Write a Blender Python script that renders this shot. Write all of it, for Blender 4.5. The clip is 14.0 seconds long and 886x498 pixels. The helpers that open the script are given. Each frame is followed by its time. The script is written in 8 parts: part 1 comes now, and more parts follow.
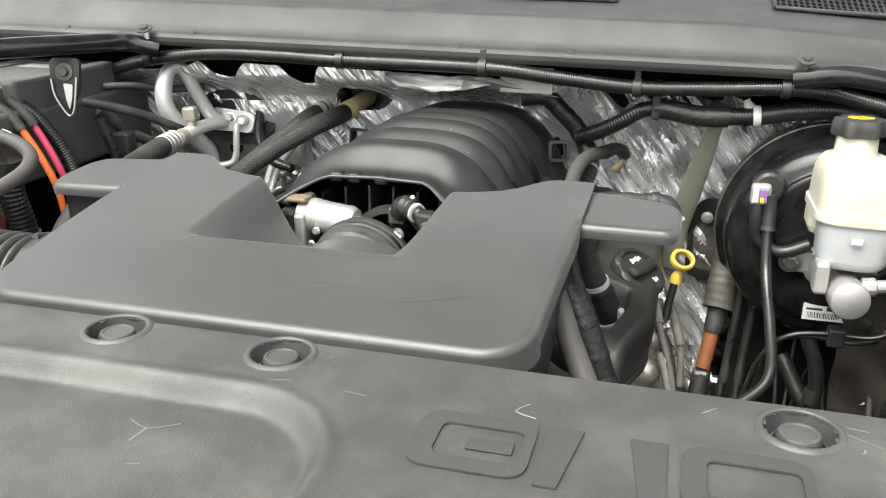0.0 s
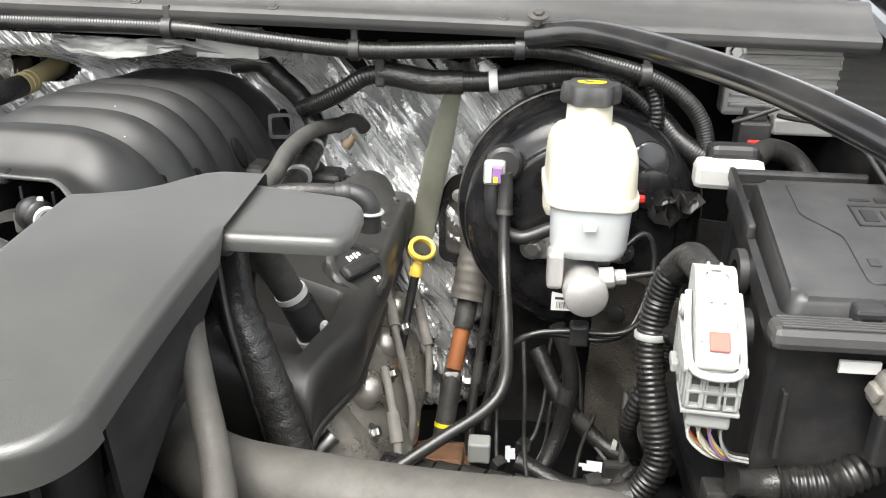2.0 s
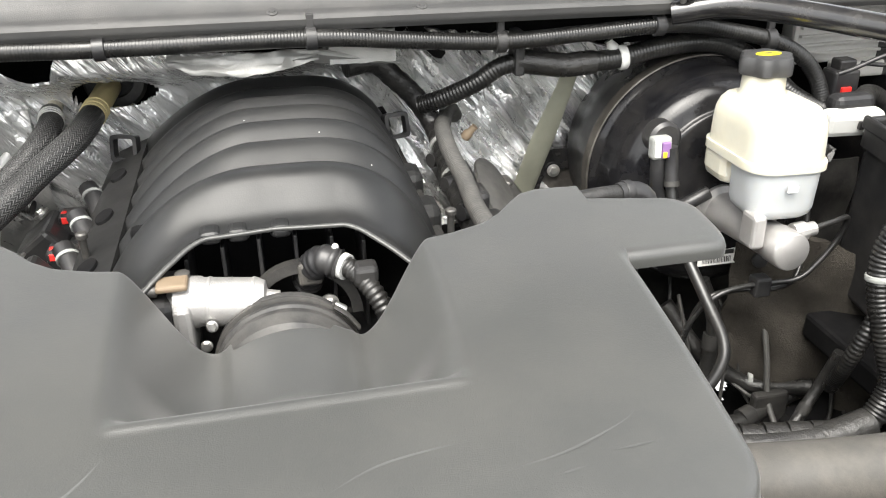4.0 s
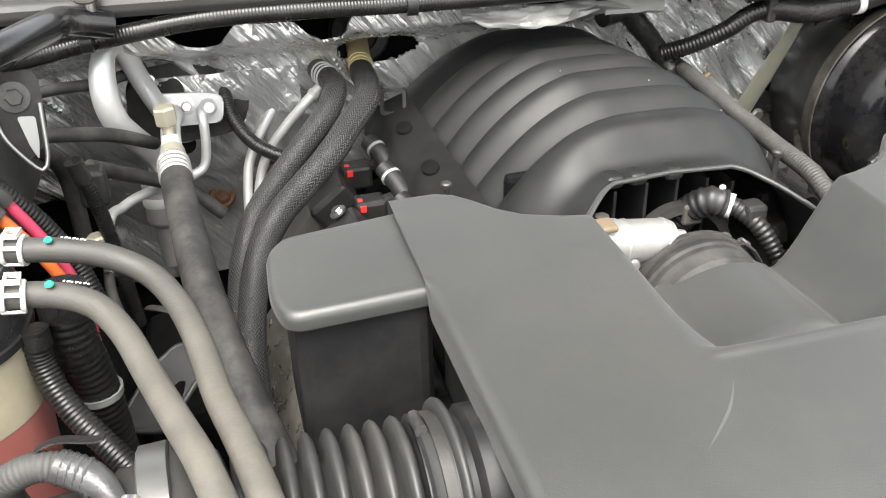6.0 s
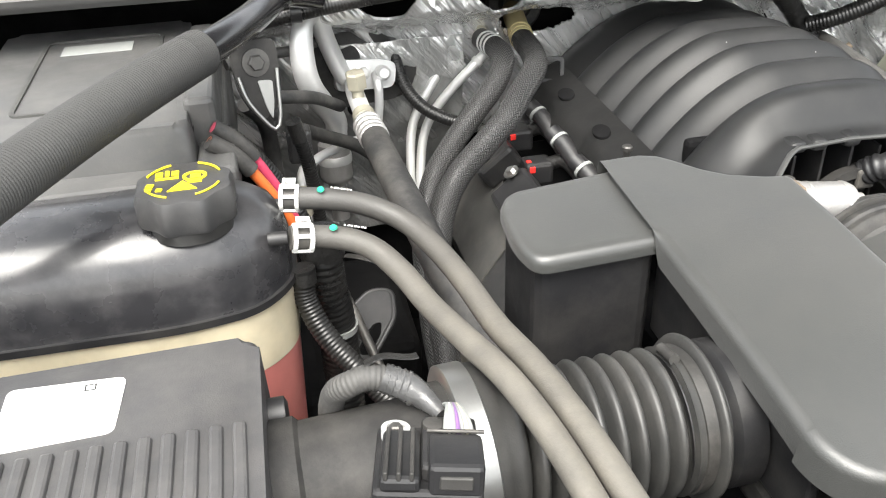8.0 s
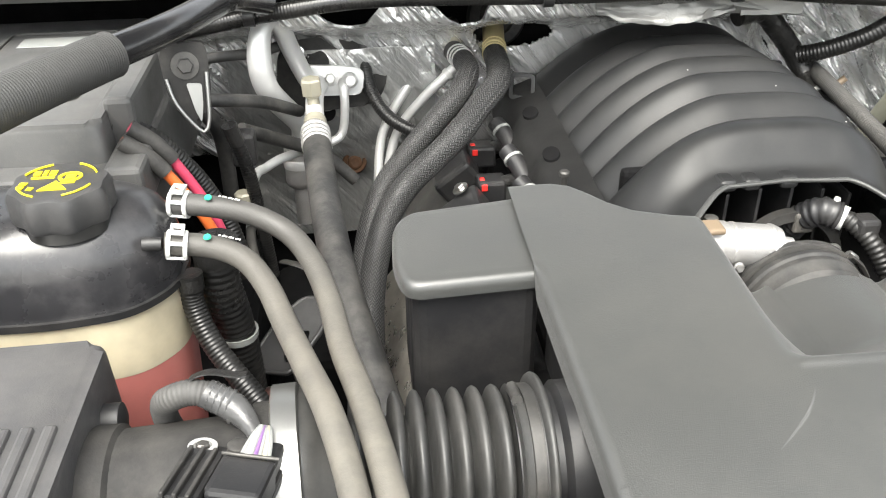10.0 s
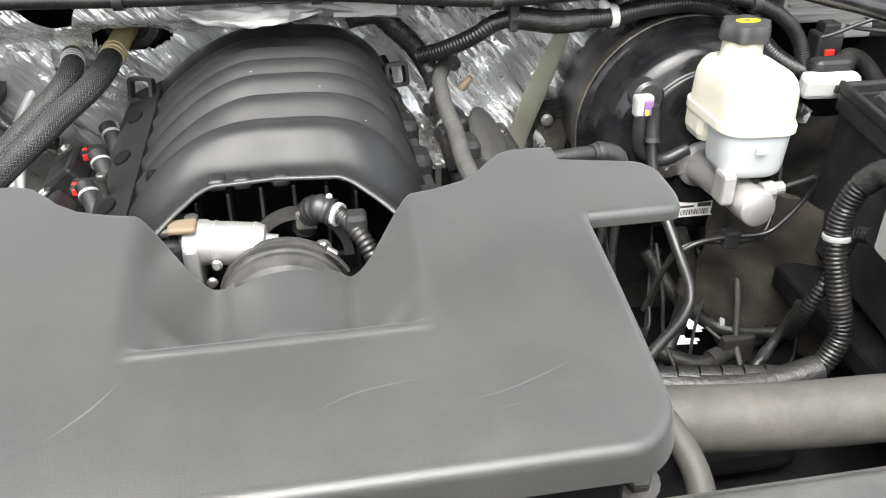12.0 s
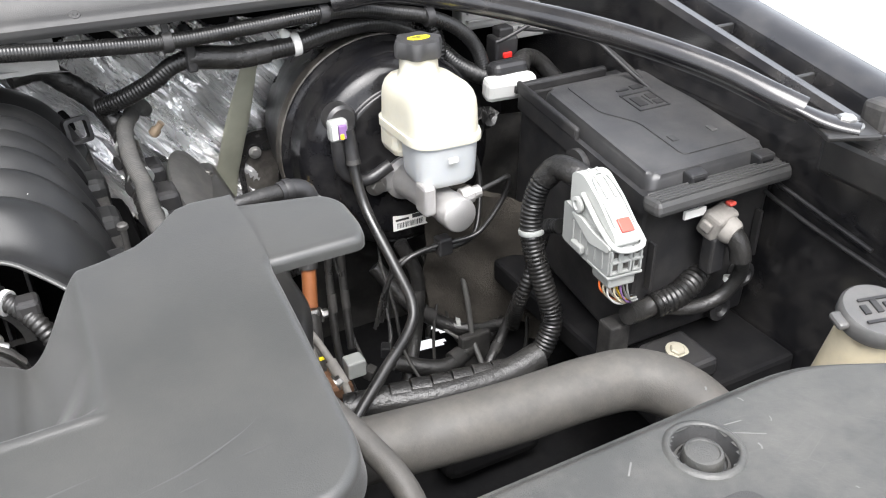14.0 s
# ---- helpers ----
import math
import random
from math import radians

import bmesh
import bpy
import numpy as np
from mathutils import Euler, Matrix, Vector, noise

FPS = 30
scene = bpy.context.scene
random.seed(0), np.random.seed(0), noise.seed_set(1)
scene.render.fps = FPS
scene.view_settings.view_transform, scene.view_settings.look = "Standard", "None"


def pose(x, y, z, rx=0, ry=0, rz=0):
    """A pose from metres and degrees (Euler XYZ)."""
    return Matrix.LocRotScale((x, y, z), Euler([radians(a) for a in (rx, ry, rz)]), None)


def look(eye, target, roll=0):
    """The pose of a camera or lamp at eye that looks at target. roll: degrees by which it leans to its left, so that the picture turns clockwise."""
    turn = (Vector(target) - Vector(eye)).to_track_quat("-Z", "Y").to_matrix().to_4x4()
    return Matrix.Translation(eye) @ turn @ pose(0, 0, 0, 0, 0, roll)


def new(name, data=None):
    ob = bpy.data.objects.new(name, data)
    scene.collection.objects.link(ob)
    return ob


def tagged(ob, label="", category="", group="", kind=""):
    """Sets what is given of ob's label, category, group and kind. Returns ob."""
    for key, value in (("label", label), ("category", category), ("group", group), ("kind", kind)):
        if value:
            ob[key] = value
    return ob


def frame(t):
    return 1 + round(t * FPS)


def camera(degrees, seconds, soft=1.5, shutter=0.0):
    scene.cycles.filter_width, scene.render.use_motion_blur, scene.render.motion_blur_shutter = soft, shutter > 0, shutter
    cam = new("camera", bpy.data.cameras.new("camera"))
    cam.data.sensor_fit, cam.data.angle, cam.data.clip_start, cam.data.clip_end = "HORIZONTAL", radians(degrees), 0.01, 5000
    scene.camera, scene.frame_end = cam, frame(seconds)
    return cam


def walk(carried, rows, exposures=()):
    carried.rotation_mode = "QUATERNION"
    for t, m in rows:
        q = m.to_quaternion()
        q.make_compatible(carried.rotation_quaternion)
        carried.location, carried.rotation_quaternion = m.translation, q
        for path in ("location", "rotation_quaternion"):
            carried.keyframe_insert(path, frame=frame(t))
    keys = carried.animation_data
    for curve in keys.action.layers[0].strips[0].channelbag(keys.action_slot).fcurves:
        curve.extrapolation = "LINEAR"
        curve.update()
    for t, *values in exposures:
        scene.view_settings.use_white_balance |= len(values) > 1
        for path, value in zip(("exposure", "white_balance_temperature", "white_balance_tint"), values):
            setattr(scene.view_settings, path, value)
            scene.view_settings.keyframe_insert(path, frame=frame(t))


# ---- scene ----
cam = camera(54.7, 14.0, soft=1.1)
PATH = [
    (0, (0.332, -0.778, 1.355), (-0.174, 1.032, 0.671), 0.1),
    (0.5, (0.355, -0.728, 1.358), (-0.171, 1.074, 0.668), 0.1),
    (1, (0.381, -0.66, 1.356), (-0.068, 1.16, 0.66), 0.3),
    (1.5, (0.422, -0.6, 1.34), (0.121, 1.243, 0.622), 1.1),
    (2, (0.46, -0.562, 1.331), (0.304, 1.278, 0.563), 1.0),
    (2.2, (0.466, -0.552, 1.333), (0.363, 1.283, 0.545), 0.8),
    (4.3, (-0.043, -0.512, 1.388), (0.344, 1.232, 0.487), -1.3),
    (4.5, (-0.057, -0.505, 1.389), (0.33, 1.233, 0.479), -1.4),
    (5, (-0.162, -0.484, 1.394), (0.244, 1.24, 0.465), -1.5),
    (5.5, (-0.296, -0.471, 1.397), (0.138, 1.23, 0.438), -1.4),
    (6, (-0.364, -0.471, 1.403), (0.084, 1.21, 0.416), -1.4),
    (6.5, (-0.433, -0.476, 1.416), (0.037, 1.173, 0.386), -1.1),
    (7, (-0.483, -0.481, 1.426), (0.005, 1.151, 0.379), -0.6),
    (7.5, (-0.508, -0.495, 1.431), (-0.075, 1.152, 0.383), -1.3),
    (7.7, (-0.516, -0.5, 1.432), (-0.122, 1.157, 0.383), -1.7),
    (9.8, (-0.406, -0.513, 1.44), (-0.239, 1.181, 0.389), -0.7),
    (10, (-0.37, -0.512, 1.439), (-0.196, 1.184, 0.393), -0.7),
    (10.5, (-0.266, -0.523, 1.449), (-0.072, 1.171, 0.404), -0.5),
    (11, (-0.171, -0.535, 1.443), (0.059, 1.156, 0.4), -0.3),
    (11.5, (-0.069, -0.56, 1.441), (0.188, 1.128, 0.4), -0.2),
    (12, (0.022, -0.58, 1.439), (0.334, 1.1, 0.401), 0.2),
    (12.5, (0.094, -0.598, 1.448), (0.508, 1.063, 0.415), 1.3),
    (13, (0.136, -0.6, 1.452), (0.694, 1.021, 0.422), 0.6),
    (13.5, (0.145, -0.597, 1.455), (0.844, 0.967, 0.423), 0.2),
    (14, (0.106, -0.584, 1.461), (0.891, 0.941, 0.431), -1.0),
]
EXPOSURES = [(0, 1.74, 6700, 6), (1.5, 2.04, 6650, 8), (2.2, 2.07, 6650, 8), (4.5, 2.05, 6700, 8), (6, 1.98, 6700, 8), (7.5, 2.06, 6650, 8), (10, 2.12, 6700, 7), (11, 2.19, 6600, 8), (11.5, 2.12, 6550, 8), (13, 2.08, 6450, 11), (14, 1.94, 6350, 11)]
walk(cam, [(t, look(eye, target, roll)) for t, eye, target, roll in PATH], EXPOSURES)

# ---- daylight: a soft overcast sky, brightest ahead of the vehicle ----
world = bpy.data.worlds.new("overcast_sky")
scene.world = world
world.use_nodes = True
wn = world.node_tree.nodes
sky = wn.new("ShaderNodeTexSky")
sky.sky_type, sky.sun_disc = "NISHITA", False
sky.sun_elevation, sky.sun_rotation = radians(61), radians(206)
sky.air_density, sky.dust_density, sky.ozone_density = 1.0, 4.0, 1.0
grey = wn.new("ShaderNodeHueSaturation")
grey.inputs["Saturation"].default_value = 0.22
world.node_tree.links.new(sky.outputs["Color"], grey.inputs["Color"])
world.node_tree.links.new(grey.outputs["Color"], wn["Background"].inputs["Color"])
wn["Background"].inputs["Strength"].default_value = 0.15

sun_lamp = bpy.data.lights.new("sun", "SUN")
sun_lamp.energy, sun_lamp.angle, sun_lamp.color = 1.3, radians(50), (1.0, 0.97, 0.93)
sun = new("sun", sun_lamp)
sun.matrix_world = look((-0.85, -1.7, 4.8), (0.0, 0.1, 1.0))


# ---- mesh helpers ----
def smooth_path(points, step=0.006):
    """Points on a soft curve through the given ones."""
    p = [Vector(q) for q in points]
    p = [p[0] * 2 - p[1]] + p + [p[-1] * 2 - p[-2]]
    out = []
    for a, b, c, d in zip(p, p[1:], p[2:], p[3:]):
        n = max(2, int((c - b).length / step))
        for i in range(n):
            t = i / n
            out.append(0.5 * (2 * b + (c - a) * t + (2 * a - 5 * b + 4 * c - d) * t * t + (3 * b - 3 * c + d - a) * t ** 3))
    return out + [p[-2]]


def mesh_of(name, verts, faces, smooth=True, sharp=40):
    me = bpy.data.meshes.new(name)
    me.from_pydata([tuple(v) for v in verts], [], faces)
    me.validate()
    if smooth:
        me.polygons.foreach_set("use_smooth", [True] * len(me.polygons))
        me.set_sharp_from_angle(angle=radians(sharp))
    me.update()
    return me


def tube(points, r, sides=12, step=0.006, rib=0.0, depth=0.0, smooth=True, taper=None, flat=1.0, woven=False):
    """A hose or rod along a soft curve. rib: pitch of its rings, depth: how deep they are; taper: radius along it, as a function of 0..1."""
    if rib:
        step = rib / 4
    pts = smooth_path(points, step) if smooth else [Vector(q) for q in points]
    verts, faces, side, run = [], [], None, 0.0
    for i, p in enumerate(pts):
        a, b = pts[max(i - 1, 0)], pts[min(i + 1, len(pts) - 1)]
        d = (b - a).normalized()
        if side is None:
            side = d.cross(Vector((0.1, 0.2, 1)))
            if side.length < 1e-3:
                side = d.cross(Vector((1, 0, 0)))
        side = (side - d * side.dot(d)).normalized()
        other = d.cross(side)
        if i:
            run += (p - pts[i - 1]).length
        rr = r if taper is None else r * taper(i / (len(pts) - 1))
        if rib:
            rr -= depth * (0.5 - 0.5 * math.cos(2 * math.pi * run / rib))
        for k in range(sides):
            w = 2 * math.pi * k / sides
            verts.append(p + side * (rr * math.cos(w)) + other * (rr * flat * math.sin(w)))
    n = len(pts)
    for i in range(n - 1):
        for k in range(sides):
            k2 = (k + 1) % sides
            faces.append((i * sides + k, i * sides + k2, (i + 1) * sides + k2, (i + 1) * sides + k))
    faces.append(tuple(range(sides - 1, -1, -1)))
    faces.append(tuple((n - 1) * sides + k for k in range(sides)))
    me = mesh_of("tube", verts, faces, sharp=60)
    if woven:
        # metres round and along the sleeve, for its weave
        uv, pitch = me.uv_layers.new(name="weave").data, run / (n - 1)
        for f in me.polygons:
            for li, vi in zip(f.loop_indices, f.vertices):
                k = vi % sides
                if k == 0 and any(v % sides == sides - 1 for v in f.vertices):
                    k = sides
                uv[li].uv = (2 * math.pi * r * k / sides, pitch * (vi // sides))
    return me


def basis(origin, axis, up=(0, 0, 1)):
    """A pose whose z runs along axis and whose y is nearest to up."""
    z = Vector(axis).normalized()
    x = Vector(up).cross(z)
    if x.length < 1e-4:
        x = Vector((1, 0, 0))
    x.normalize()
    y = z.cross(x)
    return Matrix(((x.x, y.x, z.x, origin[0]), (x.y, y.y, z.y, origin[1]), (x.z, y.z, z.z, origin[2]), (0, 0, 0, 1)))


def lathe(profile, m=Matrix(), sides=32, wave=None, sharp=40, caps=True):
    """Turns (radius, height) rows about z, then lays them at m. wave: extra radius factor by angle and row."""
    verts, faces = [], []
    for j, (r, h) in enumerate(profile):
        for k in range(sides):
            w = 2 * math.pi * k / sides
            q = r * (1 if wave is None else wave(w, j))
            verts.append(m @ Vector((q * math.cos(w), q * math.sin(w), h)))
    for j in range(len(profile) - 1):
        for k in range(sides):
            k2 = (k + 1) % sides
            faces.append((j * sides + k, j * sides + k2, (j + 1) * sides + k2, (j + 1) * sides + k))
    if caps:
        faces.append(tuple(range(sides - 1, -1, -1)))
        faces.append(tuple((len(profile) - 1) * sides + k for k in range(sides)))
    return mesh_of("lathe", verts, faces, sharp=sharp)


def from_bm(bm, smooth=False, sharp=30):
    me = bpy.data.meshes.new("mesh")
    bmesh.ops.recalc_face_normals(bm, faces=bm.faces)
    bm.to_mesh(me)
    bm.free()
    if smooth:
        me.polygons.foreach_set("use_smooth", [True] * len(me.polygons))
        me.set_sharp_from_angle(angle=radians(sharp))
    return me


def box(lo, hi, bevel=0.003, m=Matrix(), seg=2, top=1.0):
    """A block with eased edges; top: how far its upper face is drawn in."""
    bm = bmesh.new()
    bmesh.ops.create_cube(bm, size=1.0)
    c = [(a + b) / 2 for a, b in zip(lo, hi)]
    s = [abs(b - a) for a, b in zip(lo, hi)]
    for v in bm.verts:
        k = top if v.co.z > 0 else 1.0
        v.co = Vector((v.co.x * s[0] * k, v.co.y * s[1] * k, v.co.z * s[2])) + Vector(c)
    if bevel:
        bmesh.ops.bevel(bm, geom=bm.edges[:], offset=min(bevel, 0.45 * min(s)), segments=seg, affect="EDGES", profile=0.5)
    bm.transform(m)
    return from_bm(bm)


def round_poly(poly, r, n=5):
    """A flat outline with its corners rounded."""
    out = []
    for i, p in enumerate(poly):
        a, b, c = Vector(poly[i - 1]), Vector(p), Vector(poly[(i + 1) % len(poly)])
        u, v = (a - b), (c - b)
        d = min(r, 0.45 * u.length, 0.45 * v.length)
        s, e = b + u.normalized() * d, b + v.normalized() * d
        for k in range(n + 1):
            t = k / n
            out.append(tuple((1 - t) ** 2 * s + 2 * t * (1 - t) * b + t * t * e))
    return out


def prism(poly, z0, z1, m=Matrix(), bevel=0.0, draft=1.0):
    """An outline drawn up from z0 to z1; draft scales its upper end about its middle."""
    bm = bmesh.new()
    cx, cy = sum(p[0] for p in poly) / len(poly), sum(p[1] for p in poly) / len(poly)
    low = [bm.verts.new((x, y, z0)) for x, y in poly]
    high = [bm.verts.new((cx + (x - cx) * draft, cy + (y - cy) * draft, z1)) for x, y in poly]
    bm.faces.new(low[::-1])
    lid = bm.faces.new(high)
    for i in range(len(poly)):
        j = (i + 1) % len(poly)
        bm.faces.new((low[i], low[j], high[j], high[i]))
    if bevel:
        bmesh.ops.bevel(bm, geom=list(lid.edges), offset=bevel, segments=3, affect="EDGES", profile=0.5)
    bm.transform(m)
    return from_bm(bm, True, 32)


def ring_prism(outer, inner, z0, z1, m=Matrix()):
    """A flat frame between two outlines of the same count."""
    n = len(outer)
    verts = [(x, y, z) for z in (z0, z1) for poly in (outer, inner) for x, y in poly]
    faces = []
    for i in range(n):
        j = (i + 1) % n
        faces += [(2 * n + i, 2 * n + j, 3 * n + j, 3 * n + i), (i, n + i, n + j, j),
                  (i, j, 2 * n + j, 2 * n + i), (n + i, 3 * n + i, 3 * n + j, n + j)]
    return mesh_of("frame", [m @ Vector(v) for v in verts], faces, sharp=32)


def grid(nu, nv, place, thick=0.0, keep=None, sharp=50):
    """A sheet of nu x nv cells from place(u, v), u and v in 0..1; thick adds a back side; keep(u, v) leaves cells out."""
    verts = [Vector(place(i / nu, j / nv)) for j in range(nv + 1) for i in range(nu + 1)]
    cells = []
    for j in range(nv):
        for i in range(nu):
            if keep is None or keep((i + 0.5) / nu, (j + 0.5) / nv):
                a = j * (nu + 1) + i
                cells.append((a, a + 1, a + nu + 2, a + nu + 1))
    me = mesh_of("sheet", verts, cells, sharp=sharp)
    if thick:
        bm = bmesh.new()
        bm.from_mesh(me)
        loose = [v for v in bm.verts if not v.link_faces]
        bmesh.ops.delete(bm, geom=loose, context="VERTS")
        bmesh.ops.solidify(bm, geom=bm.faces[:], thickness=thick)
        bm.to_mesh(me)
        bm.free()
        me.polygons.foreach_set("use_smooth", [True] * len(me.polygons))
        me.set_sharp_from_angle(angle=radians(sharp))
    return me


def joined(*meshes):
    bm = bmesh.new()
    for me in meshes:
        bm.from_mesh(me)
    me = bpy.data.meshes.new("mesh")
    bm.to_mesh(me)
    bm.free()
    return me


def dome(poly, rows, m=Matrix()):
    """An outline drawn up through rows of (inset, height) and closed at both ends."""
    xs, ys = [p[0] for p in poly], [p[1] for p in poly]
    cx, cy, hx, hy = (min(xs) + max(xs)) / 2, (min(ys) + max(ys)) / 2, (max(xs) - min(xs)) / 2, (max(ys) - min(ys)) / 2
    verts = [m @ Vector((cx + (x - cx) * (1 - d / hx), cy + (y - cy) * (1 - d / hy), z)) for d, z in rows for x, y in poly]
    n = len(poly)
    faces = [(j * n + i, j * n + (i + 1) % n, (j + 1) * n + (i + 1) % n, (j + 1) * n + i) for j in range(len(rows) - 1) for i in range(n)]
    faces += [tuple(range(n - 1, -1, -1)), tuple((len(rows) - 1) * n + i for i in range(n))]
    return mesh_of("dome", verts, faces, sharp=38)


def step01(a, b, x):
    t = min(1.0, max(0.0, (x - a) / (b - a)))
    return t * t * (3 - 2 * t)


def solo(name, me, mat, label, category, group="", kind=""):
    """A thing that is one mesh."""
    me.name = name
    if not me.materials:
        me.materials.append(mat)
    return tagged(new(name, me), label, category, group, kind)


def thing(name, at, label, category, group="", kind=""):
    """A thing of several parts: an empty at its base."""
    ob = new(name)
    ob.empty_display_size = 0.02
    ob.location = at
    return tagged(ob, label, category, group, kind)


def part(name, me, mat, parent, label=""):
    me.name = name
    if not me.materials:
        me.materials.append(mat)
    ob = new(name, me)
    ob.parent = parent
    ob.matrix_parent_inverse = Matrix.Translation(-parent.location) if parent.type == "EMPTY" else Matrix()
    return tagged(ob, label)


def bolt(at, axis, r=0.007, h=0.006, washer=1.6):
    """A hexagon head on a washer."""
    m = basis(at, axis)
    return joined(lathe([(r * washer, 0), (r * washer, 0.0018), (r * 1.02, 0.0022)], m, 20),
                  lathe([(r, 0.002), (r, h * 0.8), (r * 0.85, h)], m, 6, sharp=20))


# ---- materials ----
def material(name, color, rough=0.5, metal=0.0, vary=0.25, grain=350.0, bump=0.15, blotch=9.0, dust=0.0, dust_color=(0.32, 0.30, 0.27),
             coat=0.0, spec=0.5, rough_vary=0.12, trans=0.0, subsurface=0.0, bump_size=0.0008, scratch=0.0, sheen=0.0, dust_along=None):
    m = bpy.data.materials.new(name)
    m.use_nodes = True
    n, link = m.node_tree.nodes, m.node_tree.links.new
    b = n["Principled BSDF"]
    b.inputs["Metallic"].default_value = metal
    b.inputs["Specular IOR Level"].default_value = spec
    b.inputs["Coat Weight"].default_value = coat
    b.inputs["Sheen Weight"].default_value, b.inputs["Sheen Roughness"].default_value = sheen, 0.45
    b.inputs["Coat Roughness"].default_value = 0.12
    b.inputs["Transmission Weight"].default_value = trans
    b.inputs["Subsurface Weight"].default_value = subsurface
    if subsurface:
        b.inputs["Subsurface Radius"].default_value = (0.03, 0.025, 0.018)
        b.inputs["Subsurface Scale"].default_value = 0.6
    tc = n.new("ShaderNodeTexCoord")

    def noise_tex(scale, detail=4.0, rough_=0.6):
        t = n.new("ShaderNodeTexNoise")
        t.inputs["Scale"].default_value, t.inputs["Detail"].default_value, t.inputs["Roughness"].default_value = scale, detail, rough_
        link(tc.outputs["Object"], t.inputs["Vector"])
        return t.outputs["Fac"]

    def ramp(src, a, z, lo=0.0, hi=1.0):
        r = n.new("ShaderNodeMapRange")
        r.inputs["From Min"].default_value, r.inputs["From Max"].default_value = a, z
        r.inputs["To Min"].default_value, r.inputs["To Max"].default_value = lo, hi
        link(src, r.inputs["Value"])
        return r.outputs["Result"]

    def blend(f, c1, c2):
        x = n.new("ShaderNodeMix")
        x.data_type = "RGBA"
        if hasattr(f, "links"):
            link(f, x.inputs[0])
        else:
            x.inputs[0].default_value = f
        for s, c in ((x.inputs[6], c1), (x.inputs[7], c2)):
            if hasattr(c, "links"):
                link(c, s)
            else:
                s.default_value = (*c, 1)
        return x.outputs[2]

    big, fine = noise_tex(blotch), noise_tex(grain, 3.0, 0.7)
    dark = tuple(c * (1 - vary) for c in color)
    light = tuple(min(1.0, c * (1 + vary)) for c in color)
    col = blend(ramp(big, 0.3, 0.7), dark, light)
    col = blend(ramp(fine, 0.35, 0.75, 0.0, 0.35 * min(1.0, vary * 2)), col, light)
    if dust:
        cake = ramp(noise_tex(blotch * 2.7, 6.0, 0.7), 0.42, 0.75, 0.0, dust)
        if dust_along:
            # caked dust that thickens along y
            at, axis, mul = n.new("ShaderNodeNewGeometry"), n.new("ShaderNodeSeparateXYZ"), n.new("ShaderNodeMath")
            link(at.outputs["Position"], axis.inputs[0])
            mul.operation = "MULTIPLY"
            link(ramp(axis.outputs["Y"], *dust_along), mul.inputs[0])
            link(ramp(noise_tex(blotch * 2.7, 6.0, 0.7), 0.25, 0.65, 0.35 * dust, dust), mul.inputs[1])
            cake = mul.outputs[0]
        col = blend(cake, col, dust_color)
    if scratch:
        w = n.new("ShaderNodeTexVoronoi")
        w.feature, w.inputs["Scale"].default_value = "DISTANCE_TO_EDGE", 16.0
        v = n.new("ShaderNodeMapping")
        v.inputs["Scale"].default_value = (1.0, 3.0, 1.0)
        link(tc.outputs["Object"], v.inputs["Vector"])
        link(v.outputs["Vector"], w.inputs["Vector"])
        line = ramp(w.outputs["Distance"], 0.0, 0.006, 1.0, 0.0)
        mask = ramp(noise_tex(13.0, 2.0), 0.60, 0.66, 0.0, scratch)
        both = n.new("ShaderNodeMath")
        both.operation = "MULTIPLY"
        link(line, both.inputs[0])
        link(mask, both.inputs[1])
        col = blend(both.outputs[0], col, (0.35, 0.35, 0.34))
    link(col, b.inputs["Base Color"])
    link(ramp(noise_tex(blotch * 1.7, 5.0), 0.3, 0.7, max(0.02, rough - rough_vary), min(1.0, rough + rough_vary)), b.inputs["Roughness"])
    if bump:
        k = n.new("ShaderNodeBump")
        k.inputs["Strength"].default_value, k.inputs["Distance"].default_value = bump, bump_size
        link(fine, k.inputs["Height"])
        link(k.outputs["Normal"], b.inputs["Normal"])
    return m


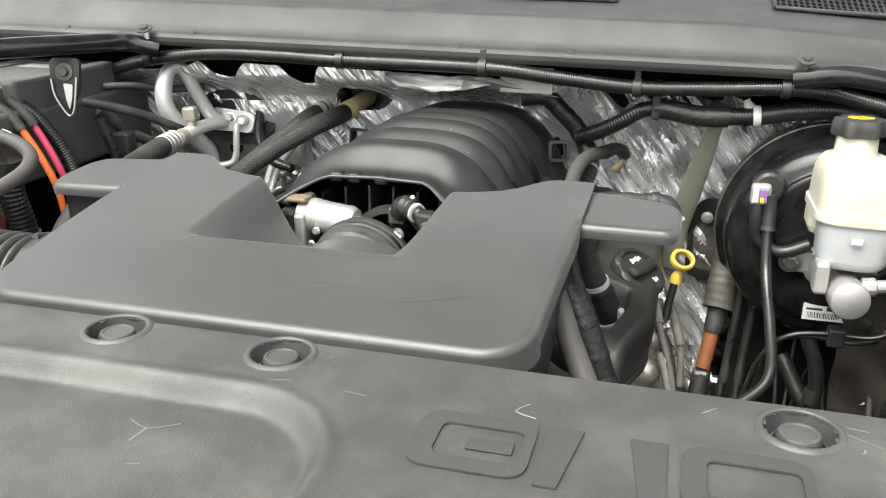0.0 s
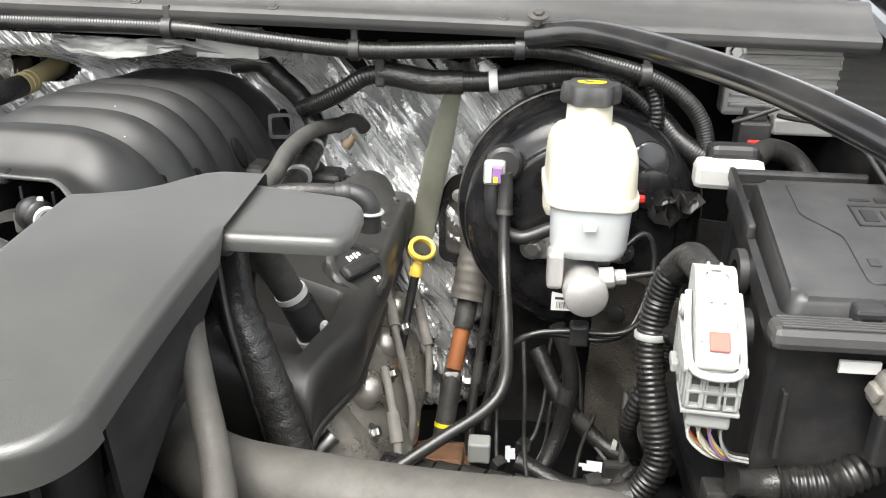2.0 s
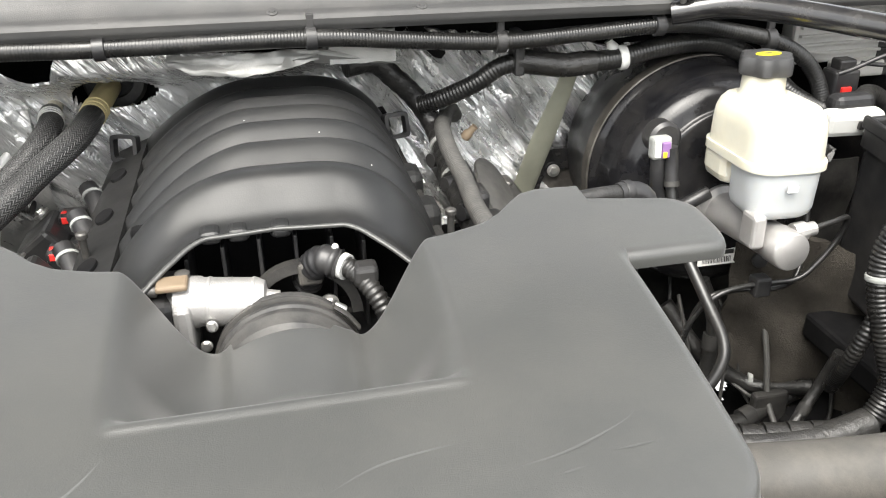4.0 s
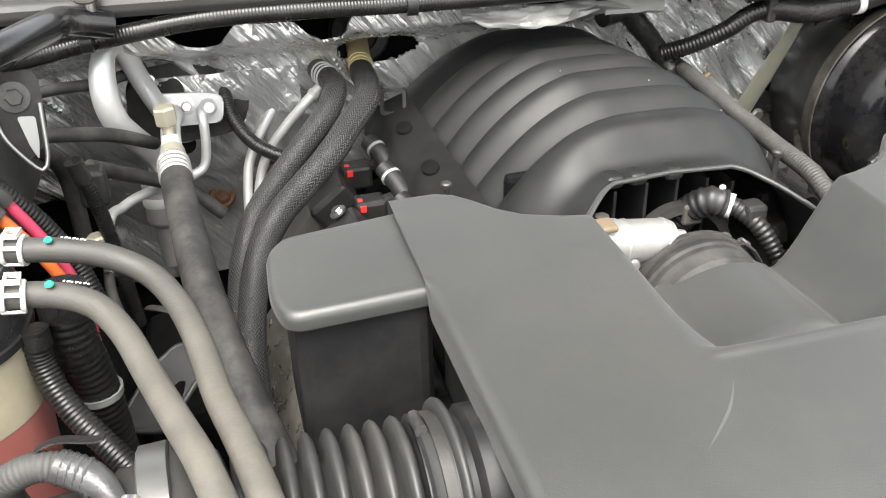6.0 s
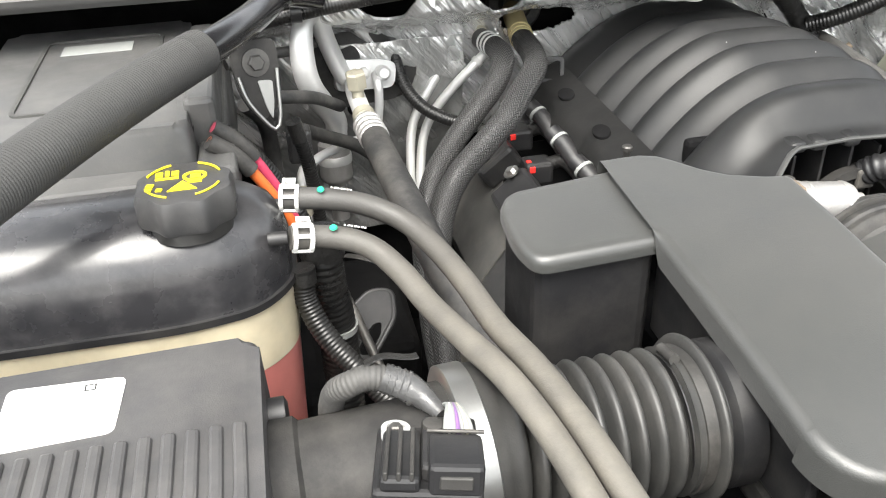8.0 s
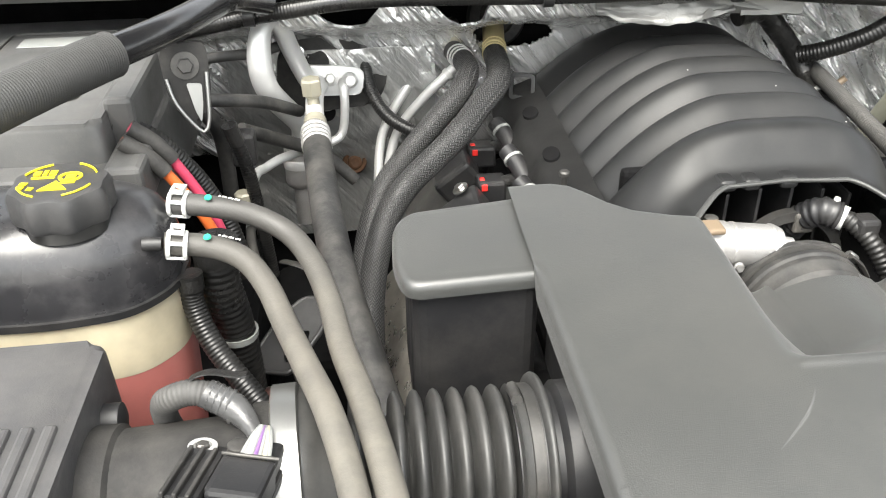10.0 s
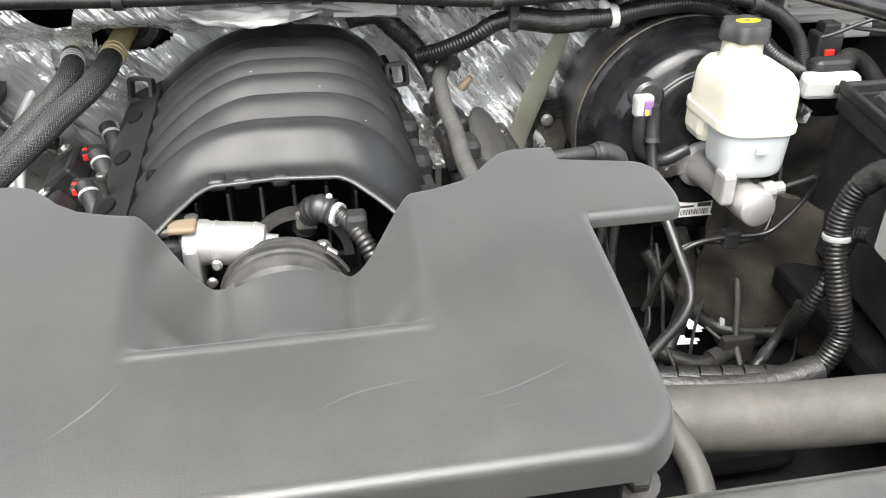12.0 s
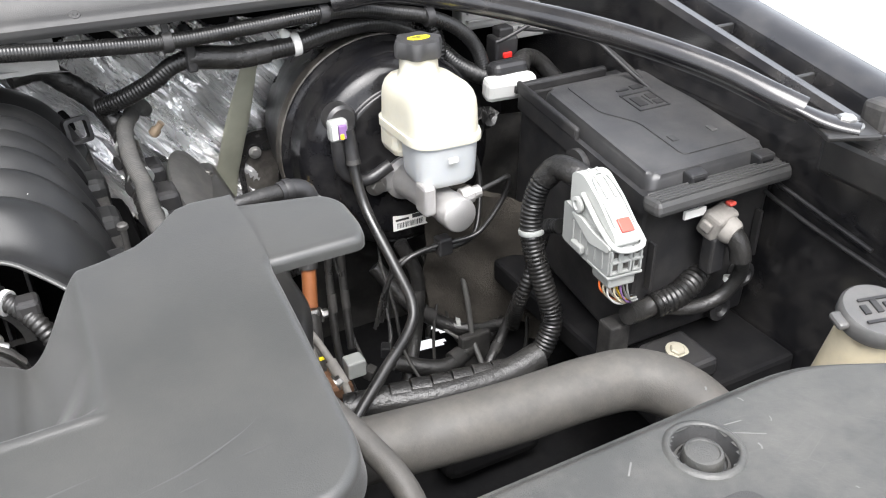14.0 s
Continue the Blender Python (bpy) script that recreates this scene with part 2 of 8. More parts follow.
def foil_material(name, crumple=1.0, tone=0.82, stripe=2.1):
    """Thin aluminium over a woven blanket: creases, and a fine net."""
    m = material(name, (tone, tone, tone * 0.98), 0.20, 0.68, vary=0.08, grain=60, bump=0, rough_vary=0.1, dust=0.06, dust_color=(0.35, 0.34, 0.32))
    n, link = m.node_tree.nodes, m.node_tree.links.new
    tc = next(x for x in n if x.type == "TEX_COORD")
    total = None
    for kind, scale, weight in (("V", 30.0, 0.4), ("N", 20.0, 1.3), ("S", 75.0, stripe), ("N", 90.0, 0.25), ("W", 330.0, 0.06)):
        if kind == "V":
            t = n.new("ShaderNodeTexVoronoi")
            t.feature = "F1"
            out = "Distance"
        elif kind in "NS":
            t = n.new("ShaderNodeTexNoise")
            t.inputs["Detail"].default_value, t.inputs["Distortion"].default_value = 3.0, 1.2
            out = "Fac"
        else:
            t = n.new("ShaderNodeTexBrick")
            t.inputs["Mortar Size"].default_value = 0.15
            out = "Fac"
        t.inputs["Scale"].default_value = scale
        s = n.new("ShaderNodeMapping")
        s.inputs["Rotation"].default_value = (radians(90), 0.3, 0.2) if kind == "W" else (0.4, 0.2, 0.6)
        s.inputs["Scale"].default_value = {"W": (1, 1, 1), "S": (1.0, 0.3, 0.10)}.get(kind, (1.0, 1.0, 0.45))
        if kind == "S":
            s.vector_type = "TEXTURE"
            s.inputs["Rotation"].default_value = (0.0, radians(-38), 0.0)
            s.inputs["Scale"].default_value = (1.0, 3.0, 9.0)
        link(tc.outputs["Object"], s.inputs["Vector"])
        link(s.outputs["Vector"], t.inputs["Vector"])
        g = n.new("ShaderNodeMath")
        g.operation = "MULTIPLY"
        g.inputs[1].default_value = weight
        link(t.outputs[out], g.inputs[0])
        if total is None:
            total = g.outputs[0]
        else:
            a = n.new("ShaderNodeMath")
            link(total, a.inputs[0])
            link(g.outputs[0], a.inputs[1])
            total = a.outputs[0]
    k = n.new("ShaderNodeBump")
    k.inputs["Strength"].default_value, k.inputs["Distance"].default_value = 0.75 * crumple, 0.007
    link(total, k.inputs["Height"])
    link(k.outputs["Normal"], n["Principled BSDF"].inputs["Normal"])
    return m


def braid_material(name, color):
    """A woven sleeve: columns of slanting yarns that lean one way and then the other, with painted shade between them.
    """
    m = material(name, color, 0.55, 0.0, vary=0.3, grain=900, bump=0, blotch=30, dust=0.10)
    n, link = m.node_tree.nodes, m.node_tree.links.new
    uv = n.new("ShaderNodeUVMap")
    uv.uv_map = "weave"

    def wave(du, dv):
        d, w = n.new("ShaderNodeVectorMath"), n.new("ShaderNodeMath")
        d.operation, w.operation = "DOT_PRODUCT", "SINE"
        link(uv.outputs["UV"], d.inputs[0])
        d.inputs[1].default_value = (du, dv, 0)
        link(d.outputs["Value"], w.inputs[0])
        return w.outputs[0]

    side = n.new("ShaderNodeMath")
    side.operation = "GREATER_THAN"
    link(wave(2 * math.pi / 0.0062, 0), side.inputs[0])
    side.inputs[1].default_value = 0.0
    yarn = n.new("ShaderNodeMix")
    link(side.outputs[0], yarn.inputs[0])
    link(wave(2300, 1500), yarn.inputs[2])
    link(wave(2300, -1500), yarn.inputs[3])
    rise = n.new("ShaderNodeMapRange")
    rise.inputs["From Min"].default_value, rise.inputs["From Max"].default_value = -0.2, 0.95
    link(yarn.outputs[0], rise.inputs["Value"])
    k = n.new("ShaderNodeBump")
    k.inputs["Strength"].default_value, k.inputs["Distance"].default_value = 0.9, 0.0010
    link(rise.outputs["Result"], k.inputs["Height"])
    link(k.outputs["Normal"], n["Principled BSDF"].inputs["Normal"])
    # crevice shade in the colour: gaps darkened, yarn crests lightened by bump height
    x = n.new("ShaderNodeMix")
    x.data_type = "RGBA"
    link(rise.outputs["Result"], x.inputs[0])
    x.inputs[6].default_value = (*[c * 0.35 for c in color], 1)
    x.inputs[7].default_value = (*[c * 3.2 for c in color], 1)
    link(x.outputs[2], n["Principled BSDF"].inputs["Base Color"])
    return m


COVER = material("molded_cover_plastic", (0.042, 0.043, 0.0415), 0.34, vary=0.05, grain=900, bump=0.3, blotch=4, dust=0.05, rough_vary=0.03, spec=0.68, sheen=0.12)
PANEL = material("grained_panel_plastic", (0.047, 0.048, 0.046), 0.42, vary=0.08, grain=700, bump=0.5, blotch=6, dust=0.16, scratch=0.10)
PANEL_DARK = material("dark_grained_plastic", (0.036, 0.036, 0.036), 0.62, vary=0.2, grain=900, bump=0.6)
MANIFOLD = material("nylon_manifold", (0.0120, 0.0124, 0.0128), 0.46, vary=0.10, grain=600, bump=0.12, blotch=7, dust=0.03, rough_vary=0.05, spec=0.42)
# manifold nylon painted darker, for the shade the side flange lies in
FLANGE = material("shaded_nylon", (0.0085, 0.0085, 0.0085), 0.62, vary=0.3, grain=300, bump=0.2, dust=0.02, spec=0.35)
BLACK = material("black_plastic", (0.014, 0.014, 0.015), 0.42, vary=0.3, grain=500, bump=0.15, dust=0.07)
BLACK_DUSTY = material("dusty_black_plastic", (0.018, 0.0175, 0.017), 0.65, vary=0.35, grain=300, bump=0.4, dust=0.10, spec=0.3)
GLOSS = material("gloss_black_paint", (0.008, 0.008, 0.009), 0.22, vary=0.2, bump=0.03, coat=0.45, dust=0.08, rough_vary=0.06)
SATIN = material("satin_black_paint", (0.012, 0.012, 0.012), 0.33, vary=0.2, bump=0.05, coat=0.2, dust=0.06)
# near-black for grimy metal, and for the painted shade inside openings
DEEP = material("soot_and_shade_black", (0.005, 0.005, 0.0055), 0.85, vary=0.4, grain=120, bump=0.3, dust=0.02, spec=0.12)
RUBBER = material("black_rubber", (0.020, 0.020, 0.020), 0.62, vary=0.25, grain=400, bump=0.25, dust=0.2)
GREY_RUBBER = material("worn_grey_rubber", (0.050, 0.049, 0.047), 0.62, vary=0.2, grain=500, bump=0.25, blotch=14, dust=0.22, dust_color=(0.18, 0.17, 0.15))
DUSTY_RUBBER = material("dusty_tan_rubber", (0.058, 0.055, 0.050), 0.62, vary=0.14, grain=500, bump=0.3, blotch=16, dust=0.20, dust_color=(0.20, 0.18, 0.15))
SCUFF = material("pale_scuffed_plastic", (0.14, 0.14, 0.135), 0.6, vary=0.2, bump=0.1)
LID = material("dark_grey_lid_plastic", (0.035, 0.035, 0.036), 0.40, vary=0.12, grain=800, bump=0.2, dust=0.08)
CONDUIT = material("black_conduit", (0.0085, 0.0085, 0.0085), 0.32, vary=0.2, bump=0.0, dust=0.05)
TAPE = material("black_cloth_tape", (0.013, 0.0128, 0.0125), 0.36, vary=0.3, grain=160, bump=0.8, dust=0.05, bump_size=0.0016)
COWL = material("grey_cowl_plastic", (0.038, 0.038, 0.038), 0.50, vary=0.04, grain=800, bump=0.3, blotch=4, dust=0.08)
ALU = material("bare_aluminium", (0.72, 0.72, 0.71), 0.46, 0.50, vary=0.12, grain=250, bump=0.15, dust=0.15)
CAST = material("cast_aluminium", (0.46, 0.45, 0.44), 0.46, 0.7, vary=0.18, grain=700, bump=0.5, dust=0.2, bump_size=0.0012)
STEEL = material("zinc_steel", (0.55, 0.54, 0.52), 0.35, 1.0, vary=0.25, bump=0.1, dust=0.1)
HOT_STEEL = material("scaled_steel_shield", (0.50, 0.47, 0.42), 0.32, 0.75, vary=0.22, grain=90, bump=0.3, blotch=25, dust=0.14, dust_color=(0.12, 0.08, 0.05))
RUST = material("rusted_iron", (0.11, 0.055, 0.028), 0.8, 0.1, vary=0.5, grain=240, bump=0.6, blotch=40)
ORANGE_STEEL = material("rust_orange_shaft", (0.25, 0.088, 0.030), 0.55, 0.0, vary=0.2, grain=300, bump=0.2)
GUNMETAL = material("dark_worn_metal", (0.07, 0.068, 0.065), 0.5, 0.6, vary=0.35, grain=160, bump=0.3, dust=0.3)
NYLON = material("translucent_white_plastic", (0.49, 0.47, 0.39), 0.40, vary=0.10, grain=300, bump=0.1, blotch=18, subsurface=0.35)
NYLON_LOW = material("milky_white_plastic", (0.42, 0.435, 0.44), 0.38, vary=0.07, grain=300, bump=0.1, subsurface=0.35)
CREAM = material("aged_cream_plastic", (0.52, 0.46, 0.33), 0.45, vary=0.18, grain=120, bump=0.15, blotch=22, subsurface=0.2)
PINK = material("pink_coolant_in_tank", (0.50, 0.17, 0.15), 0.35, vary=0.15, grain=80, bump=0.08, blotch=14, subsurface=0.2)
WHITE = material("white_plastic", (0.56, 0.56, 0.54), 0.45, vary=0.06, grain=400, bump=0.1)
GREY_PLUG = material("grey_connector_plastic", (0.26, 0.27, 0.26), 0.5, vary=0.08, grain=300, bump=0.1, dust=0.2)
PAPER = material("label_paper", (0.78, 0.77, 0.74), 0.6, vary=0.06, bump=0.05)
INK = material("label_ink", (0.03, 0.03, 0.03), 0.6, vary=0.1, bump=0)
OCHRE = material("faded_yellow_plastic", (0.52, 0.36, 0.05), 0.45, vary=0.15, bump=0.1, dust=0.12)
YELLOW = material("yellow_plastic", (0.75, 0.48, 0.03), 0.4, vary=0.1, bump=0.1)
YELLOW_PRINT = material("yellow_print", (0.72, 0.60, 0.02), 0.5, vary=0.1, bump=0)
RED = material("red_plastic", (0.65, 0.03, 0.025), 0.4, vary=0.1, bump=0.05)
PINK_WIRE = material("crimson_sheath", (0.55, 0.06, 0.12), 0.4, vary=0.1, bump=0.05)
ORANGE_WIRE = material("orange_sheath", (0.72, 0.16, 0.04), 0.4, vary=0.1, bump=0.05)
PURPLE = material("purple_plastic", (0.20, 0.11, 0.26), 0.4, vary=0.1, bump=0)
GREEN = material("green_paint_mark", (0.02, 0.40, 0.22), 0.5, vary=0.1, bump=0)
BRASS = material("dull_brass_fitting", (0.34, 0.32, 0.255), 0.48, 0.35, vary=0.2, bump=0.1)
VALVE = material("satin_cover_paint", (0.024, 0.0235, 0.0225), 0.42, vary=0.15, grain=500, bump=0.15, blotch=6, dust=0.20, dust_color=(0.075, 0.064, 0.052))
BOOT_DUST = material("sandy_dust", (0.14, 0.125, 0.10), 0.8, vary=0.3, grain=300, bump=0.4)
TAN_HOSE = material("weathered_rubber", (0.052, 0.050, 0.047), 0.6, vary=0.14, grain=500, bump=0.3, blotch=12, dust=0.75, dust_color=(0.150, 0.138, 0.115), dust_along=(0.09, -0.06))
STRAP = material("olive_webbing", (0.21, 0.21, 0.165), 0.75, vary=0.25, grain=500, bump=0.5)
FOAM = material("knitted_foam_sleeve", (0.040, 0.040, 0.039), 0.75, vary=0.12, grain=1500, bump=0.6)
AIRBOX = material("charcoal_box_plastic", (0.056, 0.055, 0.056), 0.42, vary=0.14, grain=700, bump=0.25, blotch=14, dust=0.10)
# faded grey of the battery cover; on the washer cap it paints haze
BOX_GREY = material("faded_and_haze_grey_plastic", (0.078, 0.078, 0.077), 0.42, vary=0.12, grain=700, bump=0.2, dust=0.14)
FERRULE = material("yellowed_ferrule_plastic", (0.50, 0.42, 0.22), 0.45, vary=0.15, bump=0.1, dust=0.15)
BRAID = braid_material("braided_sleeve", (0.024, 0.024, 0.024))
HAZE = material("hazed_black_plastic", (0.022, 0.022, 0.024), 0.30, vary=0.3, grain=260, bump=0.08, blotch=11, dust=0.20, dust_color=(0.22, 0.21, 0.21), coat=0.3, rough_vary=0.12)
WOVEN = material("grey_woven_foil", (0.30, 0.30, 0.29), 0.5, 0.5, vary=0.15, grain=420, bump=0.8, dust=0.1)
SMEAR = material("faint_scuff", (0.066, 0.067, 0.066), 0.40, vary=0.3, grain=300, bump=0.2)
BAND = material("worn_clamp_steel", (0.34, 0.34, 0.33), 0.38, 0.9, vary=0.2, bump=0.1)
MODULE = material("dull_die_cast_alloy", (0.62, 0.61, 0.59), 0.42, 0.3, vary=0.12, grain=300, bump=0.2, dust=0.15)
TAN_PLATE = material("tan_chromate_steel", (0.22, 0.165, 0.11), 0.5, 0.2, vary=0.2, bump=0.15, dust=0.1)
PLUG_DUST = material("dusty_plug_plastic", (0.17, 0.16, 0.145), 0.75, vary=0.25, grain=300, bump=0.5, blotch=40, dust=0.2)
PALE_PLUG = material("pale_grey_green_plastic", (0.43, 0.44, 0.42), 0.48, vary=0.08, grain=400, bump=0.12, dust=0.12)
FELT = material("brown_grey_felt", (0.040, 0.036, 0.031), 0.95, vary=0.35, grain=420, bump=0.9, blotch=16, dust=0.25, dust_color=(0.10, 0.09, 0.075), spec=0.1, bump_size=0.002)
PALE_RED = material("faded_red_plastic", (0.55, 0.075, 0.055), 0.45, vary=0.1, bump=0.05)
BELLOWS = material("bellows_rubber", (0.034, 0.034, 0.033), 0.45, vary=0.15, grain=300, bump=0.2, dust=0.10)
FOIL = foil_material("foil_blanket", 1.0, 0.96)
FOIL_FLAT = foil_material("foil_net_blanket", 0.9, 0.74, 0.6)
CONCRETE = material("pale_concrete", (0.62, 0.61, 0.59), 0.8, vary=0.1, grain=60, bump=0.3, blotch=1.5)


# ---- setting ----
solo("ground", grid(40, 40, lambda u, v: ((u - 0.5) * 400, (v - 0.5) * 400, 0.0)), CONCRETE, "pale concrete ground round the vehicle", "ground", kind="structure")


def rail_z(y):
    return 1.12 + 0.18 * y


FENDER = [(0.845, -0.62), (0.845, -0.30), (0.85, -0.02), (0.850, 0.0), (0.858, 0.006), (0.872, 0.004), (0.876, -0.012), (0.898, -0.012), (0.903, 0.008),
          (0.925, 0.016), (0.955, 0.016), (0.985, 0.0), (1.01, -0.04), (1.03, -0.12), (1.04, -0.45)]


def fender_sheet(side):
    def place(u, v):
        y = -0.85 + 1.55 * v
        k = u * (len(FENDER) - 1)
        i = min(int(k), len(FENDER) - 2)
        x = FENDER[i][0] + (FENDER[i + 1][0] - FENDER[i][0]) * (k - i)
        dz = FENDER[i][1] + (FENDER[i + 1][1] - FENDER[i][1]) * (k - i)
        return side * x, y, rail_z(y) + dz
    return grid((len(FENDER) - 1) * 2, 40, place, thick=0.002, sharp=30)


for side, word in ((1, "driver"), (-1, "passenger")):
    solo("fender", fender_sheet(side), GLOSS, "gloss black painted inner fender and rolled top rail", "fender", kind="structure")

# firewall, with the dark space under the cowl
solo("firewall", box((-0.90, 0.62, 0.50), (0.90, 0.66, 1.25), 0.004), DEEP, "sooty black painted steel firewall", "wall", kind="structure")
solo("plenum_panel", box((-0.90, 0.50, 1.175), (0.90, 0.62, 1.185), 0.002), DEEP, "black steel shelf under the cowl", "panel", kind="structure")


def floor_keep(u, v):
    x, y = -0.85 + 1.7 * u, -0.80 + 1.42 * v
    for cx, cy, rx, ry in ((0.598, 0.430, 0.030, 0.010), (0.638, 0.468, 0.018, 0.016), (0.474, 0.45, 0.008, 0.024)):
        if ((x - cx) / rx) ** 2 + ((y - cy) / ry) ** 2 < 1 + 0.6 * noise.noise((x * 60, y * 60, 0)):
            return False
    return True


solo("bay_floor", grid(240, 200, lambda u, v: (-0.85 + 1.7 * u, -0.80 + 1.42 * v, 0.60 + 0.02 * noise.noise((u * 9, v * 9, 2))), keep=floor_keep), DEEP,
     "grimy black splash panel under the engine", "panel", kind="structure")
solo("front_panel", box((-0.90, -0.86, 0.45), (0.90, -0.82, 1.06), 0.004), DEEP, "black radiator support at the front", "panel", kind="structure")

# ---- cowl ----
COWL_LINE = [(0.404, 1.190), (0.400, 1.196), (0.399, 1.203), (0.404, 1.208), (0.414, 1.212), (0.440, 1.240), (0.452, 1.252), (0.460, 1.254), (0.468, 1.248),
             (0.474, 1.240), (0.500, 1.244), (0.540, 1.252), (0.640, 1.272), (0.76, 1.31)]


def cowl_place(u, v):
    x = -0.86 + 1.70 * u
    k = v * (len(COWL_LINE) - 1)
    i = min(int(k), len(COWL_LINE) - 2)
    y = COWL_LINE[i][0] + (COWL_LINE[i + 1][0] - COWL_LINE[i][0]) * (k - i)
    z = COWL_LINE[i][1] + (COWL_LINE[i + 1][1] - COWL_LINE[i][1]) * (k - i)
    rise = 0.007 - 0.014 * (x + 0.4) - 0.016 * step01(0.35, 0.70, x) * min(1.0, max(0.0, (z - 1.21) / 0.03))
    return x, y + 0.012 * (abs(x) / 0.8) ** 2 * -1 + 0.006, z + rise


cowl = solo("cowl", grid(90, (len(COWL_LINE) - 1) * 3, cowl_place, thick=0.003, sharp=35), COWL, "grey moulded plastic cowl panel below the windscreen", "cowl", kind="structure")


def cowl_z(x, y):
    """Height of the cowl's flat shelf."""
    return float(np.interp(y, [a for a, b in COWL_LINE[9:]], [b for a, b in COWL_LINE[9:]])) + 0.007 - 0.014 * (x + 0.4) - 0.016 * step01(0.35, 0.70, x)


for x0, x1 in ((0.45, 0.80), (0.02, 0.22)):
    y0, y1 = 0.600, 0.690
    frame_bars = [[(x0, y0), (x1, y0)], [(x1, y0), (x1, y1)], [(x1, y1), (x0, y1)], [(x0, y1), (x0, y0)]]
    part("grille_frame", joined(*[tube([(x, y, cowl_z(x, y) + 0.003) for x, y in b], 0.0035, 6) for b in frame_bars]), BLACK, cowl, "black vent grille frame")
    # no real depth: a black sheet on the cowl paints the well's shade
    part("grille_well_shade", grid(4, 4, lambda u, v: (x0 + (x1 - x0) * u, y0 + (y1 - y0) * v, cowl_z(x0 + (x1 - x0) * u, y0 + (y1 - y0) * v) + 0.0015)), DEEP, cowl, "black sheet painted as the shaded well below the grille")
    n = int((x1 - x0) / 0.0085)
    for i in range(1, n):
        x = x0 + (x1 - x0) * i / n
        part("slat", tube([(x, y0, cowl_z(x, y0) + 0.004), (x, 0.5 * (y0 + y1), cowl_z(x, 0.5 * (y0 + y1)) + 0.004), (x, y1, cowl_z(x, y1) + 0.004)], 0.0017, 4, step=0.05), BLACK, cowl)
    for k in range(1, 6):
        y = y0 + (y1 - y0) * k / 6
        part("cross_bar", tube([(x0, y, cowl_z(x0, y) + 0.003), (0.5 * (x0 + x1), y, cowl_z(0.5 * (x0 + x1), y) + 0.003), (x1, y, cowl_z(x1, y) + 0.003)], 0.0012, 4, step=0.06), BLACK, cowl)
for x in (-0.62, -0.40, 0.02, 0.18, 0.44):
    part("clip", bolt((x, 0.415 - 0.012 * (abs(x) / 0.8) ** 2, 1.2165 - 0.014 * (x + 0.4)), (0, -0.5, 0.85), 0.0038, 0.003), COWL, cowl, "grey push-in cowl clip")
wind = box((-0.80, 0.765, 1.30), (0.80, 1.30, 1.307), 0.001, Matrix.Translation((0, 0.765, 1.31)) @ pose(0, 0, 0, 30) @ Matrix.Translation((0, -0.765, -1.31)))
solo("windscreen", wind, GLOSS, "dark lower edge of the windscreen behind the cowl", "windscreen", kind="structure")

# ---- opened hood: hinged at the cowl, standing up behind and over the bay ----
HOOD = pose(0, 0.60, 1.48, 111, 0, 0)
hood = thing("hood", (0, 0.60, 1.48), "raised black hood with a felt liner", "hood", kind="structure")
part("skin", grid(30, 24, lambda u, v: HOOD @ Vector(((u - 0.5) * 1.62, 1.30 * v, -0.03 - 0.05 * math.sin(math.pi * u) * v)), thick=0.004), GLOSS, hood)
part("frame", joined(*[box(lo, hi, 0.01, HOOD) for lo, hi in (((-0.80, 0.0, -0.02), (-0.70, 1.28, 0.01)), ((0.70, 0.0, -0.02), (0.80, 1.28, 0.01)), ((-0.71, 0.0, -0.02), (0.71, 0.10, 0.01)), ((-0.71, 1.18, -0.02), (0.71, 1.28, 0.01)))]), SATIN, hood)
part("liner", grid(24, 20, lambda u, v: HOOD @ Vector(((u - 0.5) * 1.40, 0.10 + 1.08 * v, 0.004 * noise.noise((u * 9, v * 9, 0)))), thick=0.006), BLACK_DUSTY, hood, "black felt hood liner")

# ---- foil blanket on the firewall ----
TOP = [(-0.66, 1.150), (-0.62, 1.152), (-0.51, 1.149), (-0.44, 1.160), (-0.42, 1.169), (-0.405, 1.158), (-0.39, 1.145), (-0.373, 1.141), (-0.357, 1.145), (-0.347, 1.160), (-0.338, 1.169),
       (-0.277, 1.167), (-0.258, 1.147), (-0.246, 1.135), (-0.226, 1.136), (-0.219, 1.150), (-0.214, 1.168), (-0.03, 1.163), (0.055, 1.158), (0.074, 1.162),
       (0.080, 1.178), (0.145, 1.176), (0.155, 1.150), (0.30, 1.132), (0.50, 1.118), (0.62, 1.105)]
TX, TZ = [a for a, b in TOP], [b for a, b in TOP]


def foil_place(u, v):
    x = -0.64 + 1.24 * u
    top = float(np.interp(x, TX, TZ))
    low = 0.74 + 0.20 * step01(0.12, -0.12, x) - 0.13 * step01(0.24, 0.34, x)
    z = low + (top - low) * v ** 0.8
    y = 0.452 + 0.080 * step01(1.152, 1.105, z) + 0.050 * step01(1.12, 0.84, z) + 0.035 * step01(0.30, 0.40, x) * step01(1.11, 1.0, z)
    lean = step01(0.12, 0.21, x) * step01(0.46, 0.40, x)
    y += lean * (0.548 + 0.30 * max(0.0, z - 0.96) - y)
    soft = 1 - step01(1.11, 1.165, z) * 0.75 * (1 - lean)
    fold = 1 + 1.4 * step01(0.13, 0.24, x)
    y += soft * (0.014 * noise.noise((x * 9, 0, z * 9)) + 0.022 * fold * abs(noise.noise((x * 26 + z * 22, 3, (z - 0.8 * x) * 5))) + 0.009 * fold * abs(noise.noise((x * 75 + z * 60, 6, (z - 0.8 * x) * 9))))
    return x, y, z


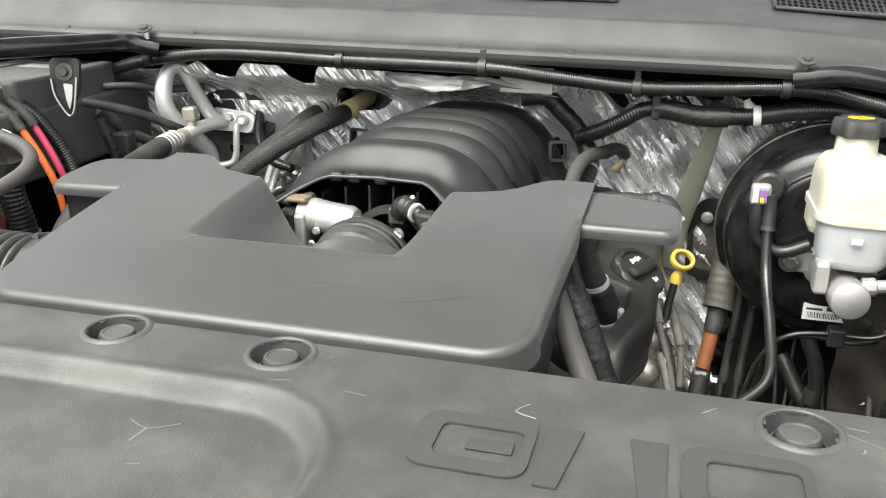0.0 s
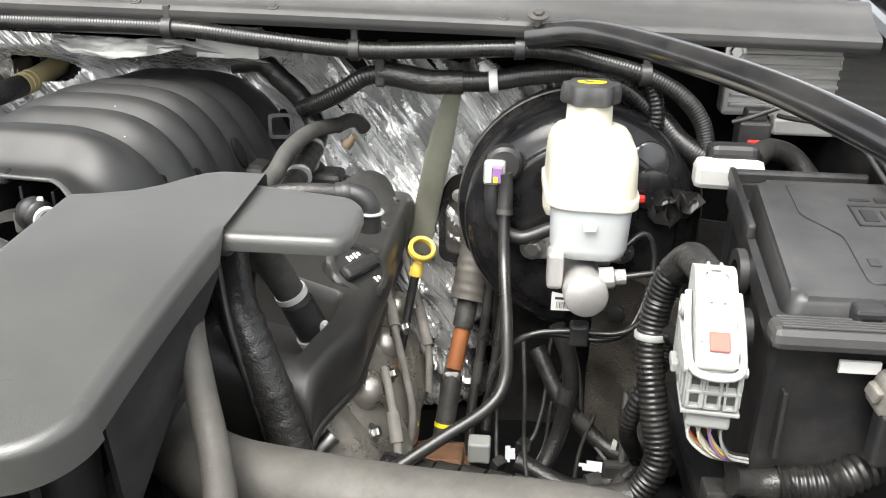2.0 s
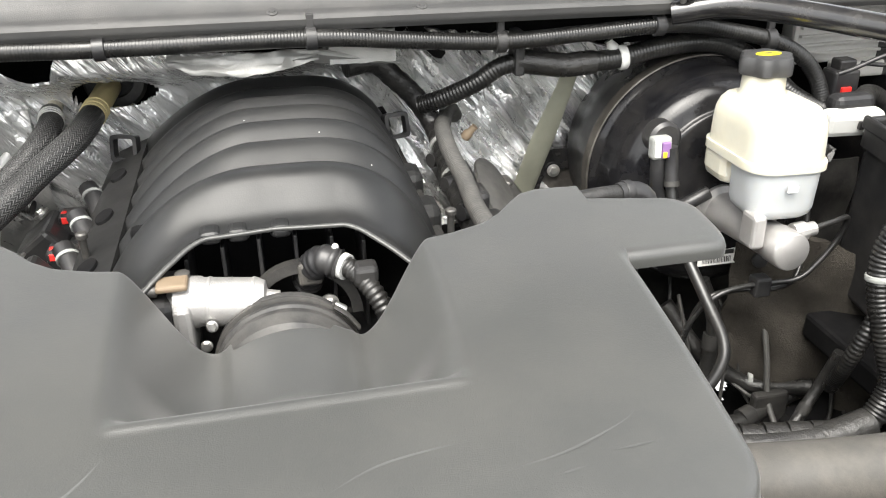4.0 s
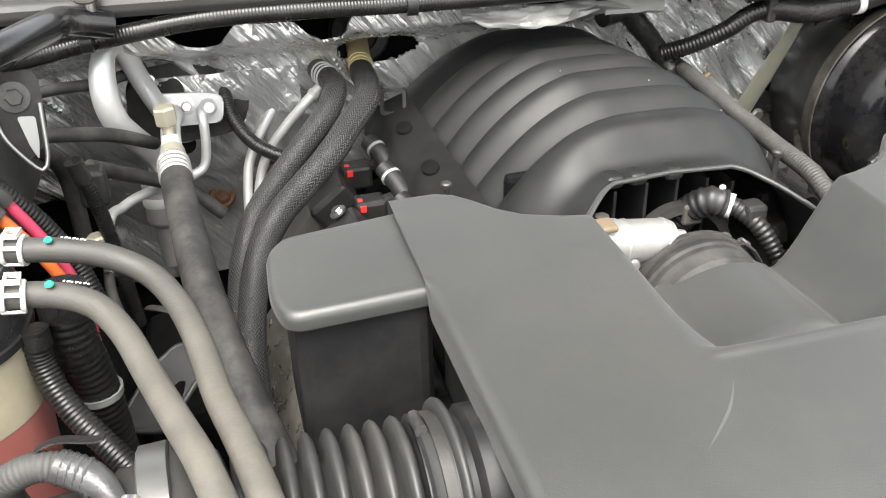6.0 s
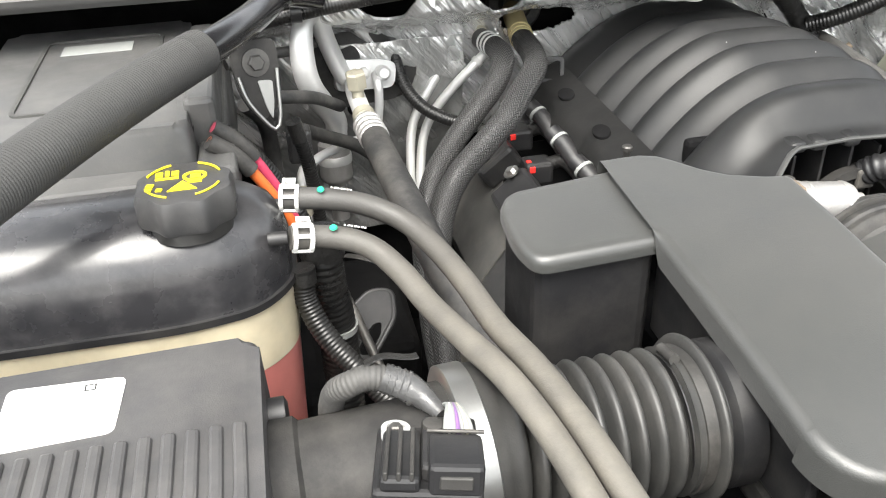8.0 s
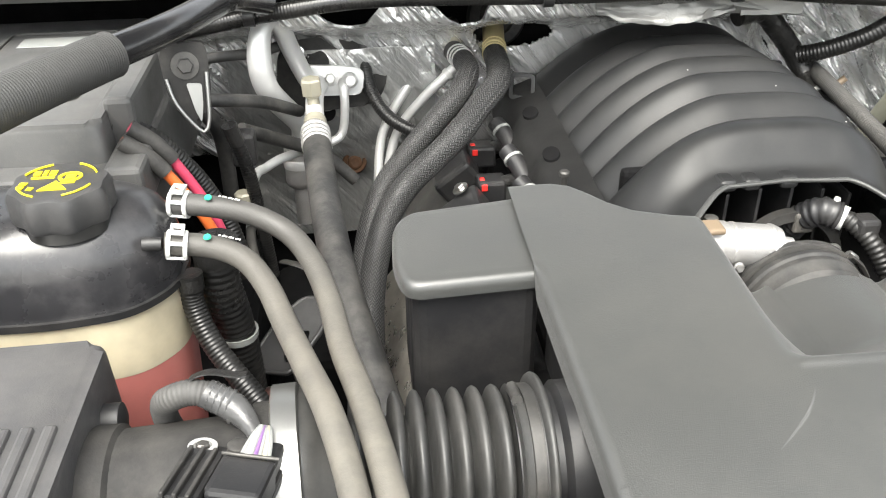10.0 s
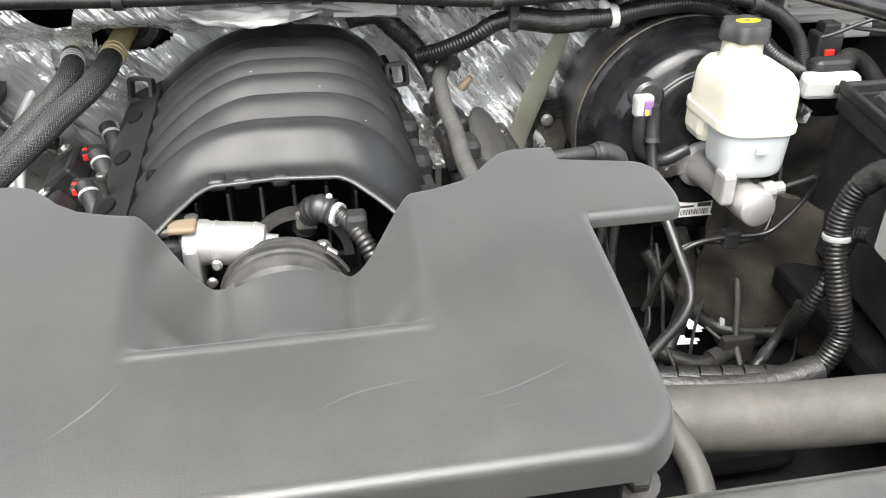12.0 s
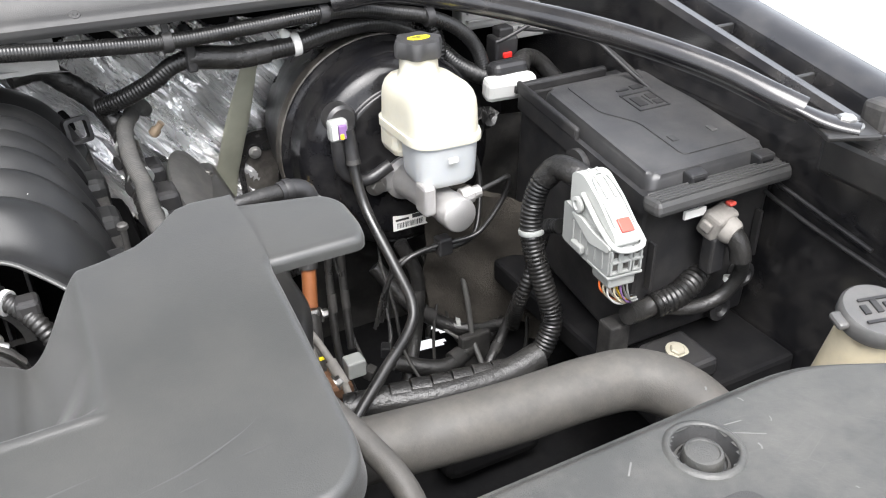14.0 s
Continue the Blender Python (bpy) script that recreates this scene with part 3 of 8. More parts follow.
def foil_keep(u, v):
    x, y, z = foil_place(u, v)
    return ((x + 0.172) / 0.050) ** 2 + ((z - 1.108) / 0.022) ** 2 > 1 + 0.25 * noise.noise((x * 40, z * 40, 1))


solo("foil_blanket", grid(310, 110, foil_place, thick=0.003, keep=foil_keep, sharp=60), FOIL, "crumpled silver foil heat blanket covering the firewall", "heat shield")
flap = grid(40, 12, lambda u, v: (-0.095 + 0.16 * u, 0.437 - 0.012 * math.sin(3.1 * u) - 0.01 * v + 0.004 * noise.noise((u * 7, v * 3, 1)),
                                  1.166 - (0.010 + 0.010 * math.sin(math.pi * u)) * v + 0.003 * noise.noise((u * 9, v * 4, 5))), thick=0.002)
solo("foil_flap", flap, WOVEN, "torn silver foil flap folded over the blanket's edge", "heat shield")
solo("foil_patch", grid(20, 10, lambda u, v: (0.078 + 0.075 * u, 0.440 - 0.003 * v, 1.182 - 0.036 * v + 0.002 * noise.noise((u * 5, v * 4, 9))), thick=0.002), WOVEN,
     "grey woven foil tab below the cowl", "heat shield")

solo("splash_sheet", grid(60, 30, lambda u, v: (0.44 + 0.40 * u, 0.535 - 0.03 * u + 0.012 * noise.noise((u * 7, v * 5, 2)), 0.60 + 0.34 * v), thick=0.004), BLACK_DUSTY,
     "dusty black splash sheet low behind the brake booster", "panel", kind="structure")

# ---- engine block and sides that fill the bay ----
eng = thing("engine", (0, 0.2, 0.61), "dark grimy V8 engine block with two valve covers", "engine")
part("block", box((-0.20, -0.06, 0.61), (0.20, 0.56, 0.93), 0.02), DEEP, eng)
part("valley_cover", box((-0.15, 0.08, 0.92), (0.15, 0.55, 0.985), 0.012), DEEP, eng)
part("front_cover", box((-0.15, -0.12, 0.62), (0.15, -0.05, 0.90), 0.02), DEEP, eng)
along_y = Matrix(((1, 0, 0, 0), (0, 0, -1, 0.54), (0, 1, 0, 0), (0, 0, 0, 1)))
low_cover = [(-0.205, 0.915), (-0.222, 0.955), (-0.252, 0.950), (-0.316, 0.876), (-0.312, 0.838), (-0.235, 0.815)][::-1]
cov = part("valve_cover", prism(round_poly(low_cover, 0.02), 0, 0.465, along_y, 0.008), LID, eng, "satin black valve cover")
part("cover_flank", grid(30, 8, lambda u, v: (-0.256 - 0.060 * v - 0.004 * math.sin(3.1 * v), 0.29 + 0.24 * u, 0.952 - 0.078 * v + 0.003 * noise.noise((u * 9, v * 3, 1))), thick=0.002), GREY_RUBBER, cov, "dusty brown-grey sloping flank")
# driver side: broad flat top with a well for the breather in its front end
def valve_z(x, y):
    """A top that leans outwards, rounded front and outer edges, and a well open towards the engine."""
    z = 0.955 - 0.30 * (x - 0.2945) + 0.003 * step01(0.30, 0.318, x)
    well = step01(0.296, 0.284, x) * step01(0.088, 0.104, y) * step01(0.212, 0.196, y)
    z -= 0.052 * well
    z -= 0.012 * step01(0.050, 0.10, 0.15 - y) + 0.004 * step01(0.12, 0.09, y)
    round_y = max(0.0, 0.085 - y) / 0.030
    round_x = max(0.0, x - 0.314) / 0.012
    return z - 0.030 * (1 - math.sqrt(max(0.0, 1 - min(1.0, round_y) ** 2))) - 0.014 * (1 - math.sqrt(max(0.0, 1 - min(1.0, round_x) ** 2)))


def valve_place(u, v):
    y = 0.055 + 0.485 * max(0.0, v - 0.12) / 0.88
    edge = 0.121 - 0.030 * step01(0.17, 0.05, y)
    t = min(1.0, u / 0.86)
    x = 0.205 + edge * t
    z = valve_z(0.205 + 0.121 * t, y) + (0.05 * (0.121 - edge) * t if v > 0.12 else 0.0)
    if u > 0.86:
        w = (u - 0.86) / 0.14
        z -= 0.055 * w
        x -= 0.010 * w * w
    if v < 0.12:
        w = (0.12 - v) / 0.12
        z -= 0.060 * w
        y += 0.012 * w * w
    return x, y, z


cov = part("valve_cover", grid(90, 170, valve_place, sharp=40), VALVE, eng, "satin black valve cover dusted brown at its rear")
part("lower_rim", tube([valve_place(1, 1 - k / 24) for k in range(24)] + [valve_place(1 - k / 8, 0) for k in range(1, 9)], 0.005, 10), VALVE, cov)
part("cylinder_head", box((0.19, 0.075, 0.74), (0.290, 0.54, 0.895), 0.02), DEEP, eng)
part("well_floor", box((0.236, 0.104, 0.880), (0.288, 0.198, 0.9115), 0.003), BOOT_DUST, cov, "sandy dust in the well")
for s_ in (1, -1):
    for k in range(4):
        part("cover_bolt", bolt((s_ * (0.31 if s_ < 0 else 0.336), 0.13 + 0.11 * k, 0.845), (s_ * 0.8, 0, 0.35), 0.006, 0.008), STEEL, eng)
for k in range(3):
    part("top_bolt", bolt((0.306, 0.32 + 0.09 * k, 0.952), (0.3, 0, 1), 0.0055, 0.006), GUNMETAL, cov)


# ---- intake cover over the engine ----
BACK = [(0.0, 0.046), (0.05, 0.046), (0.103, 0.049), (0.132, 0.055), (0.160, 0.065), (0.178, 0.079), (0.192, 0.096), (0.204, 0.108), (0.218, 0.113), (0.237, 0.113), (0.249, 0.112)]
BX, BY = [a for a, b in BACK], [b for a, b in BACK]
HALF, FRONT, EDGE = 0.246, -0.224, 0.009


def taper(y):
    """The cover narrows a little towards its front."""
    return 0.985 - 0.035 * step01(0.06, -0.26, y)


def cover_z(x, y):
    return 1.1025 + 0.075 * y - 0.26 * y * y if y < 0 else 1.1025 + 0.065 * y


def notch_z(x, y):
    """The scoop behind the ridge, with the rounded duct in its middle."""
    top, a = cover_z(x, y), abs(x)
    inside = step01(0.113, 0.056, a) ** 0.8
    back = 0.45 * step01(-0.109, -0.098, y) + 0.55 * step01(-0.106, -0.045, y)
    low = 1.035 - 0.004 * step01(-0.05, 0.05, y)
    floor = top + (low - top) * inside
    duct = 1.007 + 0.045 * math.sqrt(max(0.0, 1 - ((x - 0.003) / 0.055) ** 2)) if abs(x - 0.003) < 0.055 else 1.007
    hi, lo = max(floor, duct), min(floor, duct)
    floor = hi + 0.0065 * math.exp((lo - hi) / 0.0065)
    bead = 0.0016 * math.exp(-((y + 0.1125) / 0.0028) ** 2) * step01(0.112, 0.100, a)
    return top + (floor - top) * back + bead


def cover_main():
    nx, ny, r = 230, 110, 0.034
    drop = [(0.0, 0.0), (0.20, 0.02), (0.38, 0.08), (0.56, 0.17), (0.71, 0.29), (0.83, 0.44), (0.92, 0.62), (0.98, 0.80), (1.0, 1.0)]

    def col(x, ck=0.0, dk=0.0):
        """One column from front skirt to back skirt; ck and dk carry it out over the side edge and down."""
        a, side = abs(x), 1 if x > 0 else -1
        n = min(1.0, max(0.0, a - (HALF - r)) / r)
        fr = FRONT + r - r * math.sqrt(1 - n * n)
        bk = float(np.interp(a, BX, BY))
        zf, zb, e = cover_z(x, fr), notch_z(x, bk), EDGE * 0.6
        out = [(side * (a + EDGE * (1.3 * n if n < 1 else 1.0 + 0.3 * (ck == 0))), fr - 1.3 * EDGE * math.sqrt(1 - n * n), zf - EDGE * max(1.0, dk) - 0.016)]
        for c, d in drop[::-1]:
            c, d = max(c, ck), max(d, dk)
            out.append((side * (a + EDGE * c * n), fr - EDGE * c * math.sqrt(1 - n * n), zf - EDGE * d))
        for j in range(1, ny):
            y = fr + (bk - fr) * j / ny
            out.append((side * (a + EDGE * ck), y, notch_z(x, y) - EDGE * dk * (1 - step01(-0.010, 0.008, y))))
        for c, d in drop[::2] + [(1.0, 1.0 + 0.03 / e)]:
            out.append((side * (a + EDGE * ck), bk + e * c, zb - e * d))
        return out

    edge = drop[1:] + [(1.0, 2.6)]
    cols = [col(-HALF, c, d) for c, d in edge[::-1]]
    cols += [col(HALF * math.sin(math.pi * (i / nx - 0.5))) for i in range(nx + 1)]
    cols += [col(HALF, c, d) for c, d in edge]
    n = len(cols[0])
    verts = [(x * taper(y), y, z) for c in cols for x, y, z in c]
    faces = [(i * n + j, (i + 1) * n + j, (i + 1) * n + j + 1, i * n + j + 1) for i in range(len(cols) - 1) for j in range(n - 1)]
    return mesh_of("cover", verts, faces, sharp=50)


cover = thing("intake_cover", (0, -0.05, 1.06), "dull charcoal plastic intake cover with two side ears", "engine cover")
part("top_shell", cover_main(), COVER, cover)
for s in (1, -1):
    x0 = 0.226
    outline = [(x0, 0.004), (0.337, 0.008), (0.343, 0.030), (0.343, 0.075), (0.330, 0.092), (x0, 0.111)] if s > 0 else \
        [(x0, 0.001), (0.345, -0.003), (0.353, 0.030), (0.350, 0.080), (0.338, 0.098), (x0, 0.111)]
    poly = [(s * x, y) for x, y in round_poly(outline, 0.014)]
    if s < 0:
        poly = poly[::-1]
    me = dome(poly, [(0.0, -0.013), (0.0, -0.0065), (0.0012, -0.0030), (0.0032, -0.0009), (0.0060, 0.0), (0.012, 0.0002)], pose(0, 0, 1.1005, 3.6, 0.9 * s, 0))
    part("ear", me, COVER, cover)
    part("ear_rib", box((s * 0.238, 0.012, 1.075), (s * 0.252, 0.104, 1.0985), 0.004), COVER, cover)
# box under the passenger ear, and the skirts
part("resonator_box", box((-0.341, 0.010, 0.955), (-0.242, 0.102, 1.090), 0.012, seg=3), BLACK, cover, "dark closed box moulded under the ear")
part("side_skirt", box((-0.232, -0.195, 0.99), (-0.224, 0.03, 1.075), 0.003), BLACK, cover)
part("side_skirt", grid(10, 8, lambda u, v: (0.228 + 0.012 * u + 0.008 * v * (1 - u), -0.165 + 0.17 * u, 1.055 + 0.025 * u - v * (0.085 - 0.07 * u)), thick=0.004), BLACK, cover)
part("leg", prism(round_poly([(0.142, -0.190), (0.213, -0.195), (0.223, -0.150), (0.19, -0.15)], 0.012), 0.93, 1.06, draft=1.05), BLACK, cover)
part("front_skirt", box((-0.220, -0.212, 1.00), (0.212, -0.200, 1.062), 0.004), BLACK, cover)
part("under_tray", box((-0.23, -0.20, 0.95), (0.22, 0.00, 0.995), 0.015), BLACK_DUSTY, cover)
# inlet collar on the passenger flank
part("inlet_collar", lathe([(0.052, 0), (0.052, 0.018), (0.047, 0.022), (0.047, 0.05)], basis((-0.235, -0.105, 1.018), (-1, 0, 0)), 40), BLACK, cover, "round black inlet collar")
# faint smears on the plastic
for pts in ([(-0.145, -0.178), (-0.115, -0.152), (-0.098, -0.128)], [(0.010, -0.180), (0.040, -0.166), (0.075, -0.160), (0.098, -0.158)],
            [(0.105, -0.182), (0.140, -0.176), (0.178, -0.162), (0.190, -0.154)], [(0.130, -0.190), (0.150, -0.187)], [(0.165, -0.180), (0.195, -0.178)]):
    part("smear", tube([(x, y, cover_z(x, y) - 0.0001) for x, y in pts], 0.0016, 6, flat=0.16, taper=lambda t: 0.15 + 0.85 * math.sin(math.pi * t)), SMEAR, cover, "faint pale scuff")

# ---- intake manifold ----
CREASE = [0.206, 0.260, 0.312, 0.366, 0.422, 0.482, 0.556]


def half_width(y, x=1.0):
    return (0.130 + (0.030 if x > 0 else 0.046) * step01(0.06, 0.22, y)) * (1 + 0.07 * step01(0.36, 0.56, y))


def crown_at(s, y):
    """The manifold's smooth back, without its runners; s runs from -1 to 1 across it. It is fuller on the driver side."""
    top = 1.091 + 0.0274 * step01(0.116, 0.178, y) + 0.0046 * step01(0.20, 0.32, y) - 0.0200 * step01(0.30, 0.56, y)
    a, q = min(1.0, abs(s)), step01(0.09, 0.24, y)
    return 0.985 + (top - 0.985) * (1 - a ** (3.4 + ((4.6 if s > 0 else 1.72) - 3.4) * q)) ** (0.80 + 0.045 * q)


def crown(x, y):
    return crown_at(x / half_width(y, x), y)


LIP = [(0.0, 0.128, 1.0945), (0.057, 0.124, 1.0935), (0.068, 0.118, 1.0910), (0.091, 0.097, 1.080), (0.112, 0.078, 1.066), (0.125, 0.065, 1.045), (0.130, 0.062, 1.0), (0.2, 0.062, 0.985)]


def lip_y(x):
    return float(np.interp(abs(x), [a for a, b, c in LIP], [b for a, b, c in LIP]))


def lip_z(x):
    return float(np.interp(abs(x), [a for a, b, c in LIP], [c for a, b, c in LIP]))


def crease_y(k, x):
    return CREASE[k] - 0.35 * x * x + 0.02 * x


def manifold_top():
    """Runner by runner: each swells up behind its crease and falls gently to the next."""
    nu, rows = 120, []
    lines = [lip_y] + [lambda x, k=k: crease_y(k, x) for k in range(len(CREASE))]
    for k in range(len(lines) - 1):
        steps = [r / 24 for r in range(24)] if k == 0 else [0.06 * r for r in range(12)] + [0.72, 0.78, 0.83, 0.87, 0.91, 0.94, 0.965, 0.985, 0.995]
        for t in steps + ([1.0] if k == len(lines) - 2 else []):
            if k == 0:
                swell = 0.007 * step01(0.2, 0.7, t) - 0.020 * (1 - math.sqrt(max(0.0, 1 - (max(0.0, t - 0.74) / 0.26) ** 2)))
            elif t < 0.66:
                swell = -0.013 + 0.0215 * (0.6 * step01(0.0, 0.66, t) + 0.4 * math.sin(0.5 * math.pi * t / 0.66))
            else:
                swell = -0.013 + 0.0215 * math.sqrt(max(0.0, 1 - ((t - 0.66) / 0.34) ** 2))
            row = []
            for i in range(nu + 1):
                s = math.sin((i / nu - 0.5) * math.pi)
                y = lines[k](s * 0.158) * (1 - t) + lines[k + 1](s * 0.158) * t
                x = s * half_width(y, s)
                y = lines[k](x) * (1 - t) + lines[k + 1](x) * t
                z = crown_at(s, y) + swell * (1 - 0.25 * abs(s) ** 6) if abs(s) < 0.9999 else 0.985
                if k == 0:
                    z += (lip_z(x) - crown_at(s, y)) * (1 - step01(0.0, 0.55, t))
                row.append((x - 0.014 * step01(0.09, 0.24, y) * (1 - abs(s)), y, z))
            rows.append(row)
    verts = [p for row in rows for p in row]
    w = nu + 1
    faces = [(j * w + i, j * w + i + 1, (j + 1) * w + i + 1, (j + 1) * w + i) for j in range(len(rows) - 1) for i in range(nu)]
    return mesh_of("runners", verts, faces, sharp=24)


man = thing("intake_manifold", (0, 0.3, 0.985), "ribbed black nylon intake manifold with arched runners", "manifold")
part("runner_shell", manifold_top(), MANIFOLD, man)
part("lip", tube([(x, lip_y(x) - 0.002, lip_z(x) - 0.0015) for x in [-0.127 + 0.254 * i / 32 for i in range(33)]], 0.0034, 10, flat=0.6), COVER, man, "thick moulded front lip")
for x in (-0.075, -0.045, -0.015, 0.015, 0.045, 0.072):
    part("fin", box((x - 0.0016, 0.138, 0.98), (x + 0.0016, 0.20, 1.080 - 2.2 * x * x), 0.0008), BLACK, man)
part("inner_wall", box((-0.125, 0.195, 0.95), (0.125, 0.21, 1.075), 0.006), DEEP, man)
for x in (-0.052, -0.030, 0.004):
    part("lip_tab", box((x - 0.009, 0.124, 1.084), (x + 0.009, 0.145, 1.0960), 0.0055, seg=3), MANIFOLD, man)
for s in (1, -1):
    part("flange", box((s * 0.128, 0.14, 0.99), (s * 0.168, 0.55, 1.012), 0.005), BLACK_DUSTY, man)
    oval = [(0.020 * math.cos(2 * math.pi * i / 20), 0.0075 * math.sin(2 * math.pi * i / 20)) for i in range(20)]
    if s > 0:
        for y, x in ((0.255, 0.1395), (0.376, 0.1405)):
            # solid black ovals on the shell paint the shade of openings
            part("foot_hole_shade", prism([(1.05 * b, 0.95 * a) for a, b in oval][::-1], -0.004, 0.0025, basis((x, y, 1.048), (0.87, -0.29, 0.41)), 0.0015), DEEP, man, "black plug painted as a shaded opening between runner feet")
        part("foot_hole_shade", prism([(0.9 * b, 0.75 * a) for a, b in oval][::-1], -0.004, 0.0025, basis((0.152, 0.545, 1.046), (0.87, -0.35, 0.35)), 0.0015), DEEP, man, "black plug painted as a shaded opening between runner feet")
        for y in (0.20, 0.30, 0.40):
            part("runner_foot", box((0.130, y - 0.028, 0.985), (0.170, y + 0.018, 1.032), 0.010), MANIFOLD, man)
    else:
        # a broad sloping foot with oval slots between the runners
        # flange colour has the shade beside the runners painted in
        part("side_flange", grid(14, 70, lambda u, v: (-0.140 - (0.046 + 0.008 * abs(math.sin(math.pi * (v * 0.40 + 0.03) / 0.114))) * u, 0.13 + 0.40 * v, 1.044 - 0.020 * u - 0.022 * max(0.0, u - 0.7) / 0.3), thick=0.005), FLANGE, man)
        for y in (0.200, 0.314, 0.430):
            # slots are black ovals laid on the flange, their shade painted
            part("foot_slot_shade", prism([(0.80 * a, 1.25 * b) for a, b in oval], -0.003, 0.0012, basis((-0.1665, y, 1.0412), (-0.35, 0, 1)), 0.0006), DEEP, man, "black oval painted as a shaded slot between runner feet")
    rect = round_poly([(-0.016, -0.016), (0.016, -0.016), (0.016, 0.016), (-0.016, 0.016)], 0.006)
    inner = [(0.72 * a, 0.72 * b) for a, b in rect]
    part("lifting_eye", ring_prism(rect, inner, -0.006, 0.006, basis((s * 0.158 - 0.006 * (s < 0), 0.495, 1.050), (s * 0.3, -1, 0.25))), BLACK, man, "square black plastic loop")
    at = (-0.172, 0.232) if s < 0 else (0.162, 0.201)
    part("stud", lathe([(0.0034, -0.06), (0.0034, 0.0), (0.0055, 0.001), (0.0055, 0.005), (0.004, 0.0065)], pose(at[0], at[1], 1.055), 14), GUNMETAL, man, "thin grey stud with a round head")
for x, y in ((0.05, 0.27), (0.09, 0.20), (-0.02, 0.33)):
    part("speck", lathe([(0.0007, 0), (0.0005, 0.0004)], pose(x, y, crown(x, y) + 0.003), 6), PAPER, man, "pale speck of dirt")

# ---- throttle body in front of it ----
thr = thing("throttle_body", (-0.03, 0.09, 1.02), "cast aluminium throttle body with its motor", "throttle body")
m = basis((-0.082, 0.098, 1.052), (0.99, -0.10, -0.08))
part("motor", lathe([(0.012, -0.006), (0.0205, 0), (0.0205, 0.018), (0.0195, 0.020), (0.0195, 0.062), (0.017, 0.068), (0.010, 0.070), (0.009, 0.080)], m, 32), CAST, thr)
part("motor_label", box((0.026, 0.006, 0.0193), (0.040, 0.018, 0.0200), 0.0002, m @ pose(0, 0, 0, 0, 0, 0) @ Matrix.Rotation(radians(-90), 4, "X") @ Matrix.Rotation(radians(90), 4, "Y")), INK, thr, "small unreadable stamp")
part("gear_case", box((-0.104, 0.074, 1.012), (-0.083, 0.120, 1.062), 0.006), BLACK, thr, "black gear case")
part("mount", box((-0.084, 0.072, 1.006), (-0.070, 0.118, 1.058), 0.004), CAST, thr)
part("plug", box((-0.094, 0.100, 1.058), (-0.072, 0.118, 1.071), 0.003), BLACK_DUSTY, thr, "dark plug")
for p in ((-0.062, 0.072, 1.024), (-0.056, 0.074, 1.040)):
    part("screw", bolt(p, (0, -1, 0.2), 0.0038, 0.005, 1.25), STEEL, thr)
part("bore", lathe([(0.058, 0), (0.058, 0.03), (0.05, 0.036), (0.046, 0.0361), (0.046, 0.0)], basis((0.0, 0.058, 0.996), (0, 1, 0.05)), 48), GUNMETAL, thr)
part("duct_cuff", lathe([(0.050, -0.010), (0.0545, -0.006), (0.0550, 0.004), (0.0560, 0.006), (0.0560, 0.009), (0.0548, 0.011), (0.0548, 0.014), (0.0566, 0.016), (0.0566, 0.020), (0.0550, 0.022), (0.0550, 0.028), (0.0570, 0.030), (0.0570, 0.034), (0.054, 0.036), (0.046, 0.0365)], basis((0.000, 0.046, 1.002), (0, 1, 0.05)), 64), RUBBER, thr, "dusty black ridged rubber duct cuff")
part("hose_clamp", lathe([(0.0556, 0), (0.0582, 0.001), (0.0582, 0.0045), (0.0556, 0.0055)], basis((0.000, 0.069, 1.003), (0, 1, 0.05)), 64), GUNMETAL, thr, "worn steel band clamp")
part("clamp_screw", lathe([(0.0035, 0), (0.0042, 0.001), (0.0042, 0.010), (0.003, 0.011)], basis((0.038, 0.070, 1.048), (0.8, 0, -0.6)), 12), STEEL, thr)
part("rear_arch", ring_prism([(0.050 * math.cos(math.pi * i / 24), 0.050 * math.sin(math.pi * i / 24)) for i in range(25)], [(0.041 * math.cos(math.pi * i / 24), 0.041 * math.sin(math.pi * i / 24)) for i in range(25)], 0, 0.012, basis((0.016, 0.130, 1.010), (0, -1, 0.1))), BLACK_DUSTY, thr, "dull arched gasket rim")
for k in range(2):
    part("motor_fin", lathe([(0.0197, 0.024 + 0.034 * k), (0.0202, 0.0248 + 0.034 * k), (0.0202, 0.0262 + 0.034 * k), (0.0197, 0.027 + 0.034 * k)], m, 32), CAST, thr)
part("motor_bracket", box((-0.094, 0.078, 1.070), (-0.070, 0.098, 1.0755), 0.002), TAN_PLATE, thr, "tan stained bracket")
part("bracket_lug", lathe([(0.006, 0), (0.006, 0.007), (0.0045, 0.008)], pose(-0.075, 0.101, 1.068), 14), GUNMETAL, thr)
part("bracket_lug", lathe([(0.0045, 0), (0.0045, 0.010), (0.003, 0.011)], basis((-0.094, 0.088, 1.068), (-1, 0, 0)), 12), GUNMETAL, thr)
part("clamp_tail", tube([(0.038, 0.066, 1.049), (0.048, 0.064, 1.041), (0.056, 0.064, 1.029)], 0.005, 8, flat=0.4), GUNMETAL, thr)
part("rear_plate", box((0.014, 0.120, 1.040), (0.034, 0.126, 1.060), 0.003), DUSTY_RUBBER, thr, "tan stained plate")
for a in (50, 130):
    part("screw", bolt((0.056 * math.cos(radians(a)), 0.090, 0.996 + 0.056 * math.sin(radians(a))), (0, -1, 0.1), 0.005, 0.006), STEEL, thr)
pur = thing("purge_hose", (0.05, 0.10, 1.03), "black convoluted purge hose with white clip", "hose")
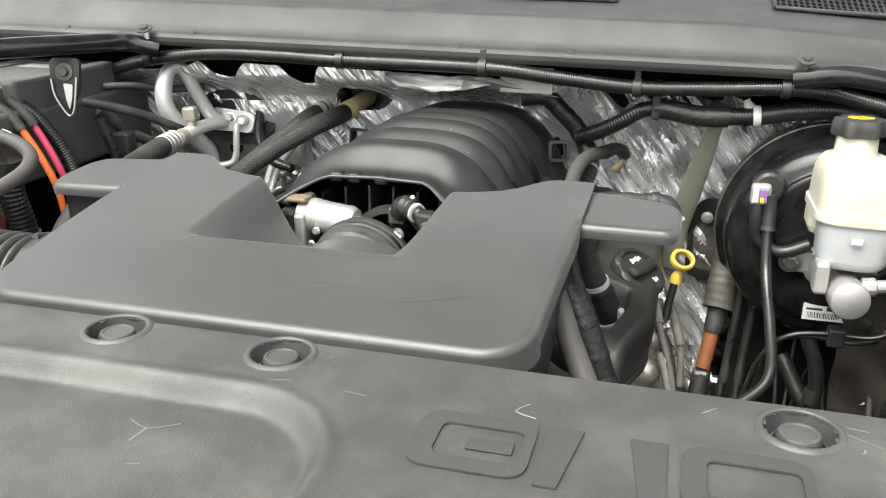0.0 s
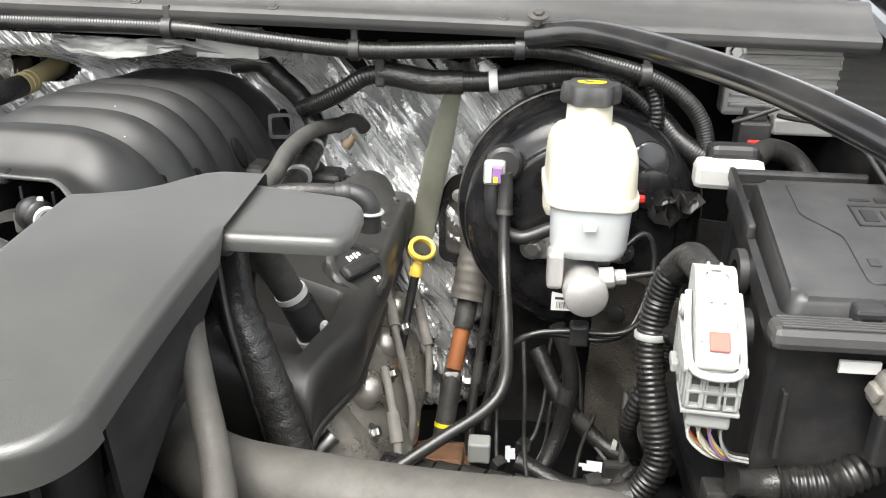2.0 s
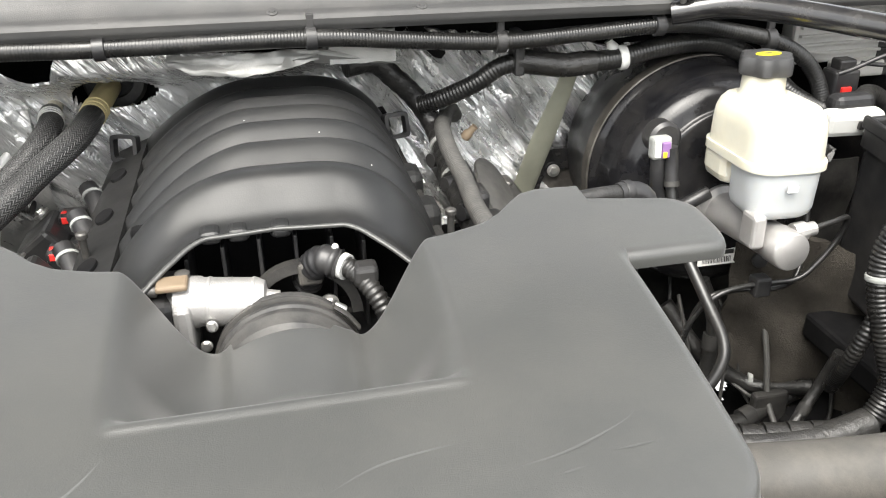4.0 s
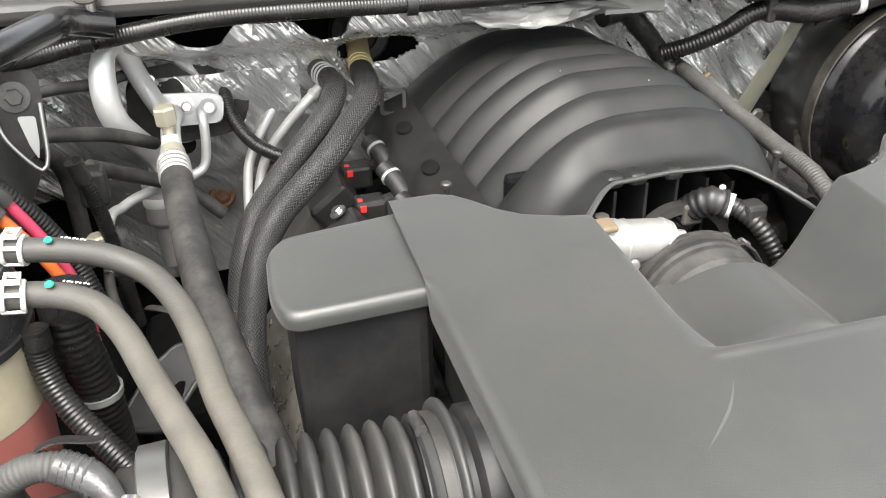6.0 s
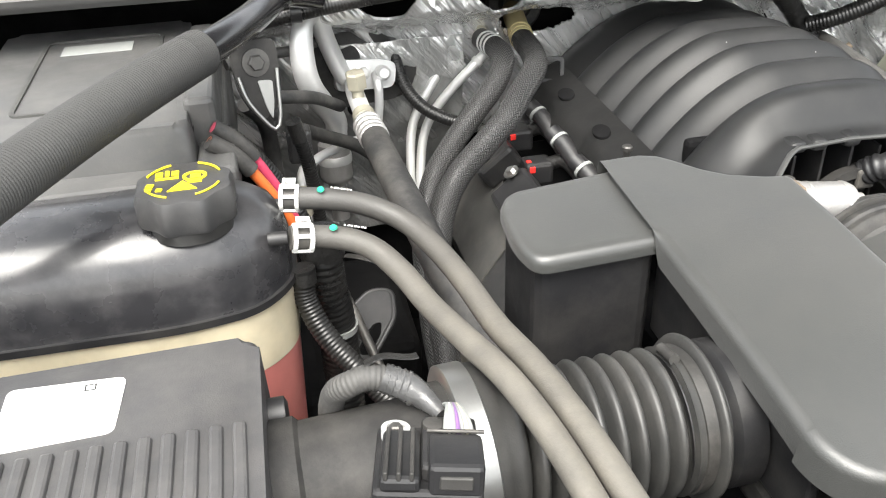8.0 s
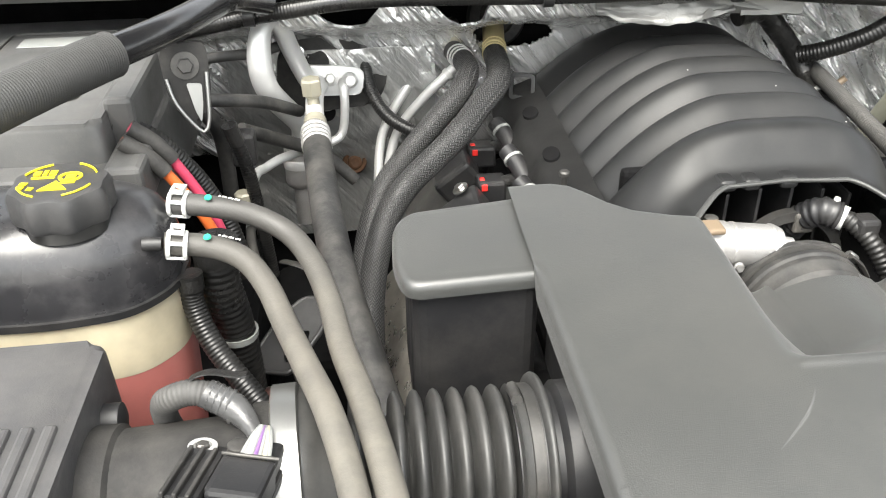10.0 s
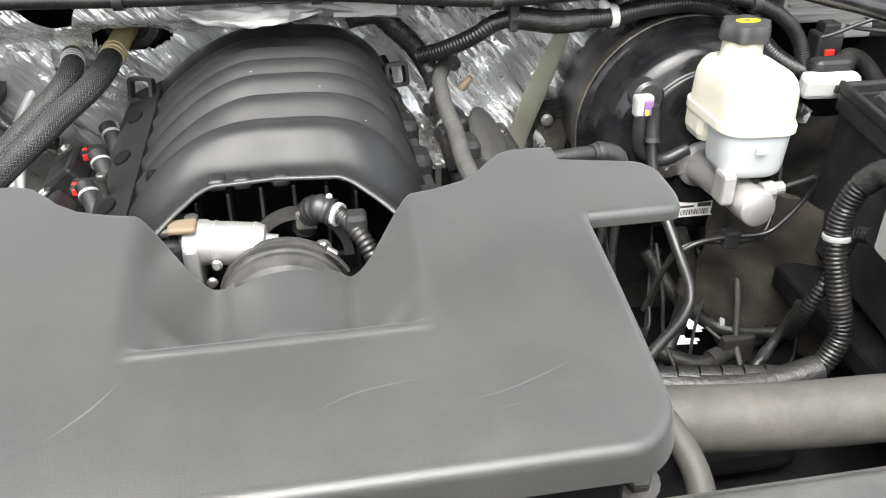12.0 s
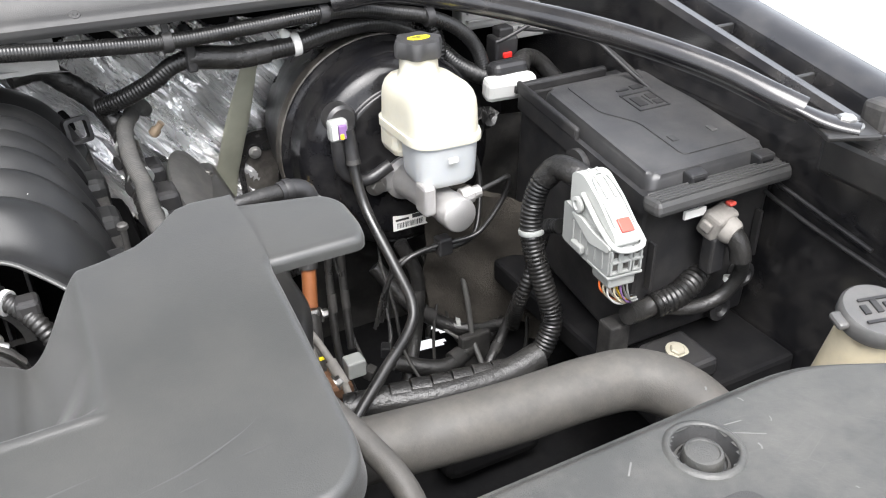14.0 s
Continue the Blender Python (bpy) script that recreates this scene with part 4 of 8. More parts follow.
part("hose", tube([(0.034, 0.127, 1.060), (0.042, 0.120, 1.062), (0.055, 0.108, 1.060), (0.072, 0.090, 1.045), (0.085, 0.075, 1.020)], 0.0088, 12, rib=0.005, depth=0.0013), CONDUIT, pur)
part("elbow", tube([(0.022, 0.140, 1.035), (0.026, 0.130, 1.052), (0.036, 0.118, 1.064), (0.048, 0.112, 1.0615)], 0.0135, 16, rib=0.006, depth=0.0018), BLACK, pur)
part("stub", lathe([(0.0, -0.003), (0.0026, -0.002), (0.003, 0.001), (0.0022, 0.0025), (0.0, 0.003)], pose(0.046, 0.116, 1.0755), 14), WHITE, pur, "small white cap")
part("clip", lathe([(0.0112, 0), (0.0112, 0.005)], basis((0.050, 0.112, 1.0605), (0.7, -0.6, -0.15)), 16), WHITE, pur, "white retaining ring")
part("plug", box((0.058, 0.090, 1.050), (0.078, 0.110, 1.066), 0.004), BLACK, pur)

# ---- panel over the radiator ----
PINS = [(-0.037, -0.312), (0.091, -0.315), (0.413, -0.322)]


def panel_z(x, y):
    z = 1.095 + 0.01 * step01(-0.45, -0.75, y) - 0.004 * step01(0.52, 0.62, x)
    # pressed field on the passenger side
    bx = 0.175 - 0.05 * step01(-0.46, -0.36, y) ** 2
    d = min(bx - x, -0.352 - y)
    corner = math.hypot(max(0.0, x - 0.09), max(0.0, y + 0.435))
    d = 0.075 - corner if (x > 0.09 and y > -0.435) else (0.165 - x if y <= -0.435 else -0.36 - y)
    z -= 0.013 * step01(-0.002, 0.012, d) - 0.0012 * math.exp(-((d + 0.004) / 0.004) ** 2)
    return z


def panel_back(x):
    return -0.284 - 0.040 * step01(0.49, 0.64, x) ** 1.3


rad = thing("radiator_panel", (0.1, -0.5, 1.07), "scuffed charcoal plastic panel over the radiator", "panel")
top = grid(360, 190, lambda u, v: (lambda x: (x, panel_back(x) - 0.46 * v, panel_z(x, panel_back(x) - 0.46 * v) - 0.008 * step01(0.012, 0.0, 0.46 * v)))(-0.44 + 1.07 * u), sharp=60,
           keep=lambda u, v: all(math.hypot(-0.44 + 1.07 * u - px, panel_back(-0.44 + 1.07 * u) - 0.46 * v - py) > 0.0195 for px, py in PINS))
part("top_sheet", top, PANEL, rad)
part("rear_edge", grid(120, 3, lambda u, v: (-0.44 + 1.07 * u, panel_back(-0.44 + 1.07 * u) + 0.001 * v, panel_z(-0.44 + 1.07 * u, -0.289) - 0.008 - 0.022 * v)), PANEL, rad)
for px, py in PINS:
    part("pin_dish", lathe([(0.0255, -0.0015), (0.0245, 0.0002), (0.0228, 0.0014), (0.0212, 0.0016), (0.0205, 0.0012), (0.0200, 0.0004)], pose(px, py, 1.0953), 48, caps=False), PANEL, rad, "round dish with a raised rim")
    # recess shade painted in: the well takes a darker tone than the panel
    part("pin_well", lathe([(0.0203, 0.0005), (0.0185, -0.0080), (0.0172, -0.0112), (0.0, -0.0118)], pose(px, py, 1.0953), 48, caps=False), PANEL_DARK, rad, "sunken well with its shade painted darker")
    pin = part("push_pin", lathe([(0.0124, -0.0115), (0.0124, -0.0035), (0.0114, -0.0018), (0.0098, -0.0014), (0.0092, -0.0024), (0.0, -0.0020)], pose(px, py, 1.0953), 36), PANEL, rad, "round dark push pin in its dish")
    part("pin_collar", lathe([(0.0165, -0.0116), (0.0165, -0.0096), (0.0150, -0.0090), (0.0145, -0.0116)], pose(px, py, 1.0953), 36), GREY_RUBBER, pin)
random.seed(31)
for k in range(34):
    px, py = PINS[k % 3] if k < 21 else (random.uniform(0.0, 0.5), random.uniform(-0.42, -0.30))
    a, q = random.uniform(-0.9, 0.9), random.uniform(0.028, 0.060) if k < 21 else 0.0
    x, y = px + q * math.cos(a), py + q * math.sin(a)
    n, w = random.uniform(0.002, 0.007), random.uniform(0, 3.1)
    pts = [(x, y), (x + 0.5 * n * math.cos(w), y + 0.5 * n * math.sin(w)), (x + n * math.cos(w + 0.3), y + n * math.sin(w + 0.3))]
    if panel_z(*pts[0]) > 1.0935 and panel_z(*pts[2]) > 1.0935:
        part("scuff", tube([(u, v, panel_z(u, v) + 0.00005) for u, v in pts], random.uniform(0.0003, 0.0007), 4, flat=0.35), random.choice((SMEAR, SCUFF)), rad, "small pale scuff")
# raised emblem fields: plain dark shapes
zl = 1.0955
for x0 in (0.206, 0.349):
    o = round_poly([(x0, -0.413), (x0 + 0.066, -0.413), (x0 + 0.066, -0.357), (x0, -0.357)], 0.014)
    i = round_poly([(x0 + 0.013, -0.401), (x0 + 0.060, -0.401), (x0 + 0.060, -0.369), (x0 + 0.013, -0.369)], 0.006)
    part("emblem_ring", ring_prism(o, i, 0, 0.0012, pose(0, 0, zl)), PANEL_DARK, rad, "plain dark emblem ring")
part("emblem_bar", box((0.236, -0.392, zl), (0.262, -0.381, zl + 0.0012), 0.0005), PANEL_DARK, rad)
for k in range(2):
    x0 = 0.277 + 0.047 * k
    part("emblem_bar", prism([(x0, -0.415), (x0 + 0.012, -0.415), (x0 + 0.020, -0.359), (x0, -0.359)] if k == 0 else [(x0 + 0.006, -0.415), (x0 + 0.018, -0.415), (x0 + 0.018, -0.359), (x0 - 0.002, -0.359)], 0, 0.0012, pose(0, 0, zl)), PANEL_DARK, rad)
for pts in ([(0.030, -0.395), (0.045, -0.402), (0.062, -0.392)], [(0.045, -0.402), (0.043, -0.416)], [(0.262, -0.335), (0.255, -0.345), (0.268, -0.350)], [(0.36, -0.318), (0.368, -0.31)],
            [(0.435, -0.318), (0.455, -0.330)], [(0.438, -0.312), (0.450, -0.314)], [(0.10, -0.350), (0.112, -0.346)], [(0.15, -0.35), (0.165, -0.352)], [(0.055, -0.437), (0.063, -0.434)]):
    part("scuff", tube([(x, y, panel_z(x, y) + 0.0001) for x, y in pts], 0.0006, 4, flat=0.5), SCUFF, rad, "pale scratch")


# ---- brake booster, master cylinder and reservoir ----
BOOSTER = material("black_enamel", (0.006, 0.006, 0.007), 0.17, vary=0.2, bump=0.03, dust=0.05, rough_vary=0.05, spec=0.30)
RIM = material("sooty_brown_rim", (0.035, 0.031, 0.027), 0.55, 0.3, vary=0.4, grain=90, bump=0.3, dust=0.3)
boo = thing("brake_booster", (0.522, 0.5, 0.83), "gloss black round brake booster on the firewall", "brake booster")
mb = basis((0.541, 0.50, 0.974), (0, -1, 0.03))
part("rear_shell", lathe([(0.095, -0.10), (0.132, -0.06), (0.139, 0.0), (0.145, 0.052)], mb, 72), SATIN, boo)
part("front_shell", lathe([(0.146, 0.050), (0.148, 0.056), (0.146, 0.064), (0.141, 0.067), (0.1385, 0.074), (0.1375, 0.100), (0.1355, 0.113), (0.131, 0.124), (0.1235, 0.1325),
                           (0.113, 0.1385), (0.1065, 0.1405), (0.1045, 0.1420), (0.1035, 0.1450), (0.1015, 0.1470), (0.098, 0.1478), (0.05, 0.1485), (0.0, 0.1485)], mb, 96, sharp=60), BOOSTER, boo)
part("pressed_boss", lathe([(0.0245, -0.004), (0.0235, 0.0006), (0.0215, 0.0024), (0.018, 0.0030), (0.0, 0.0032)], basis((0.608, 0.3632, 1.060), (0.187, -0.949, 0.256)), 36), GLOSS, boo)
part("crimp_band", lathe([(0.145, 0.040), (0.1488, 0.042), (0.1488, 0.059), (0.145, 0.061)], mb, 72), RIM, boo, "dull crimped rim")
for wx, wz in ((0.560, 1.060), (0.612, 1.032)):
    part("dimple", lathe([(0.024, 0), (0.022, 0.004), (0.012, 0.0055)], basis((wx, 0.3545, wz), (0, -1, 0.05)), 28), GLOSS, boo)
lab = basis((0.537, 0.3505, 0.892), (0, -1, 0.04))
part("bar_code_label", box((-0.026, -0.012, 0), (0.026, 0.012, 0.0012), 0.0003, lab), PAPER, boo, "white bar code sticker")
random.seed(4)
x = -0.020
while x < 0.020:
    w = random.choice((0.0006, 0.0009, 0.0014))
    part("printed_bar", box((x, -0.009, 0.001), (x + w, -0.001, 0.0016), 0, lab), INK, boo)
    x += w + random.choice((0.0008, 0.0012))
for k, (a, b) in enumerate(((-0.022, -0.002), (0.003, 0.022))):
    part("printed_bar", box((a, 0.002, 0.001), (b, 0.008 if k else 0.005, 0.0016), 0, lab), INK, boo)

sen = thing("vacuum_sensor", (0.441, 0.345, 1.03), "grey and purple plug in a black grommet", "connector")
ms = basis((0.441, 0.349, 1.049), (0, -1, 0.05))
part("grommet", lathe([(0.020, -0.016), (0.020, 0.004), (0.016, 0.008), (0.013, 0.008)], basis((0.449, 0.352, 1.055), (0, -1, 0.05)), 28), BLACK, sen)
part("body", box((-0.014, -0.014, 0.002), (0.010, 0.013, 0.018), 0.004, ms), GREY_PLUG, sen)
part("latch", box((-0.004, -0.011, 0.017), (0.007, 0.008, 0.021), 0.002, ms), PURPLE, sen, "purple latch")
part("terminal", box((-0.012, -0.010, 0.017), (-0.005, 0.008, 0.021), 0.001, ms), WHITE, sen)
part("seal", box((-0.003, -0.010, 0.020), (0.002, -0.003, 0.0225), 0.001, ms), YELLOW, sen, "yellow pin seal")
part("lead", tube([(0.437, 0.338, 1.036), (0.437, 0.336, 1.015), (0.443, 0.338, 0.990), (0.47, 0.335, 0.975), (0.505, 0.335, 0.988)], 0.0082, 14), BLACK, sen)

mc = thing("master_cylinder", (0.536, 0.28, 0.94), "cast aluminium brake master cylinder with ports", "cylinder")
mm = basis((0.531, 0.350, 0.959), (0.006, -0.146, 0.008))
part("barrel", lathe([(0.030, 0), (0.030, 0.006), (0.023, 0.010), (0.0205, 0.10), (0.0210, 0.115), (0.0220, 0.118), (0.0220, 0.142), (0.0212, 0.145), (0.0200, 0.146)], mm, 40), CAST, mc)
part("flange", box((0.478, 0.340, 0.947), (0.590, 0.352, 0.977), 0.004), CAST, mc)
part("boss", box((0.498, 0.222, 0.965), (0.514, 0.250, 1.004), 0.004), CAST, mc)
for p in ((0.485, 0.338, 0.963), (0.584, 0.338, 0.963)):
    part("nut", bolt(p, (0, -1, 0), 0.009, 0.010), STEEL, mc)
for y in (0.228, 0.285):
    part("port", lathe([(0.011, 0), (0.011, 0.014), (0.008, 0.016), (0.008, 0.026)], basis((0.550, y, 0.978), (1, 0, 0.12)), 12, sharp=20), CAST, mc)
part("brake_pipe", tube([(0.575, 0.228, 0.981), (0.605, 0.232, 0.985), (0.625, 0.240, 0.983), (0.622, 0.245, 0.955), (0.600, 0.245, 0.925), (0.575, 0.245, 0.908), (0.520, 0.250, 0.905), (0.480, 0.250, 0.895), (0.455, 0.255, 0.86), (0.44, 0.26, 0.80)], 0.0033, 8), SATIN, mc, "thin dark steel brake pipe")
part("brake_pipe", tube([(0.575, 0.285, 0.985), (0.600, 0.30, 1.000), (0.612, 0.300, 0.985), (0.612, 0.290, 0.950), (0.590, 0.262, 0.905), (0.560, 0.252, 0.896), (0.510, 0.258, 0.896), (0.470, 0.262, 0.880), (0.452, 0.27, 0.80)], 0.0033, 8), SATIN, mc, "thin dark steel brake pipe")
part("pipe_clip", box((0.527, 0.243, 0.890), (0.547, 0.262, 0.914), 0.003), BLACK, mc)

res = thing("brake_fluid_reservoir", (0.536, 0.28, 0.995), "milky white plastic brake fluid reservoir with black cap", "reservoir")
up = round_poly([(0.494, 0.228), (0.581, 0.222), (0.582, 0.330), (0.504, 0.342), (0.492, 0.328)], 0.030, 8)
part("upper_shell", dome(up, [(0, 1.058), (0.001, 1.088), (0.002, 1.098), (0.005, 1.107), (0.010, 1.1135), (0.016, 1.1165), (0.024, 1.118)]), NYLON, res)
part("seam", prism([(0.537 + (x - 0.537) * 1.06, 0.283 + (y - 0.283) * 1.06) for x, y in up], 1.050, 1.060, bevel=0.003), NYLON, res)
low = round_poly([(0.497, 0.228), (0.578, 0.222), (0.579, 0.300), (0.499, 0.302)], 0.026, 8)
part("lower_shell", dome(low, [(0.016, 0.992), (0.009, 0.994), (0.004, 0.999), (0.002, 1.006), (0.0, 1.051)]), NYLON_LOW, res)
part("rear_well", box((0.492, 0.285, 1.015), (0.555, 0.340, 1.055), 0.012), NYLON, res)
part("neck", lathe([(0.030, 1.112), (0.0235, 1.120), (0.0225, 1.142)], pose(0.533, 0.300, 0), 32), NYLON, res)
part("level_tag", box((0.530, 0.2195, 1.030), (0.542, 0.2225, 1.037), 0.0006), WHITE, res)
cap = part("cap", lathe([(0.0262, 1.139), (0.0280, 1.141), (0.0280, 1.153), (0.0262, 1.1585), (0.018, 1.1595), (0.0, 1.1595)], pose(0.533, 0.300, 0), 64,
                        wave=lambda w, j: 1 + (0.085 * math.cos(6 * w) if j < 4 else 0)), LID, res, "black scalloped screw cap")
e0 = [(0.0145 * math.cos(w), 0.0078 * math.sin(w)) for w in [2 * math.pi * i / 40 for i in range(40)]]
part("cap_print", prism(e0, 0, 0.0005, pose(0.533, 0.298, 1.1597)), YELLOW_PRINT, cap, "yellow oval print")
for bx, by, bw in ((-0.0085, 0.0012, 0.017), (-0.007, -0.0030, 0.009)):
    part("cap_bar", box((bx, by, 0), (bx + bw, by + 0.0022, 0.0008), 0, pose(0.533, 0.298, 1.1597)), INK, cap)

# pedal bracket beside the booster, steering shaft
brk = thing("pedal_bracket", (0.386, 0.56, 0.90), "black steel bracket with a recessed web and bolt", "bracket")
po = round_poly([(-0.026, -0.075), (0.03, -0.08), (0.05, 0.05), (-0.01, 0.052), (-0.028, 0.02)], 0.016)
cx, cy = sum(a for a, b in po) / len(po), sum(b for a, b in po) / len(po)
part("plate", ring_prism(po, [(cx + 0.72 * (a - cx), cy + 0.66 * (b - cy) - 0.010) for a, b in po], 0, 0.012, basis((0.388, 0.562, 0.925), (-0.1, -1, 0.1))), GLOSS, brk)
part("web", prism([(cx + 0.80 * (a - cx), cy + 0.76 * (b - cy) - 0.010) for a, b in po], 0.001, 0.006, basis((0.388, 0.562, 0.925), (-0.1, -1, 0.1))), RIM, brk, "sooty brown recessed web")
part("bolt", bolt((0.386, 0.548, 0.948), (-0.1, -1, 0.1), 0.006, 0.006, 1.5), STEEL, brk)
BOOT = material("brown_dusty_rubber", (0.045, 0.040, 0.034), 0.65, vary=0.3, grain=250, bump=0.3, dust=0.2)
shf = thing("steering_shaft", (0.40, 0.40, 0.70), "steering shaft with ribbed boot and rust-orange sleeve", "steering shaft")
part("boot", tube([(0.428, 0.500, 0.985), (0.424, 0.475, 0.945), (0.414, 0.440, 0.880), (0.409, 0.424, 0.850)], 0.023, 24, rib=0.012, depth=0.0012), BOOT, shf, "dusty grey-brown rubber boot")
part("collar", tube([(0.410, 0.426, 0.852), (0.405, 0.412, 0.818)], 0.0135, 20), RUBBER, shf)
part("sleeve", tube([(0.4065, 0.416, 0.825), (0.396, 0.392, 0.768)], 0.0105, 20), ORANGE_STEEL, shf, "rust-orange painted sleeve")
part("joint", box((0.383, 0.378, 0.742), (0.405, 0.402, 0.768), 0.004), STEEL, shf)
part("joint_pin", bolt((0.408, 0.39, 0.752), (1, 0, 0), 0.007, 0.012), STEEL, shf)
part("lower_shaft", tube([(0.395, 0.390, 0.76), (0.385, 0.355, 0.68)], 0.013, 16), GUNMETAL, shf)
part("paint_mark", tube([(0.388, 0.365, 0.703), (0.3875, 0.363, 0.698)], 0.0136, 16), YELLOW_PRINT, shf, "yellow paint mark")
part("gear_neck", box((0.355, 0.315, 0.62), (0.425, 0.375, 0.672), 0.008), RUST, shf)
part("gear_clamp", box((0.350, 0.30, 0.665), (0.415, 0.345, 0.690), 0.006), RUST, shf)
solo("relay_plug", box((0.420, 0.325, 0.672), (0.448, 0.350, 0.700), 0.003), GREY_PLUG, "small olive-grey plug by the steering gear", "connector")

dip = thing("dipstick", (0.345, 0.38, 0.80), "oil dipstick with yellow ring handle", "dipstick")
mr = basis((0.352, 0.398, 0.926), (0.25, -0.55, 0.82))
ring = [(0.0155, 0), (0.0172, 0.002), (0.0172, 0.008), (0.0155, 0.010), (0.0122, 0.009), (0.0112, 0.005), (0.0122, 0.001), (0.0155, 0)]
part("handle", lathe(ring, mr, 36, caps=False), OCHRE, dip)
part("stem", lathe([(0.0085, 0), (0.008, 0.010), (0.005, 0.016)], basis((0.346, 0.393, 0.896), (0.15, 0.1, 1)), 16), OCHRE, dip)
part("tube", tube([(0.346, 0.392, 0.900), (0.340, 0.385, 0.865), (0.330, 0.36, 0.80), (0.31, 0.34, 0.72)], 0.0055, 10), BLACK, dip)

# ---- vacuum line and pipes low in the bay ----
vac = thing("vacuum_line", (0.40, 0.135, 0.83), "dull black vacuum line bent round the booster", "hose")
part("hose", tube([(0.452, 0.333, 1.030), (0.452, 0.322, 0.990), (0.455, 0.300, 0.950), (0.461, 0.240, 0.905), (0.461, 0.190, 0.876), (0.445, 0.165, 0.858), (0.400, 0.135, 0.838), (0.355, 0.105, 0.818), (0.32, 0.08, 0.80)], 0.0066, 14), SATIN, vac)
part("end_boot", tube([(0.450, 0.335, 1.050), (0.452, 0.333, 1.030), (0.452, 0.326, 1.005)], 0.0085, 14), BLACK, vac)
part("clamp", lathe([(0.0090, -0.003), (0.0092, 0.003)], basis((0.452, 0.327, 1.008), (0, -0.25, -1)), 16), GUNMETAL, vac)
wrap = thing("taped_harness", (0.45, 0.1, 0.78), "wiring harness wrapped in shiny black tape", "harness")
part("wrapped_run", tube([(0.345, 0.135, 0.80), (0.40, 0.118, 0.80), (0.46, 0.103, 0.80), (0.53, 0.095, 0.803), (0.585, 0.095, 0.815)], 0.017, 14), TAPE, wrap)
random.seed(9)
for k in range(9):
    t = k / 8
    c = Vector((0.36 + 0.20 * t, 0.128 - 0.033 * t, 0.801))
    part("tape_turn", tube([c - Vector((0.011, -0.004, 0)), c + Vector((0.011, -0.002, 0))], 0.0182 + 0.0006 * random.random(), 14), TAPE, wrap)
cnd = thing("engine_conduit", (0.59, 0.1, 0.82), "thick black ribbed conduit with grey tie", "conduit")
part("conduit", tube([(0.617, 0.092, 1.052), (0.612, 0.118, 1.050), (0.600, 0.132, 1.028), (0.592, 0.136, 0.990), (0.590, 0.128, 0.950), (0.596, 0.112, 0.905), (0.603, 0.100, 0.860), (0.590, 0.096, 0.825), (0.57, 0.097, 0.81)], 0.0135, 16, rib=0.0052, depth=0.0015), CONDUIT, cnd)
part("tape", tube([(0.622, 0.080, 1.048), (0.617, 0.092, 1.052), (0.612, 0.118, 1.050), (0.602, 0.130, 1.032)], 0.0142, 16), TAPE, cnd)
part("tie", lathe([(0.0150, -0.003), (0.0155, -0.002), (0.0155, 0.002), (0.0150, 0.003)], basis((0.590, 0.132, 0.968), (0.0, -0.2, -1)), 20), GREY_PLUG, cnd, "grey cable tie")
part("tie_head", box((0.601, 0.122, 0.961), (0.612, 0.130, 0.972), 0.002), GREY_PLUG, cnd)
solo("branch_conduit", tube([(0.607, 0.10, 0.985), (0.605, 0.125, 0.972), (0.603, 0.135, 0.94), (0.585, 0.13, 0.90), (0.58, 0.14, 0.86), (0.60, 0.18, 0.80)], 0.009, 12, rib=0.0052, depth=0.0014), CONDUIT, "thin black ribbed conduit", "conduit")
felt = grid(30, 24, lambda u, v: (0.56 + 0.22 * u, 0.35 - 0.12 * u + 0.02 * noise.noise((u * 4, v * 4, 0)), 0.70 + 0.24 * v - 0.05 * u + 0.012 * noise.noise((u * 6, v * 6, 4))),
            thick=0.012, keep=lambda u, v: not (0.35 < u < 0.6 and v < 0.16) and (u - 0.5) ** 2 + (v - 0.5) ** 2 < 0.36)
fel = thing("felt_liner", (0.66, 0.30, 0.70), "dusty black felt liner in the wheel arch", "liner")
part("felt", felt, FELT, fel)
for p in ((0.585, 0.330, 0.89), (0.70, 0.265, 0.87)):
    part("clip", lathe([(0.010, 0), (0.009, 0.003), (0.003, 0.004)], basis(p, (-0.4, -0.9, 0.15)), 18), BLACK, fel, "black push-in clip")
solo("sensor_bracket", box((0.582, 0.286, 0.655), (0.632, 0.300, 0.712), 0.004), BLACK_DUSTY, "dusty black bracket low in the wheel arch", "bracket")
solo("relay_box", box((0.575, 0.355, 0.755), (0.608, 0.375, 0.790), 0.003), BLACK_DUSTY, "small square dusty relay on the harness", "relay")
